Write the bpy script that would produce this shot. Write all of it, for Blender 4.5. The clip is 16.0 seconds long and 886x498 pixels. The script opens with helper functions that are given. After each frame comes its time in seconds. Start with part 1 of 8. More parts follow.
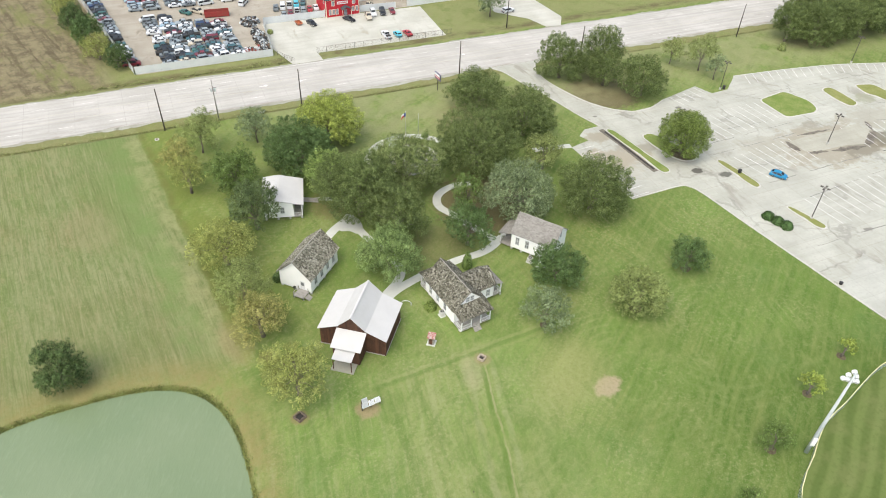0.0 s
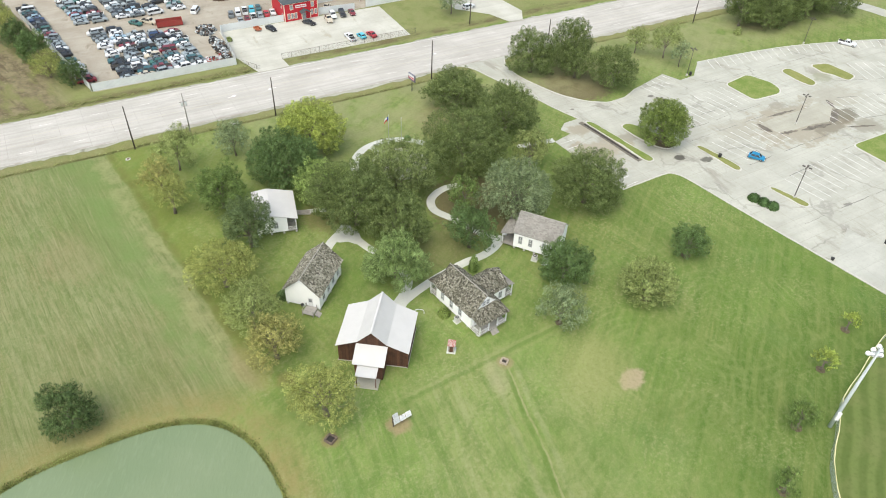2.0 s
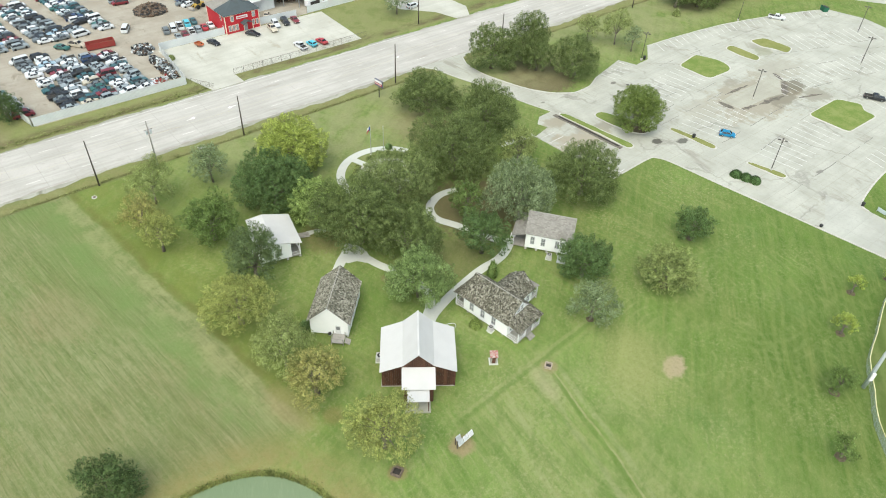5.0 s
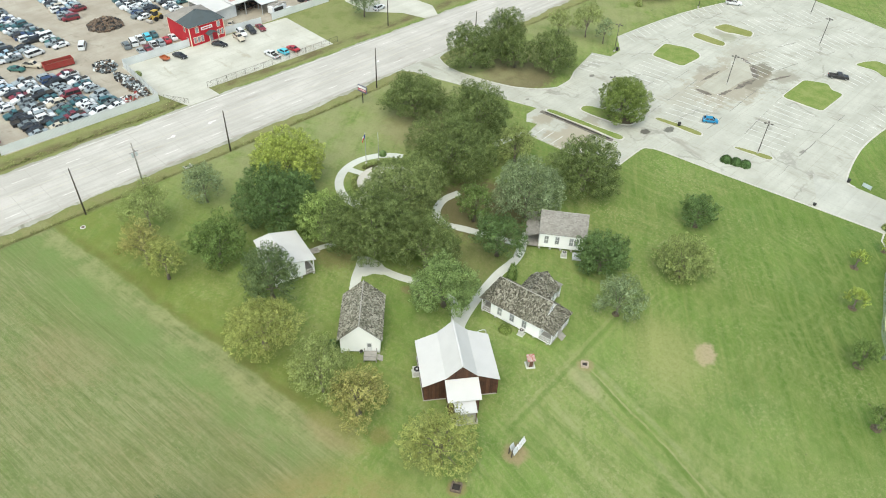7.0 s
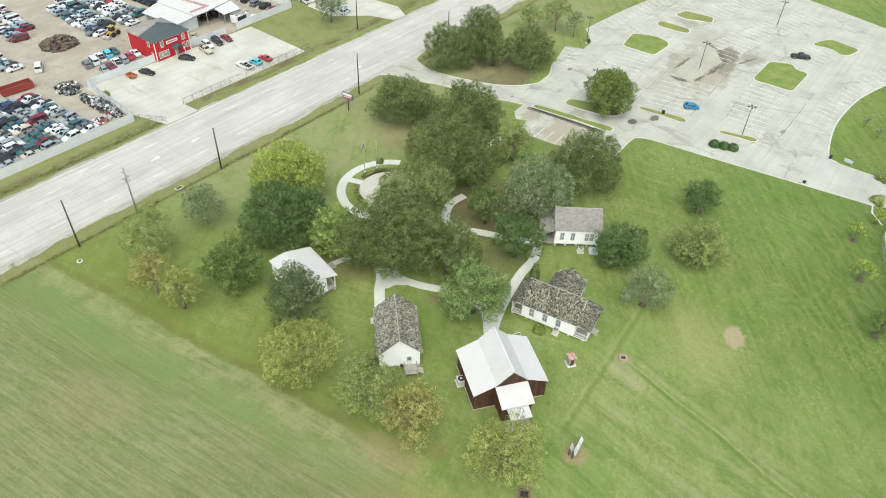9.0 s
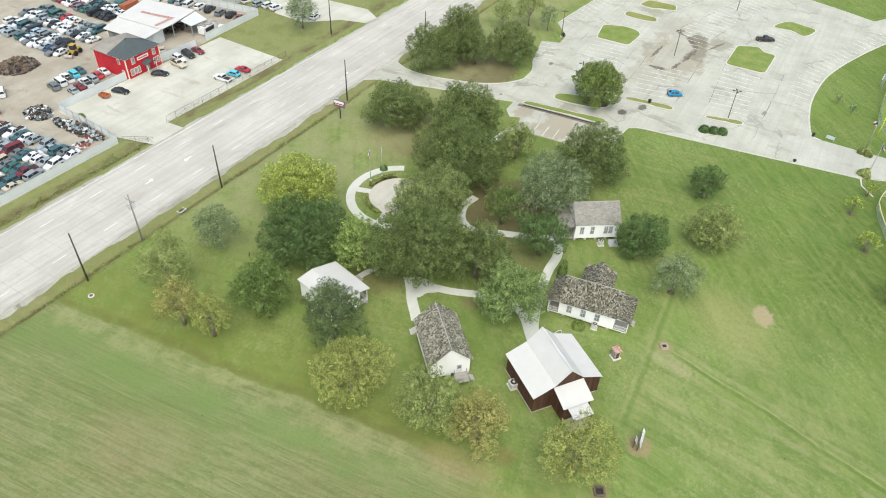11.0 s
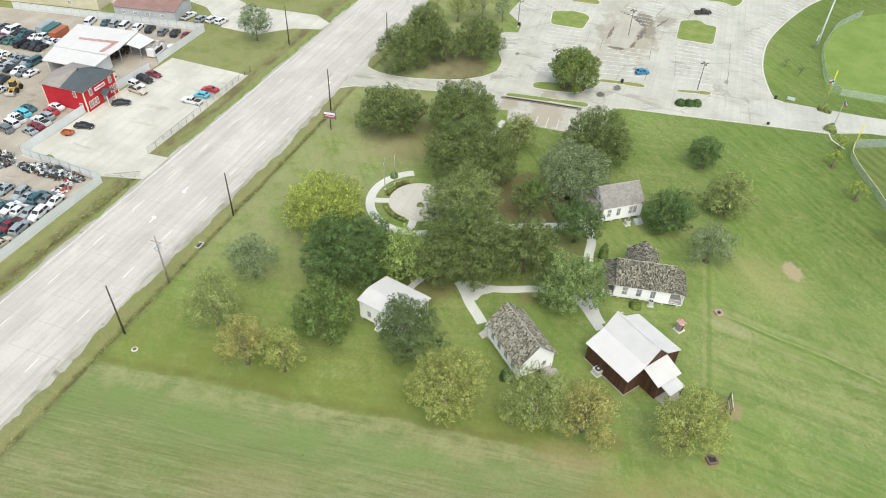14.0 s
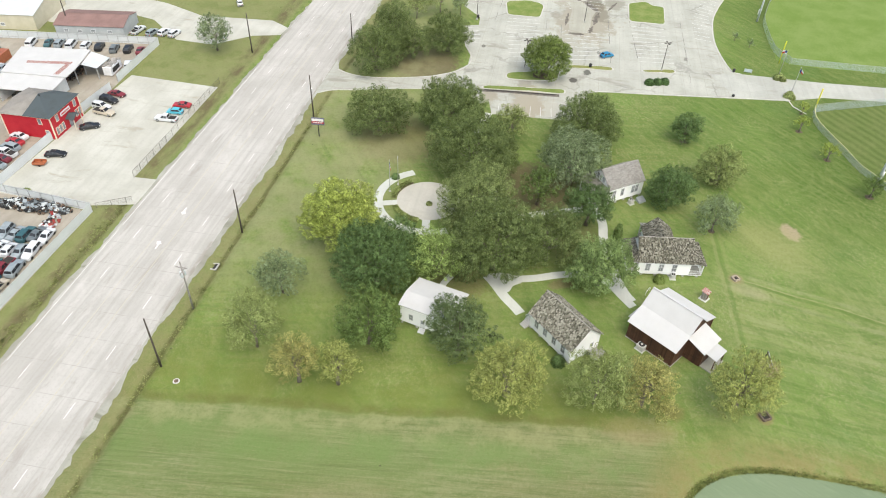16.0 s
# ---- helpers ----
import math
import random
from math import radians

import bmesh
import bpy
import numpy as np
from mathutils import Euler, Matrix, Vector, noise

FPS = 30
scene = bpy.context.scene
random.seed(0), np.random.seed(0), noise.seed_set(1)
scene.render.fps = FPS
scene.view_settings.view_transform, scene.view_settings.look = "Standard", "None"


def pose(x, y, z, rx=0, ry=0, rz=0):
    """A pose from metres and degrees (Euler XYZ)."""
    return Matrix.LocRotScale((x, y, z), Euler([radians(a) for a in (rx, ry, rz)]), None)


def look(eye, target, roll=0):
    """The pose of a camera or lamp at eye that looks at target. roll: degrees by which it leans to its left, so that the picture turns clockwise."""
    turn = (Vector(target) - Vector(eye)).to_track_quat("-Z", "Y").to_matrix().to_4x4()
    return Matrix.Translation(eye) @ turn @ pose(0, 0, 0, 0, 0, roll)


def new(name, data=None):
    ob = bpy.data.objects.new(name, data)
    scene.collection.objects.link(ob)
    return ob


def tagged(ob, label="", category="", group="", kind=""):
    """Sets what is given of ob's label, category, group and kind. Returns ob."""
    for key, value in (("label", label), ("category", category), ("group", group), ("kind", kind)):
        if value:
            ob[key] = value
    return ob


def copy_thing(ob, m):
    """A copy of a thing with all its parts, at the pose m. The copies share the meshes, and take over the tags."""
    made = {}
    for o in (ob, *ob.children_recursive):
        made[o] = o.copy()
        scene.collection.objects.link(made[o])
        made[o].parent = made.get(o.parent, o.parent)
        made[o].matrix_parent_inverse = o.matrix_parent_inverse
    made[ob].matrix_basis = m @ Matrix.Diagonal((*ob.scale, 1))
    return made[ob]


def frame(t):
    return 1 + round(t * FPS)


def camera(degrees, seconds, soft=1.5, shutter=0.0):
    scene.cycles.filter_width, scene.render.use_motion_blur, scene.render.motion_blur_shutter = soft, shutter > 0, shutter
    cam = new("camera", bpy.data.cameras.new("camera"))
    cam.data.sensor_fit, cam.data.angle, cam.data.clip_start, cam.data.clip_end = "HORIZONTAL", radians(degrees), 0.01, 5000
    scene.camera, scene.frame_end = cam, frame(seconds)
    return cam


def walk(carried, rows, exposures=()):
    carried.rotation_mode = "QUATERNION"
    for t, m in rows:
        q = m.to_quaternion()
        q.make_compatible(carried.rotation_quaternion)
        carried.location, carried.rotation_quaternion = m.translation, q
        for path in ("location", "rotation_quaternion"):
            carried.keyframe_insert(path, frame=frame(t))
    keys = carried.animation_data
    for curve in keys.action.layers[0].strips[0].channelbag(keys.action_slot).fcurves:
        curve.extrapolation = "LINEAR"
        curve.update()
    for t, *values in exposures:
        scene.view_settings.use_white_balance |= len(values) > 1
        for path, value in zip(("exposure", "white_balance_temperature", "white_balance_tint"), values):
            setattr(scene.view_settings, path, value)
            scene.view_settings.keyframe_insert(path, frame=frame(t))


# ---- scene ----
cam = camera(64.7, 16.0, 1.0)
ROWS = [
    (0, -1.64, 2.30, 95.49, 49.589, -1.708, -23.099),
    (0.5, -4.36, 4.28, 95.40, 49.536, -1.720, -24.703),
    (1, -7.04, 6.32, 95.29, 49.503, -1.729, -26.293),
    (1.5, -9.64, 8.43, 95.20, 49.459, -1.756, -27.910),
    (2, -12.18, 10.65, 95.15, 49.414, -1.780, -29.514),
    (2.5, -14.75, 12.98, 95.08, 49.379, -1.812, -31.116),
    (3, -17.19, 15.39, 94.97, 49.353, -1.803, -32.726),
    (3.5, -19.64, 17.96, 94.89, 49.317, -1.831, -34.323),
    (4, -22.03, 20.63, 94.83, 49.279, -1.828, -35.928),
    (4.75, -25.72, 24.89, 94.72, 49.233, -1.833, -38.342),
    (5.5, -29.30, 29.34, 94.62, 49.189, -1.822, -40.789),
    (6.5, -33.99, 35.58, 94.50, 49.136, -1.824, -43.965),
    (7, -36.31, 38.80, 94.46, 49.112, -1.814, -45.674),
    (7.5, -38.57, 42.10, 94.38, 49.096, -1.764, -47.483),
    (8, -40.78, 45.51, 94.32, 49.080, -1.754, -49.271),
    (8.75, -44.07, 50.84, 94.28, 49.053, -1.778, -51.637),
    (9.5, -47.27, 56.42, 94.23, 49.031, -1.783, -54.198),
    (10.5, -51.39, 64.29, 94.19, 49.013, -1.801, -57.632),
    (11, -53.41, 68.45, 94.15, 48.977, -1.792, -59.325),
    (11.5, -55.34, 72.73, 94.11, 48.959, -1.804, -61.199),
    (12, -57.25, 77.15, 94.08, 48.949, -1.806, -63.086),
    (12.5, -59.12, 81.69, 94.09, 48.927, -1.789, -64.984),
    (13, -60.90, 86.34, 94.06, 48.904, -1.764, -66.905),
    (13.5, -62.59, 91.06, 94.07, 48.858, -1.740, -68.849),
    (14, -64.19, 95.87, 94.06, 48.820, -1.708, -70.825),
    (14.5, -65.72, 100.79, 94.06, 48.780, -1.707, -72.984),
    (15, -67.10, 105.80, 94.07, 48.738, -1.698, -75.136),
    (15.5, -68.36, 110.87, 94.12, 48.683, -1.702, -77.391),
    (16, -69.51, 116.02, 94.14, 48.636, -1.717, -79.701),
]
walk(cam, [(t, pose(x, y, z, rx, ry, rz)) for t, x, y, z, rx, ry, rz in ROWS], [(0.0, 0.96, 6400, 6), (3.5, 0.94, 6350, 1), (7.0, 0.92, 6300, -2), (11.0, 0.91, 6350, 2), (13.5, 0.91, 6350, 3), (16.0, 0.92, 6400, 5)])

# ---- sky and light: bright overcast ----
world = bpy.data.worlds.new("overcast_sky")
scene.world = world
world.use_nodes = True
wn = world.node_tree
sky = wn.nodes.new("ShaderNodeTexSky")
sky.sky_type = "NISHITA"
sky.sun_disc = False
sky.sun_elevation = radians(60)
sky.sun_rotation = radians(236)
sky.air_density, sky.dust_density, sky.ozone_density = 1.0, 6.0, 0.6
bg = wn.nodes["Background"]
bg.inputs["Strength"].default_value = 0.11
wn.links.new(sky.outputs["Color"], bg.inputs["Color"])
sun_data = bpy.data.lights.new("sun", "SUN")
sun_data.energy, sun_data.angle, sun_data.color = 1.2, radians(140), (1.0, 0.985, 0.96)
sun = new("sun", sun_data)
sun.matrix_world = look((0, 0, 200), (200 * math.sin(radians(56)) * 1.05, 200 * math.cos(radians(56)) * 1.05, 0))

# ---- material helpers ----
class Nodes:
    """A short way to write node trees."""

    def __init__(self, name):
        self.m = bpy.data.materials.new(name)
        self.m.use_nodes = True
        self.t = self.m.node_tree
        self.b = self.t.nodes["Principled BSDF"]
        self.geo = self.t.nodes.new("ShaderNodeNewGeometry")

    def put(self, socket, value):
        if isinstance(value, bpy.types.NodeSocket):
            self.t.links.new(value, socket)
        elif isinstance(value, (tuple, list)) and len(value) == 3 and socket.type == "RGBA":
            socket.default_value = (*value, 1)
        else:
            socket.default_value = value

    def math(self, op, a, b=0.0, clamp=False):
        n = self.t.nodes.new("ShaderNodeMath")
        n.operation, n.use_clamp = op, clamp
        self.put(n.inputs[0], a)
        self.put(n.inputs[1], b)
        return n.outputs[0]

    def span(self, v, a, b, lo=0.0, hi=1.0):
        n = self.t.nodes.new("ShaderNodeMapRange")
        n.interpolation_type = "SMOOTHSTEP"
        for i, x in enumerate((v, a, b, lo, hi)):
            self.put(n.inputs[i], x)
        return n.outputs[0]

    def place(self, scale=(1, 1, 1), turn=0.0):
        n = self.t.nodes.new("ShaderNodeMapping")
        n.inputs["Scale"].default_value = scale
        n.inputs["Rotation"].default_value = (0, 0, radians(turn))
        self.put(n.inputs["Vector"], self.geo.outputs["Position"])
        return n.outputs[0]

    def along(self, turn, across, length):
        """Coordinates for streaks that run at an angle to x, so many a metre across and lengthwise."""
        n = self.t.nodes.new("ShaderNodeMapping")
        n.inputs["Rotation"].default_value = (0, 0, radians(-turn))
        self.put(n.inputs["Vector"], self.geo.outputs["Position"])
        m = self.t.nodes.new("ShaderNodeMapping")
        m.inputs["Scale"].default_value = (length, across, 1)
        self.put(m.inputs["Vector"], n.outputs[0])
        return m.outputs[0]

    def noise(self, scale, detail=3.0, rough=0.55, vec=None, warp=0.0):
        n = self.t.nodes.new("ShaderNodeTexNoise")
        n.inputs["Scale"].default_value = scale
        n.inputs["Detail"].default_value = detail
        n.inputs["Roughness"].default_value = rough
        n.inputs["Distortion"].default_value = warp
        self.put(n.inputs["Vector"], vec or self.geo.outputs["Position"])
        return n.outputs["Fac"]

    def mix(self, f, a, b, blend="MIX"):
        n = self.t.nodes.new("ShaderNodeMix")
        n.data_type, n.blend_type = "RGBA", blend
        self.put(n.inputs["Factor"], f)
        self.put(n.inputs["A"], a)
        self.put(n.inputs["B"], b)
        return n.outputs["Result"]

    def xyz(self):
        n = self.t.nodes.new("ShaderNodeSeparateXYZ")
        self.put(n.inputs[0], self.geo.outputs["Position"])
        return n.outputs

    def bump(self, height, strength=0.3, distance=0.05):
        n = self.t.nodes.new("ShaderNodeBump")
        n.inputs["Strength"].default_value = strength
        n.inputs["Distance"].default_value = distance
        self.put(n.inputs["Height"], height)
        self.put(self.b.inputs["Normal"], n.outputs["Normal"])

    def island(self):
        return self.geo.outputs["Random Per Island"]

    def each(self):
        return self.t.nodes.new("ShaderNodeObjectInfo").outputs["Random"]

    def done(self, color, rough=0.8, metal=0.0, spec=0.3):
        self.put(self.b.inputs["Base Color"], color)
        self.put(self.b.inputs["Roughness"], rough)
        self.b.inputs["Metallic"].default_value = metal
        self.b.inputs["Specular IOR Level"].default_value = spec
        return self.m


def plain(name, c1, c2, scale=2.0, rough=0.7, metal=0.0, bump=0.15, fine=20.0, spec=0.3):
    """A surface of two near tones, mottled at two scales, with fine relief."""
    n = Nodes(name)
    f = n.math("ADD", n.math("MULTIPLY", n.noise(scale), 0.6), n.math("MULTIPLY", n.noise(fine, 2), 0.4))
    f = n.span(f, 0.35, 0.65)
    n.bump(n.noise(fine, 2), bump, 0.02)
    return n.done(n.mix(f, c1, c2), rough, metal, spec)


def varied(name, tones, scale=1.5, rough=0.8, dirt=(0.05, 0.05, 0.04), soil=0.25, bump=0.3, metal=0.0, whole=False):
    """Pieces whose tone differs from one to the next."""
    n = Nodes(name)
    r = n.t.nodes.new("ShaderNodeValToRGB")
    e = r.color_ramp.elements
    while len(e) < len(tones):
        e.new(0.5)
    for i, c in enumerate(tones):
        e[i].position, e[i].color = i / max(1, len(tones) - 1), (*c, 1)
    n.put(r.inputs[0], n.each() if whole else n.island())
    f = n.math("MULTIPLY", n.span(n.noise(scale, 4), 0.45, 0.7), soil)
    n.bump(n.noise(14, 3), bump, 0.02)
    return n.done(n.mix(f, r.outputs[0], dirt), rough, metal)


def glass_dark(name, c=(0.03, 0.035, 0.04), rough=0.12):
    n = Nodes(name)
    f = n.span(n.noise(0.7), 0.3, 0.7)
    return n.done(n.mix(f, c, tuple(v * 1.8 for v in c)), rough, 0, 0.5)


# grass of the whole site: mown lawn, hay field, pond bank, verges
def ground_material():
    n = Nodes("grass_ground")
    x, y, z = n.xyz()
    big, mid, fine = n.noise(0.035, 4), n.noise(0.16, 5, 0.6), n.noise(1.7, 5, 0.75)
    deep, green, bright, tan, straw = (0.078, 0.140, 0.026), (0.132, 0.206, 0.046), (0.184, 0.264, 0.070), (0.205, 0.232, 0.084), (0.285, 0.290, 0.152)
    lawn = n.mix(n.span(big, 0.34, 0.66), green, bright)
    # tone patches a few strides wide, without rims
    lawn = n.mix(n.span(n.noise(0.10, 5, 0.6, None, 0.3), 0.40, 0.70, 0.0, 0.60), lawn, tan)
    lawn = n.mix(n.span(n.noise(0.16, 5, 0.6, n.along(20, 1, 0.6), 0.3), 0.42, 0.72, 0.0, 0.55), lawn, deep)
    # deeper green towards the ball fields
    lush = n.math("SUBTRACT", x, n.math("MULTIPLY", y, 0.25))
    lush = n.math("MULTIPLY", n.span(lush, 34.0, 64.0), n.math("MULTIPLY", n.math("MULTIPLY", n.span(y, 142.0, 118.0), n.span(x, 138.0, 116.0, 0.25, 1.0)), n.span(n.noise(0.06, 4, 0.6), 0.30, 0.66, 0.35, 1.0)))
    lawn = n.mix(n.math("MULTIPLY", lush, 0.8), lawn, (0.088, 0.150, 0.028))
    lawn = n.mix(n.math("MULTIPLY", n.math("MULTIPLY", n.span(y, 66.0, 44.0), n.span(x, 44.0, 68.0)), 0.6), lawn, (0.076, 0.118, 0.026))
    # thin, yellowed turf west of the houses
    worn = n.math("MULTIPLY", n.span(x, 28.0, 12.0), n.span(y, 80.0, 94.0))
    lawn = n.mix(n.math("MULTIPLY", worn, n.span(n.noise(0.12, 5, 0.62), 0.32, 0.66, 0.15, 0.7)), lawn, (0.152, 0.192, 0.044))
    # pale sun-bleached turf before the farmhouse
    dryp = n.math("MULTIPLY", n.span(y, 82.0, 68.0), n.math("MULTIPLY", n.span(x, 10.0, 24.0), n.span(x, 66.0, 44.0)))
    lawn = n.mix(n.math("MULTIPLY", dryp, n.span(n.noise(0.09, 5, 0.62), 0.34, 0.70, 0.15, 0.65)), lawn, (0.218, 0.250, 0.104))
    jade = n.math("MULTIPLY", n.span(y, 92.0, 78.0), n.span(n.noise(0.055, 4, 0.6, n.place((1, 1, 1), 70)), 0.52, 0.70, 0.0, 0.55))
    lawn = n.mix(jade, lawn, (0.100, 0.176, 0.052))
    # mower passes: soft streaks, each family in its own stretch of lawn
    def streaks(turn, across, length, where, amount, tone, lo=0.46, hi=0.68):
        f = n.span(n.noise(1.0, 4, 0.6, n.along(turn, across, length)), lo, hi)
        return n.mix(n.math("MULTIPLY", n.math("MULTIPLY", f, where), amount), lawn, tone)
    def swaths(turn, pitch, where, amount, tone):
        """Even mower widths, broken up so that no line runs through."""
        px = n.t.nodes.new("ShaderNodeSeparateXYZ")
        n.put(px.inputs[0], n.along(turn, 1, 1))
        ph = n.math("ADD", n.math("MULTIPLY", px.outputs[1], 6.283 / pitch), n.math("MULTIPLY", n.noise(0.05, 3), 14.0))
        f = n.math("MULTIPLY", n.span(n.math("SINE", ph), -0.1, 0.9), n.span(n.noise(0.11, 4, 0.6, n.along(turn, 1, 0.3)), 0.42, 0.62))
        return n.mix(n.math("MULTIPLY", n.math("MULTIPLY", f, where), amount), lawn, tone)
    east = n.span(x, 40.0, 56.0)
    mids = n.math("MULTIPLY", n.span(x, 50.0, 36.0), n.span(y, 82.0, 74.0))
    plot = n.span(y, 74.0, 84.0)
    some = n.span(n.noise(0.06, 4, 0.6), 0.40, 0.62, 0.25, 1.0)
    lawn = streaks(36, 0.75, 0.035, n.math("MULTIPLY", east, some), 0.70, (0.195, 0.220, 0.076))
    lawn = streaks(36, 0.55, 0.03, east, 0.65, deep)
    lawn = swaths(36, 1.7, east, 0.34, (0.190, 0.225, 0.078))
    lawn = streaks(-6, 0.6, 0.05, n.math("MULTIPLY", east, n.span(n.noise(0.05, 3), 0.46, 0.62)), 0.30, tan)
    lawn = streaks(78, 0.80, 0.06, n.math("MULTIPLY", mids, some), 0.75, (0.262, 0.280, 0.135))
    lawn = streaks(84, 0.45, 0.05, mids, 0.60, deep)
    lawn = swaths(80, 1.6, mids, 0.34, (0.225, 0.245, 0.100))
    lawn = streaks(62, 0.55, 0.06, n.math("MULTIPLY", mids, n.span(n.noise(0.07, 3), 0.46, 0.6)), 0.35, (0.205, 0.225, 0.088))
    lawn = streaks(100, 0.5, 0.08, n.math("MULTIPLY", plot, some), 0.60, tan)
    lawn = streaks(12, 0.5, 0.08, n.math("MULTIPLY", plot, n.span(n.noise(0.045, 3), 0.45, 0.6)), 0.30, (0.230, 0.240, 0.105))
    lawn = streaks(104, 0.4, 0.07, plot, 0.55, (0.105, 0.150, 0.036))
    lawn = swaths(102, 1.6, plot, 0.30, (0.190, 0.205, 0.066))
    # clover and thatch tufts, soft
    lawn = n.mix(n.span(n.noise(0.45, 5, 0.66, n.along(36, 1, 0.45)), 0.46, 0.64, 0.0, 0.40), lawn, deep)
    lawn = n.mix(n.span(n.noise(0.66, 5, 0.66, n.along(60, 1, 0.5)), 0.47, 0.66, 0.0, 0.36), lawn, (0.225, 0.250, 0.100))
    # turning arcs of the mower
    for cx, cy, pitch, r1 in ((38.0, 58.0, 1.9, 24.0), (62.0, 60.0, 1.8, 24.0), (17.9, 71.0, 1.5, 13.0), (84.0, 66.0, 2.0, 26.0)):
        px, py = n.math("SUBTRACT", x, cx), n.math("SUBTRACT", y, cy)
        d = n.math("SQRT", n.math("ADD", n.math("MULTIPLY", px, px), n.math("MULTIPLY", py, py)))
        w = n.math("SINE", n.math("ADD", n.math("MULTIPLY", d, 6.283 / pitch), n.math("MULTIPLY", n.noise(0.07, 4), 26.0)))
        f = n.math("MULTIPLY", n.span(w, 0.0, 1.0), n.math("MULTIPLY", n.math("MULTIPLY", n.span(d, r1, r1 * 0.6), n.span(d, 2.5, 5.0)), n.span(n.noise(0.09, 4), 0.42, 0.62)))
        lawn = n.mix(n.math("MULTIPLY", f, 0.26), lawn, (0.245, 0.268, 0.118))
    fleck = n.math("MULTIPLY", n.span(n.noise(1.5, 5, 0.75), 0.48, 0.64), n.span(n.noise(0.07, 4, 0.6), 0.40, 0.66, 0.25, 1.0))
    lawn = n.mix(n.math("MULTIPLY", fleck, 0.55), lawn, straw)
    # a vehicle's track across the grass
    tx = n.math("SUBTRACT", x, n.math("ADD", 31.6, n.math("MULTIPLY", n.math("SUBTRACT", y, 45.0), 0.262)))
    tx = n.math("ADD", tx, n.math("MULTIPLY", n.math("SUBTRACT", n.noise(0.12, 3), 0.5), 2.0))
    upto = n.math("MULTIPLY", n.span(y, 76.0, 71.0), n.span(y, 28.0, 36.0))
    for off, wid, tone, amt in ((0.0, 0.6, (0.085, 0.150, 0.026), 0.7), (-2.6, 0.9, (0.270, 0.270, 0.150), 0.45), (2.1, 0.8, (0.290, 0.295, 0.165), 0.4), (0.7, 0.25, (0.300, 0.285, 0.160), 0.6)):
        t = n.math("ABSOLUTE", n.math("SUBTRACT", tx, off))
        t = n.math("MULTIPLY", n.span(t, wid, wid * 0.3), n.math("MULTIPLY", upto, n.span(n.noise(0.25, 4), 0.3, 0.6)))
        lawn = n.mix(n.math("MULTIPLY", t, amt), lawn, tone)
    # seam between two mown plots
    seam = n.math("SUBTRACT", y, n.math("ADD", 75.6, n.math("MULTIPLY", n.math("SUBTRACT", x, 20.0), 0.06)))
    seam = n.math("ADD", seam, n.math("MULTIPLY", n.math("SUBTRACT", n.noise(0.1, 3), 0.5), 1.2))
    reach = n.math("MULTIPLY", n.span(x, 16.0, 24.0), n.span(x, 66.0, 54.0))
    for off, tone, amt in ((0.0, (0.250, 0.260, 0.120), 0.35), (-0.8, deep, 0.35), (-1.8, (0.235, 0.250, 0.105), 0.25)):
        t = n.math("ABSOLUTE", n.math("SUBTRACT", seam, off))
        lawn = n.mix(n.math("MULTIPLY", n.math("MULTIPLY", n.span(t, 0.55, 0.15), reach), amt), lawn, tone)
    # lawn multiplied darker and greener towards the south and east
    low = n.math("MULTIPLY", n.span(y, 82.0, 58.0), n.span(x, 14.0, 40.0))
    lawn = n.mix(n.math("MULTIPLY", low, 0.4), lawn, n.mix(1.0, lawn, (0.72, 0.80, 0.60), "MULTIPLY"))
    # hay field to the west: combed stubble in one direction, green and brown patches
    edge = n.math("ADD", x, n.math("MULTIPLY", n.math("SUBTRACT", y, 166.0), 0.122))
    edge = n.math("ADD", n.math("ADD", edge, 9.0), n.math("MULTIPLY", n.math("SUBTRACT", mid, 0.5), 2.6))
    field = n.mix(n.span(n.noise(0.05, 5, 0.62, n.along(98, 1, 0.6)), 0.34, 0.66), (0.168, 0.200, 0.086), (0.222, 0.226, 0.118))
    field = n.mix(n.span(n.noise(0.075, 6, 0.66, n.along(98, 1, 0.5), 0.4), 0.46, 0.70, 0.0, 0.7), field, (0.200, 0.176, 0.086))
    field = n.mix(n.span(n.noise(0.11, 5, 0.66, n.along(98, 1, 0.5), 0.4), 0.48, 0.70, 0.0, 0.65), field, (0.140, 0.196, 0.062))
    rows_ = n.t.nodes.new("ShaderNodeSeparateXYZ")
    n.put(rows_.inputs[0], n.along(98, 1, 1))
    for pitch, amt in ((1.35, 0.30), (4.2, 0.22)):
        ph = n.math("ADD", n.math("MULTIPLY", rows_.outputs[1], 6.283 / pitch), n.math("MULTIPLY", n.noise(0.04, 3), 12.0))
        f = n.math("MULTIPLY", n.span(n.math("SINE", ph), -0.2, 1.0), n.span(n.noise(0.14, 4, 0.65, n.along(98, 1, 0.3)), 0.36, 0.64, 0.15, 1.0))
        field = n.mix(n.math("MULTIPLY", f, amt), field, (0.290, 0.285, 0.170))
    comb = n.noise(1.0, 5, 0.66, n.along(98, 1.9, 0.18), 0.3)
    field = n.mix(n.span(comb, 0.48, 0.68, 0.0, 0.55), field, (0.108, 0.140, 0.054))
    field = n.mix(n.span(comb, 0.50, 0.34, 0.0, 0.45), field, (0.285, 0.280, 0.165))
    field = n.mix(n.span(n.noise(0.55, 6, 0.7, n.along(98, 1, 0.4)), 0.48, 0.68, 0.0, 0.60), field, (0.120, 0.156, 0.056))
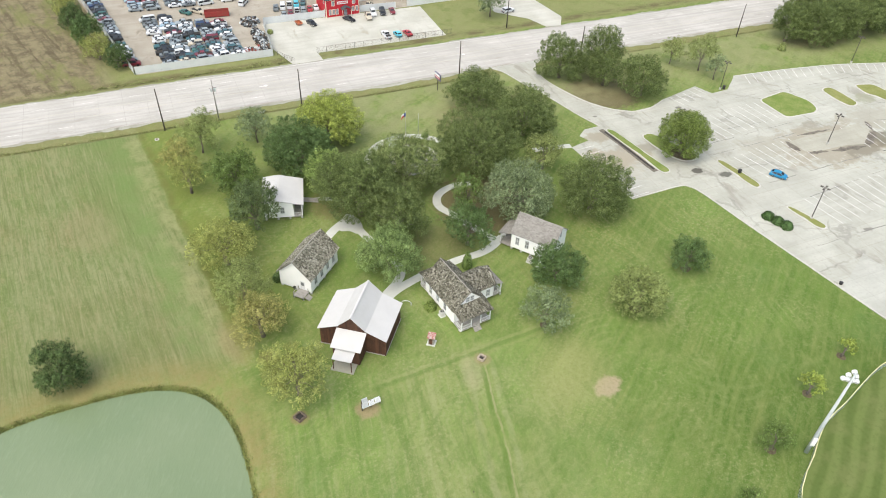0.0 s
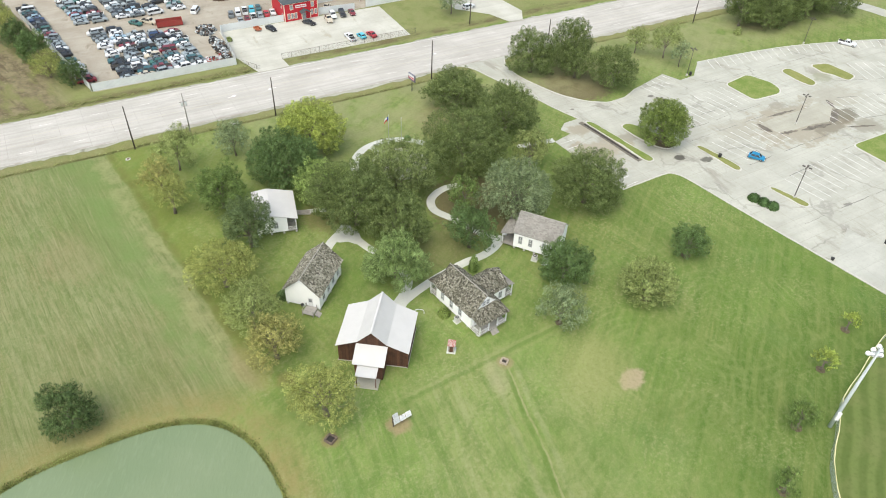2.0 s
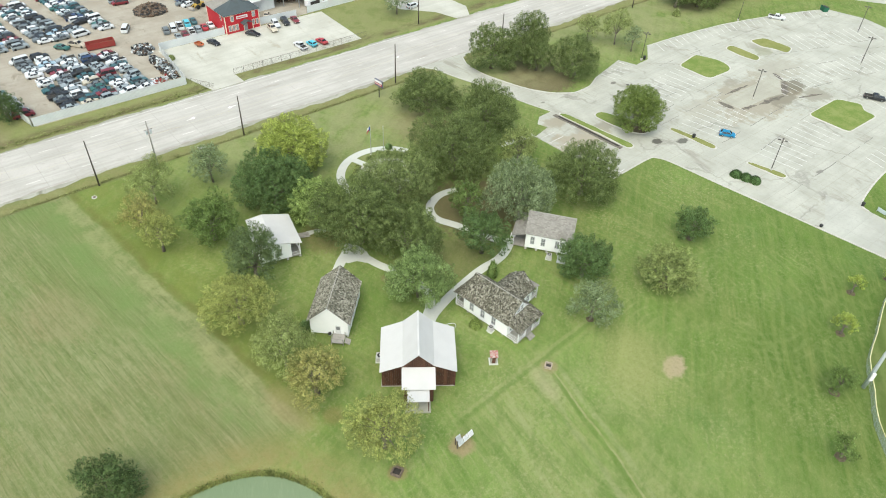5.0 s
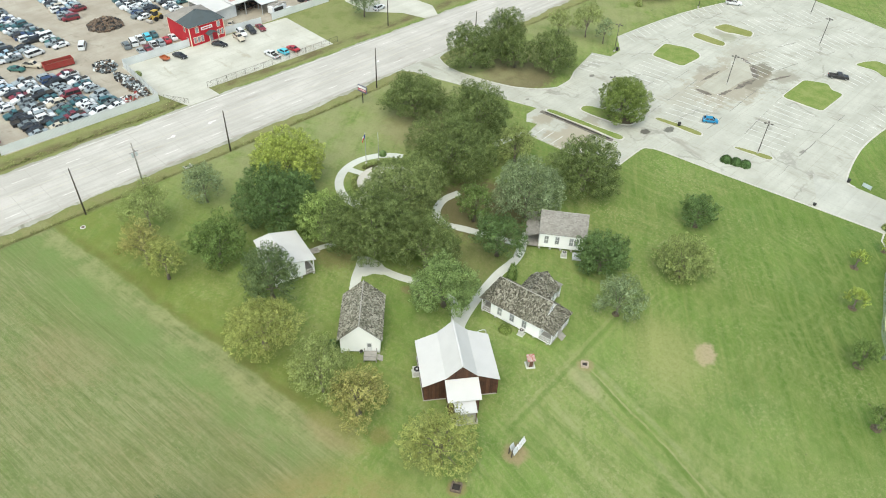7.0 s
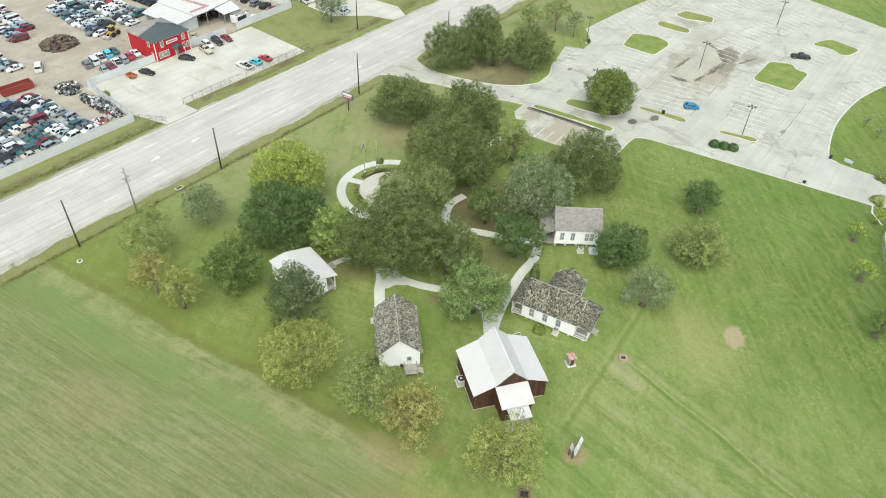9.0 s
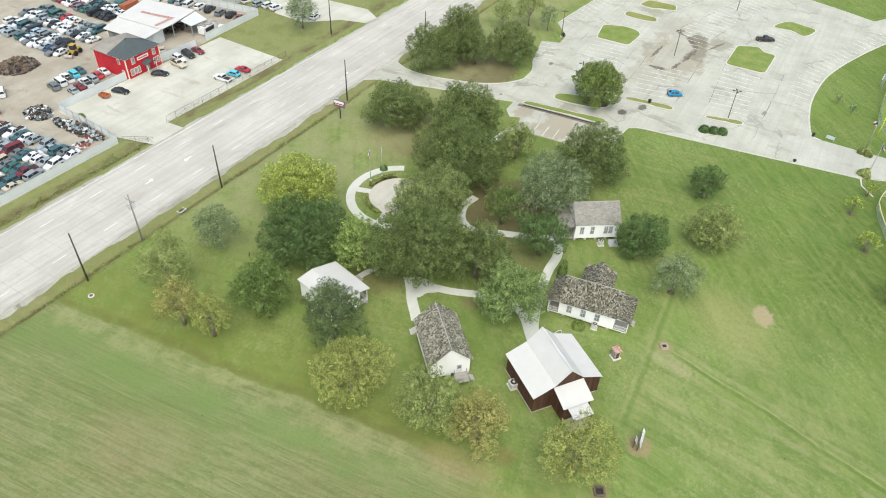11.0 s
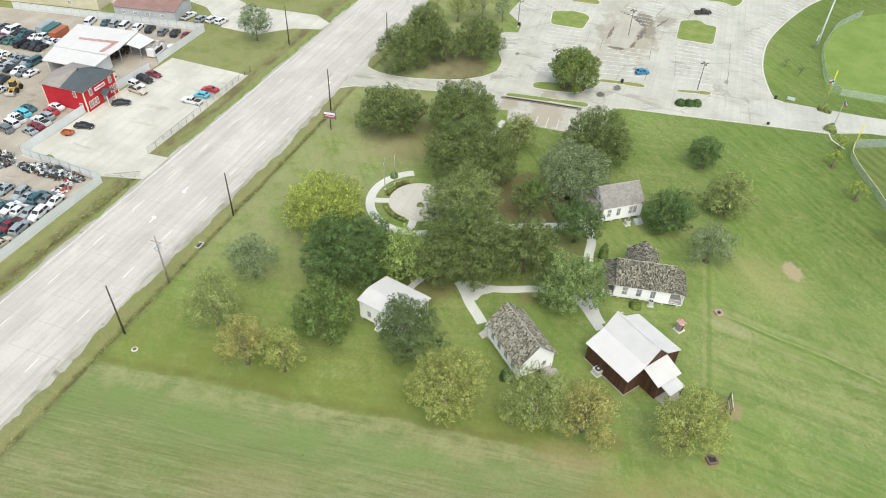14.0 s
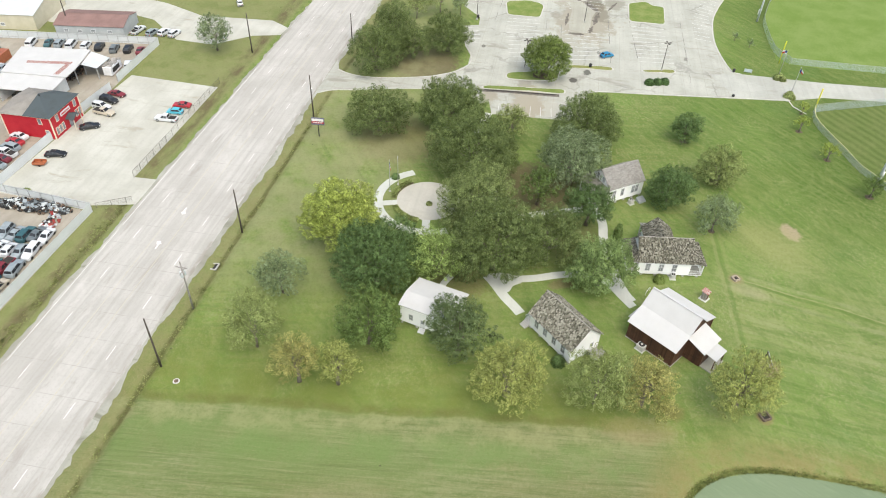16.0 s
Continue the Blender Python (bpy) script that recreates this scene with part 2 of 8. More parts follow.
    field = n.mix(n.span(n.noise(0.40, 6, 0.7, n.along(96, 1, 0.45)), 0.50, 0.70, 0.0, 0.60), field, (0.275, 0.245, 0.140))
    field = n.mix(n.span(n.noise(1.3, 5, 0.75), 0.48, 0.70, 0.0, 0.45), field, (0.300, 0.300, 0.180))
    field = n.mix(n.math("MULTIPLY", n.span(y, 124.0, 94.0), n.span(n.noise(0.10, 5, 0.62), 0.36, 0.64, 0.10, 0.5)), field, (0.180, 0.174, 0.084))
    field = n.mix(n.math("MULTIPLY", n.math("MULTIPLY", n.span(edge, -22.0, -8.0), n.span(y, 112.0, 140.0)), n.span(n.noise(0.09, 4), 0.3, 0.6, 0.2, 0.75)), field, (0.160, 0.205, 0.078))
    # thin cut rows, dark and pale
    for turn, across, length, lo, hi, amt, tone in ((96, 2.4, 0.05, 0.52, 0.64, 0.36, (0.105, 0.122, 0.046)), (99, 1.3, 0.035, 0.53, 0.66, 0.36, (0.098, 0.110, 0.044)), (94, 1.8, 0.06, 0.53, 0.66, 0.34, (0.320, 0.300, 0.185))):
        f = n.math("MULTIPLY", n.span(n.noise(1.0, 3, 0.6, n.along(turn, across, length)), lo, hi), n.span(n.noise(0.07, 4, 0.6), 0.36, 0.60, 0.25, 1.0))
        field = n.mix(n.math("MULTIPLY", f, amt), field, tone)
    field = n.mix(1.0, field, (0.85, 0.90, 0.79), "MULTIPLY")
    west = n.math("MULTIPLY", n.span(edge, 0.8, -0.8), n.span(y, 84.0, 95.0))
    col = n.mix(west, lawn, field)
    # a greener strip and a pale swath just inside the field's edge, darker uncut grass beyond it
    far = n.span(y, 88.0, 98.0)
    strip = n.math("MULTIPLY", n.span(edge, -11.0, -7.0), n.span(edge, -2.0, -4.5))
    col = n.mix(n.math("MULTIPLY", n.math("MULTIPLY", strip, far), n.span(n.noise(0.16, 5, 0.65), 0.34, 0.64, 0.1, 0.75)), col, (0.136, 0.200, 0.064))
    swath = n.math("MULTIPLY", n.span(edge, -7.0, -1.6), n.span(edge, 0.6, -0.6))
    col = n.mix(n.math("MULTIPLY", n.math("MULTIPLY", swath, far), n.span(n.noise(0.24, 5, 0.65), 0.36, 0.66, 0.0, 0.7)), col, (0.262, 0.270, 0.128))
    band = n.math("MULTIPLY", n.span(edge, -0.3, 1.2), n.span(edge, 16.0, 4.0))
    col = n.mix(n.math("MULTIPLY", n.math("MULTIPLY", band, n.span(y, 90.0, 100.0)), n.span(n.noise(0.2, 5), 0.35, 0.65, 0.25, 0.7)), col, (0.132, 0.160, 0.034))
    rim = n.math("MULTIPLY", n.math("MULTIPLY", n.span(edge, -0.4, 0.3), n.span(edge, 2.6, 0.8)), n.span(y, 92.0, 104.0))
    col = n.mix(n.math("MULTIPLY", rim, n.span(n.noise(0.3, 5), 0.3, 0.6, 0.15, 0.6)), col, (0.112, 0.112, 0.034))
    # yellowed bank of the pond
    qx = n.math("POWER", n.math("ABSOLUTE", n.math("DIVIDE", n.math("ADD", x, 26.6), 22.9)), 3.0)
    qy = n.math("POWER", n.math("ABSOLUTE", n.math("DIVIDE", n.math("SUBTRACT", y, 66.0), 23.2)), 3.0)
    q = n.math("ADD", n.math("ADD", qx, qy), n.math("MULTIPLY", n.math("SUBTRACT", mid, 0.5), 0.5))
    col = n.mix(n.math("MULTIPLY", n.span(q, 2.5, 1.2), n.span(n.noise(0.30, 5, 0.7), 0.30, 0.64, 0.25, 0.9)), col, (0.215, 0.188, 0.078))
    col = n.mix(n.math("MULTIPLY", n.span(q, 1.20, 1.06), 0.8), col, (0.120, 0.128, 0.036))
    # worn and bare spots, and one painted tree shadow
    def spot(cx, cy, r, soft, amount, tone, into, squash=1.0, turn=0.0):
        ca, sa = math.cos(radians(turn)), math.sin(radians(turn))
        px, py = n.math("SUBTRACT", x, cx), n.math("SUBTRACT", y, cy)
        a = n.math("ADD", n.math("MULTIPLY", px, ca), n.math("MULTIPLY", py, sa))
        b = n.math("MULTIPLY", n.math("SUBTRACT", n.math("MULTIPLY", py, ca), n.math("MULTIPLY", px, sa)), squash)
        d = n.math("SQRT", n.math("ADD", n.math("MULTIPLY", a, a), n.math("MULTIPLY", b, b)))
        d = n.math("ADD", d, n.math("MULTIPLY", n.math("SUBTRACT", n.noise(0.7, 6, 0.7), 0.5), 1.7 * r))
        return n.mix(n.math("MULTIPLY", n.span(d, r + soft, r), amount), into, tone)
    col = spot(57.2, 60.6, 2.2, 1.2, 0.85, (0.345, 0.275, 0.190), col, 1.5, 18)
    col = spot(52.5, 65.5, 2.5, 11.0, 0.55, (0.262, 0.268, 0.108), col, 1.4, 40)
    col = spot(39.6, 74.0, 1.0, 0.9, 0.55, (0.270, 0.200, 0.130), col)
    col = spot(36.6, 72.0, 2.2, 3.0, 0.4, (0.320, 0.300, 0.180), col, 2.0, 75)
    col = spot(0.0, 94.0, 4.0, 4.0, 0.35, (0.280, 0.215, 0.115), col, 2.4, 98)
    col = spot(-23.0, 138.0, 6.0, 6.0, 0.25, (0.260, 0.215, 0.125), col, 1.8, 104)
    col = spot(4.6, 88.4, 0.9, 1.6, 0.4, (0.190, 0.120, 0.060), col)
    col = spot(6.6, 73.8, 1.0, 0.9, 0.6, (0.240, 0.170, 0.100), col)
    col = spot(17.3, 71.3, 1.3, 1.2, 0.75, (0.270, 0.200, 0.125), col)
    col = spot(74.0, 150.0, 7.0, 6.0, 0.55, (0.160, 0.120, 0.075), col)
    col = spot(116.0, 152.5, 8.0, 4.5, 0.85, (0.118, 0.088, 0.058), col)
    col = spot(45.0, 106.5, 4.0, 5.0, 0.5, (0.140, 0.118, 0.062), col)
    col = spot(60.0, 116.0, 9.0, 4.0, 0.75, (0.128, 0.094, 0.060), col)
    col = spot(31.0, 108.0, 2.0, 2.0, 0.6, (0.190, 0.140, 0.085), col, 2.5, 115)
    col = spot(28.0, 128.0, 4.0, 3.0, 0.5, (0.150, 0.105, 0.060), col)
    # brown patch that paints the shadow under the far oaks
    col = spot(205.0, 160.0, 9.0, 5.0, 0.7, (0.130, 0.100, 0.062), col, 2.0, -5)
    # pale, dry verge round the plaza and along the road
    dry = n.math("MULTIPLY", n.span(y, 140.0, 156.0), n.span(y, 186.0, 174.0))
    dry = n.math("MULTIPLY", dry, n.math("MULTIPLY", n.span(x, 6.0, 34.0), n.span(mid, 0.25, 0.6)))
    col = n.mix(n.math("MULTIPLY", dry, 0.6), col, (0.262, 0.260, 0.140))
    v = n.math("ADD", y, n.math("MULTIPLY", x, 0.012))
    verge = n.math("MULTIPLY", n.span(v, 173.4, 175.2), n.span(v, 181.0, 178.0))
    col = n.mix(n.math("MULTIPLY", verge, n.span(n.noise(0.3, 5, 0.65), 0.28, 0.68, 0.35, 0.9)), col, (0.186, 0.182, 0.082))
    wander = n.math("ADD", v, n.math("MULTIPLY", n.math("SUBTRACT", n.noise(0.15, 4), 0.5), 1.6))
    cut = n.math("ABSOLUTE", n.math("SUBTRACT", wander, 174.8))
    col = n.mix(n.math("MULTIPLY", n.span(cut, 0.8, 0.2), n.span(n.noise(0.25, 4), 0.32, 0.62, 0.2, 0.9)), col, (0.098, 0.096, 0.036))
    # dull verge grass north of the road
    col = n.mix(n.math("MULTIPLY", n.span(y, 199.0, 201.0), n.span(n.noise(0.3, 5, 0.65), 0.25, 0.7, 0.55, 0.95)), col, (0.205, 0.212, 0.094))
    col = n.mix(n.math("MULTIPLY", n.span(y, 199.0, 201.0), n.span(n.noise(0.11, 6, 0.68), 0.48, 0.64, 0.0, 0.65)), col, (0.140, 0.170, 0.056))
    ditch2 = n.math("MULTIPLY", n.span(y, 200.5, 202.0), n.span(y, 206.0, 203.5))
    col = n.mix(n.math("MULTIPLY", ditch2, n.span(n.noise(0.3, 6, 0.7, n.along(0, 1, 0.4)), 0.4, 0.62, 0.15, 0.95)), col, (0.120, 0.100, 0.055))
    # ploughed brown field north-west of the road
    plough = n.math("MULTIPLY", n.span(y, 201.0, 206.0), n.span(x, -12.0, -20.0))
    soil = n.mix(n.span(n.noise(0.25, 5, 0.7), 0.38, 0.62), (0.125, 0.103, 0.066), (0.215, 0.184, 0.110))
    furrow = n.noise(1.0, 5, 0.7, n.along(105, 0.5, 0.04))
    soil = n.mix(n.span(furrow, 0.50, 0.62, 0.0, 0.7), soil, (0.082, 0.066, 0.042))
    soil = n.mix(n.span(n.noise(1.3, 5, 0.75), 0.54, 0.68, 0.0, 0.6), soil, (0.310, 0.262, 0.190))
    soil = n.mix(n.span(n.noise(0.09, 6, 0.7, n.along(105, 1, 0.4)), 0.50, 0.62, 0.0, 0.75), soil, (0.165, 0.172, 0.066))
    col = n.mix(plough, col, soil)
    # blade grain
    tuft = n.noise(5.5, 3, 0.7)
    col = n.mix(n.span(fine, 0.46, 0.70, 0.0, 0.36), col, (0.100, 0.130, 0.036))
    col = n.mix(n.span(tuft, 0.50, 0.72, 0.0, 0.30), col, (0.320, 0.315, 0.170))
    col = n.mix(n.span(n.noise(0.75, 2, 0.4), 0.78, 0.81, 0.0, 0.7), col, (0.060, 0.060, 0.035))
    n.bump(n.math("ADD", n.math("MULTIPLY", fine, 0.6), n.math("MULTIPLY", tuft, 0.4)), 0.45, 0.1)
    return n.done(col, 0.95, 0, 0.1)


def striped_turf():
    """Outfield grass mown in alternate stripes."""
    n = Nodes("outfield_turf")
    sep = n.t.nodes.new("ShaderNodeSeparateXYZ")
    n.put(sep.inputs[0], n.along(35, 1, 1))
    ph = n.math("ADD", n.math("MULTIPLY", sep.outputs[1], 6.283 / 2.6), n.math("MULTIPLY", n.noise(0.05, 3), 7.0))
    c = n.mix(n.span(n.math("SINE", ph), -0.8, 0.8), (0.094, 0.132, 0.036), (0.128, 0.166, 0.052))
    c = n.mix(n.span(n.noise(0.2, 5, 0.65), 0.42, 0.70, 0.0, 0.5), c, (0.165, 0.180, 0.072))
    c = n.mix(n.span(n.noise(1.2, 5, 0.72), 0.46, 0.70, 0.0, 0.45), c, (0.075, 0.104, 0.026))
    n.bump(n.noise(3.0, 3), 0.4, 0.08)
    return n.done(c, 0.95, 0, 0.1)


def pavement_material(name, c1, c2, stain=(0.16, 0.15, 0.135), amount=0.5, joint=0.0, dirt=None):
    n = Nodes(name)
    x, y, z = n.xyz()
    base = n.mix(n.span(n.noise(0.12, 4), 0.3, 0.7), c1, c2)
    base = n.mix(n.span(n.noise(1.6, 4, 0.7), 0.45, 0.75, 0.0, 0.35), base, tuple(v * 0.78 for v in c1))
    wear = n.noise(0.6, 4, 0.6, n.place((0.03, 1.0, 1), 0.7))
    base = n.mix(n.span(wear, 0.4, 0.7, 0.0, 0.3), base, tuple(v * 0.82 for v in c1))
    s = n.span(n.noise(0.22, 5, 0.62, n.place((1.0, 0.35, 1), 12), 0.8), 0.56, 0.72)
    base = n.mix(n.math("MULTIPLY", s, amount), base, stain)
    if joint:
        for c in (x, y):
            f = n.math("ABSOLUTE", n.math("SUBTRACT", n.math("FRACT", n.math("DIVIDE", c, joint)), 0.5))
            base = n.mix(n.math("MULTIPLY", n.span(f, 0.485, 0.496), 0.35), base, stain)
    if dirt:
        for sc, tone in ((0.055, 0.32), (0.13, 0.14)):
            vo = n.t.nodes.new("ShaderNodeTexVoronoi")
            vo.feature = "DISTANCE_TO_EDGE"
            vo.inputs["Scale"].default_value = sc
            wv = n.t.nodes.new("ShaderNodeVectorMath")
            wn2 = n.t.nodes.new("ShaderNodeTexNoise")
            wn2.inputs["Scale"].default_value = 0.4
            wn2.inputs["Detail"].default_value = 4
            n.put(wn2.inputs["Vector"], n.geo.outputs["Position"])
            wv.operation = "MULTIPLY_ADD"
            n.put(wv.inputs[0], wn2.outputs["Color"])
            wv.inputs[1].default_value = (3, 3, 3)
            n.put(wv.inputs[2], n.geo.outputs["Position"])
            n.put(vo.inputs["Vector"], wv.outputs[0])
            line = n.math("MULTIPLY", n.span(vo.outputs["Distance"], 0.022, 0.006), n.span(n.noise(0.08, 3), 0.45, 0.6))
            base = n.mix(n.math("MULTIPLY", line, tone), base, (0.14, 0.13, 0.115))
    for cx, cy, r, tone, amt in dirt or ():
        px, py = n.math("SUBTRACT", x, cx), n.math("MULTIPLY", n.math("SUBTRACT", y, cy), 1.7)
        d = n.math("SQRT", n.math("ADD", n.math("MULTIPLY", px, px), n.math("MULTIPLY", py, py)))
        d = n.math("ADD", d, n.math("MULTIPLY", n.math("SUBTRACT", n.noise(0.22, 6, 0.7), 0.5), r * 2.6))
        base = n.mix(n.math("MULTIPLY", n.span(d, r, r * 0.55), amt), base, tone)
    n.bump(n.noise(6.0, 3), 0.15, 0.02)
    base = n.mix(1.0, base, (0.965, 1.0, 0.94), "MULTIPLY")
    return n.done(base, 0.85, 0, 0.25)


def leaf_material(name, mid):
    """Leaves of one tree: each spray a little lighter or darker, with growth patches that also paint lit clumps and
    shaded gaps.
    """
    n = Nodes(name)
    # the light tone is paled towards blue to stand in for sky sheen
    dark, light = tuple(0.35 * v for v in mid), tuple(min(0.7, k * v) for k, v in zip((1.92, 1.86, 2.4), mid))
    c = n.mix(n.span(n.island(), 0.0, 0.55), dark, mid)
    c = n.mix(n.span(n.island(), 0.6, 1.0), c, light)
    c = n.mix(n.span(n.noise(0.55, 4, 0.65), 0.46, 0.62, 0.0, 0.6), c, light)
    c = n.mix(n.span(n.noise(0.42, 4, 0.65, n.place((1, 1, 1.3), 40)), 0.48, 0.62, 0.0, 0.6), c, dark)
    m = n.done(c, 0.55, 0, 0.13)
    tr = n.t.nodes.new("ShaderNodeBsdfTranslucent")
    n.put(tr.inputs["Color"], n.mix(0.35, c, light))
    mx = n.t.nodes.new("ShaderNodeMixShader")
    mx.inputs["Fac"].default_value = 0.10
    n.t.links.new(n.b.outputs[0], mx.inputs[1])
    n.t.links.new(tr.outputs[0], mx.inputs[2])
    n.t.links.new(mx.outputs[0], n.t.nodes["Material Output"].inputs["Surface"])
    return m


def road_material():
    """Pale worn concrete: wheel tracks, slab joints, patches, oil and bleached spots."""
    n = Nodes("road_concrete")
    x, y, z = n.xyz()
    v = n.math("ADD", y, n.math("MULTIPLY", x, 0.012))
    c = n.mix(n.span(n.noise(0.10, 4), 0.32, 0.68), (0.412, 0.398, 0.366), (0.482, 0.469, 0.437))
    long_ = n.noise(1.0, 4, 0.62, n.along(-0.7, 0.9, 0.03))
    c = n.mix(n.span(long_, 0.46, 0.66, 0.0, 0.45), c, (0.335, 0.322, 0.292))
    c = n.mix(n.span(long_, 0.46, 0.30, 0.0, 0.5), c, (0.500, 0.482, 0.448))
    # darker bands where the wheels run, two a lane
    for lane in (180.4, 185.2, 192.8, 197.6):
        for off in (-0.9, 0.9):
            d = n.math("ABSOLUTE", n.math("SUBTRACT", v, lane + off))
            f = n.math("MULTIPLY", n.span(d, 0.7, 0.2), n.span(n.noise(0.12, 4, 0.6, n.along(-0.7, 1, 0.12)), 0.32, 0.62, 0.25, 1.0))
            c = n.mix(n.math("MULTIPLY", f, 0.24), c, (0.315, 0.302, 0.274))
    joint = n.math("ABSOLUTE", n.math("SUBTRACT", n.math("FRACT", n.math("DIVIDE", x, 6.1)), 0.5))
    c = n.mix(n.math("MULTIPLY", n.span(joint, 0.484, 0.496), n.span(n.noise(0.2, 3), 0.4, 0.6, 0.1, 0.5)), c, (0.270, 0.255, 0.230))
    c = n.mix(n.span(n.noise(0.35, 5, 0.68, n.along(-0.7, 1, 0.25), 0.5), 0.56, 0.72, 0.0, 0.55), c, (0.300, 0.278, 0.245))
    c = n.mix(n.span(n.noise(0.22, 5, 0.66, n.along(-0.7, 1, 0.3), 0.4), 0.57, 0.72, 0.0, 0.6), c, (0.540, 0.526, 0.495))
    c = n.mix(n.span(n.noise(2.2, 4, 0.7), 0.46, 0.72, 0.0, 0.30), c, (0.300, 0.282, 0.252))
    # broken, dirty margins
    for m0, m1 in ((180.2, 178.4), (198.4, 200.1)):
        c = n.mix(n.math("MULTIPLY", n.span(v, m0, m1), n.span(n.noise(0.5, 6, 0.7, n.along(-0.7, 1, 0.3)), 0.44, 0.60, 0.0, 0.8)), c, (0.245, 0.222, 0.180))
    n.bump(n.noise(6.0, 3), 0.15, 0.02)
    return n.done(c, 0.85, 0, 0.25)


M = {}
M["ground"] = ground_material()
M["road"] = road_material()
M["lot"] = pavement_material("lot_concrete", (0.385, 0.373, 0.345), (0.475, 0.463, 0.436), (0.265, 0.245, 0.212), 0.7, 6.0,
    [(158, 107, 20, (0.315, 0.28, 0.23), 0.85), (148, 109.5, 3.4, (0.19, 0.165, 0.135), 0.7), (171, 102.6, 4.2, (0.24, 0.195, 0.145), 0.85), (173, 104.5, 7.0, (0.17, 0.155, 0.125), 0.85), (180, 113, 12, (0.33, 0.305, 0.26), 0.5), (163, 101.5, 6.5, (0.21, 0.19, 0.155), 0.75), (174, 97.5, 7, (0.25, 0.23, 0.19), 0.7), (160, 116.5, 4.0, (0.27, 0.25, 0.215), 0.6), (140, 112, 9, (0.35, 0.325, 0.28), 0.5), (187, 123, 5, (0.27, 0.27, 0.20), 0.7), (100, 131.5, 5, (0.30, 0.26, 0.20), 0.7), (98, 116, 9, (0.40, 0.37, 0.33), 0.6), (115.5, 109.4, 2.0, (0.075, 0.07, 0.062), 0.9), (120.9, 105.3, 2.0, (0.085, 0.08, 0.07), 0.85), (109.5, 123, 5.0, (0.25, 0.225, 0.185), 0.6), (101, 140, 3.0, (0.22, 0.20, 0.16), 0.7), (98.5, 121, 11.0, (0.335, 0.292, 0.235), 0.8), (131, 137, 1.1, (0.13, 0.12, 0.11), 0.8), (105.9, 141, 1.0, (0.13, 0.12, 0.11), 0.7), (135, 102.3, 1.3, (0.14, 0.13, 0.12), 0.7), (136.8, 76.3, 1.4, (0.15, 0.14, 0.13), 0.7)])
M["old_slab"] = pavement_material("old_slab_concrete", (0.36, 0.34, 0.30), (0.42, 0.40, 0.36), (0.30, 0.265, 0.215), 0.6, 3.0)
M["apron"] = pavement_material("apron_concrete", (0.39, 0.38, 0.36), (0.47, 0.46, 0.44), (0.29, 0.28, 0.26), 0.45, 5.0)
M["walk"] = pavement_material("walk_concrete", (0.53, 0.53, 0.52), (0.60, 0.60, 0.585), (0.43, 0.415, 0.39), 0.3, 0)
M["plaza"] = pavement_material("plaza_concrete", (0.485, 0.455, 0.425), (0.545, 0.515, 0.485), (0.38, 0.35, 0.32), 0.3, 1.5)
M["yard"] = pavement_material("yard_caliche", (0.435, 0.413, 0.382), (0.53, 0.512, 0.485), (0.32, 0.28, 0.23), 0.6, 0)
M["yard_dirt"] = pavement_material("yard_dirt", (0.315, 0.272, 0.232), (0.405, 0.362, 0.322), (0.21, 0.172, 0.138), 0.8, 0)
M["gravel"] = pavement_material("shoulder_gravel", (0.29, 0.275, 0.245), (0.39, 0.38, 0.35), (0.17, 0.165, 0.125), 0.8, 0)
M["kerb"] = plain("kerb_concrete", (0.44, 0.43, 0.395), (0.54, 0.53, 0.49), 1.5, 0.85)
M["line"] = plain("worn_white_paint", (0.56, 0.55, 0.52), (0.74, 0.73, 0.70), 0.6, 0.7)
M["bay_line"] = plain("faded_bay_paint", (0.52, 0.515, 0.50), (0.76, 0.755, 0.74), 0.35, 0.75)
M["yellow_line"] = plain("worn_yellow_paint", (0.46, 0.42, 0.30), (0.48, 0.46, 0.38), 0.8, 0.7)
M["white_wall"] = plain("white_clapboard", (0.86, 0.872, 0.885), (0.89, 0.90, 0.91), 0.8, 0.6)
M["trim"] = plain("white_trim_paint", (0.64, 0.65, 0.665), (0.72, 0.73, 0.745), 2, 0.5)
M["metal_roof"] = plain("white_metal_roof", (0.50, 0.50, 0.492), (0.54, 0.54, 0.532), 0.35, 0.75, 0.0, 0.05, 20.0, 0.15)
M["shake"] = varied("weathered_shake", [(0.028, 0.027, 0.019), (0.062, 0.058, 0.042), (0.098, 0.093, 0.068), (0.150, 0.143, 0.108), (0.210, 0.202, 0.158), (0.350, 0.342, 0.285), (0.068, 0.065, 0.046)], 0.7, 0.9, (0.06, 0.062, 0.038), 0.5)
M["shake_pale"] = varied("silvered_shake", [(0.050, 0.046, 0.032), (0.160, 0.152, 0.115), (0.250, 0.240, 0.188), (0.420, 0.408, 0.335), (0.085, 0.080, 0.055)], 0.7, 0.9, (0.075, 0.078, 0.05), 0.55)
M["shingle"] = varied("grey_shingle", [(0.215, 0.205, 0.185), (0.255, 0.245, 0.225), (0.30, 0.29, 0.265)], 0.8, 0.9, (0.14, 0.13, 0.12), 0.3)
M["barn_board"] = varied("red_brown_board", [(0.052, 0.026, 0.017), (0.085, 0.041, 0.026), (0.115, 0.055, 0.034), (0.068, 0.034, 0.022)], 1.0, 0.8, (0.026, 0.018, 0.013), 0.5)
M["wood_grey"] = varied("grey_deck_wood", [(0.25, 0.235, 0.21), (0.33, 0.315, 0.29), (0.40, 0.385, 0.36)], 1.5)
M["wood_pole"] = plain("creosoted_pole", (0.06, 0.05, 0.042), (0.11, 0.095, 0.08), 1.2, 0.85)
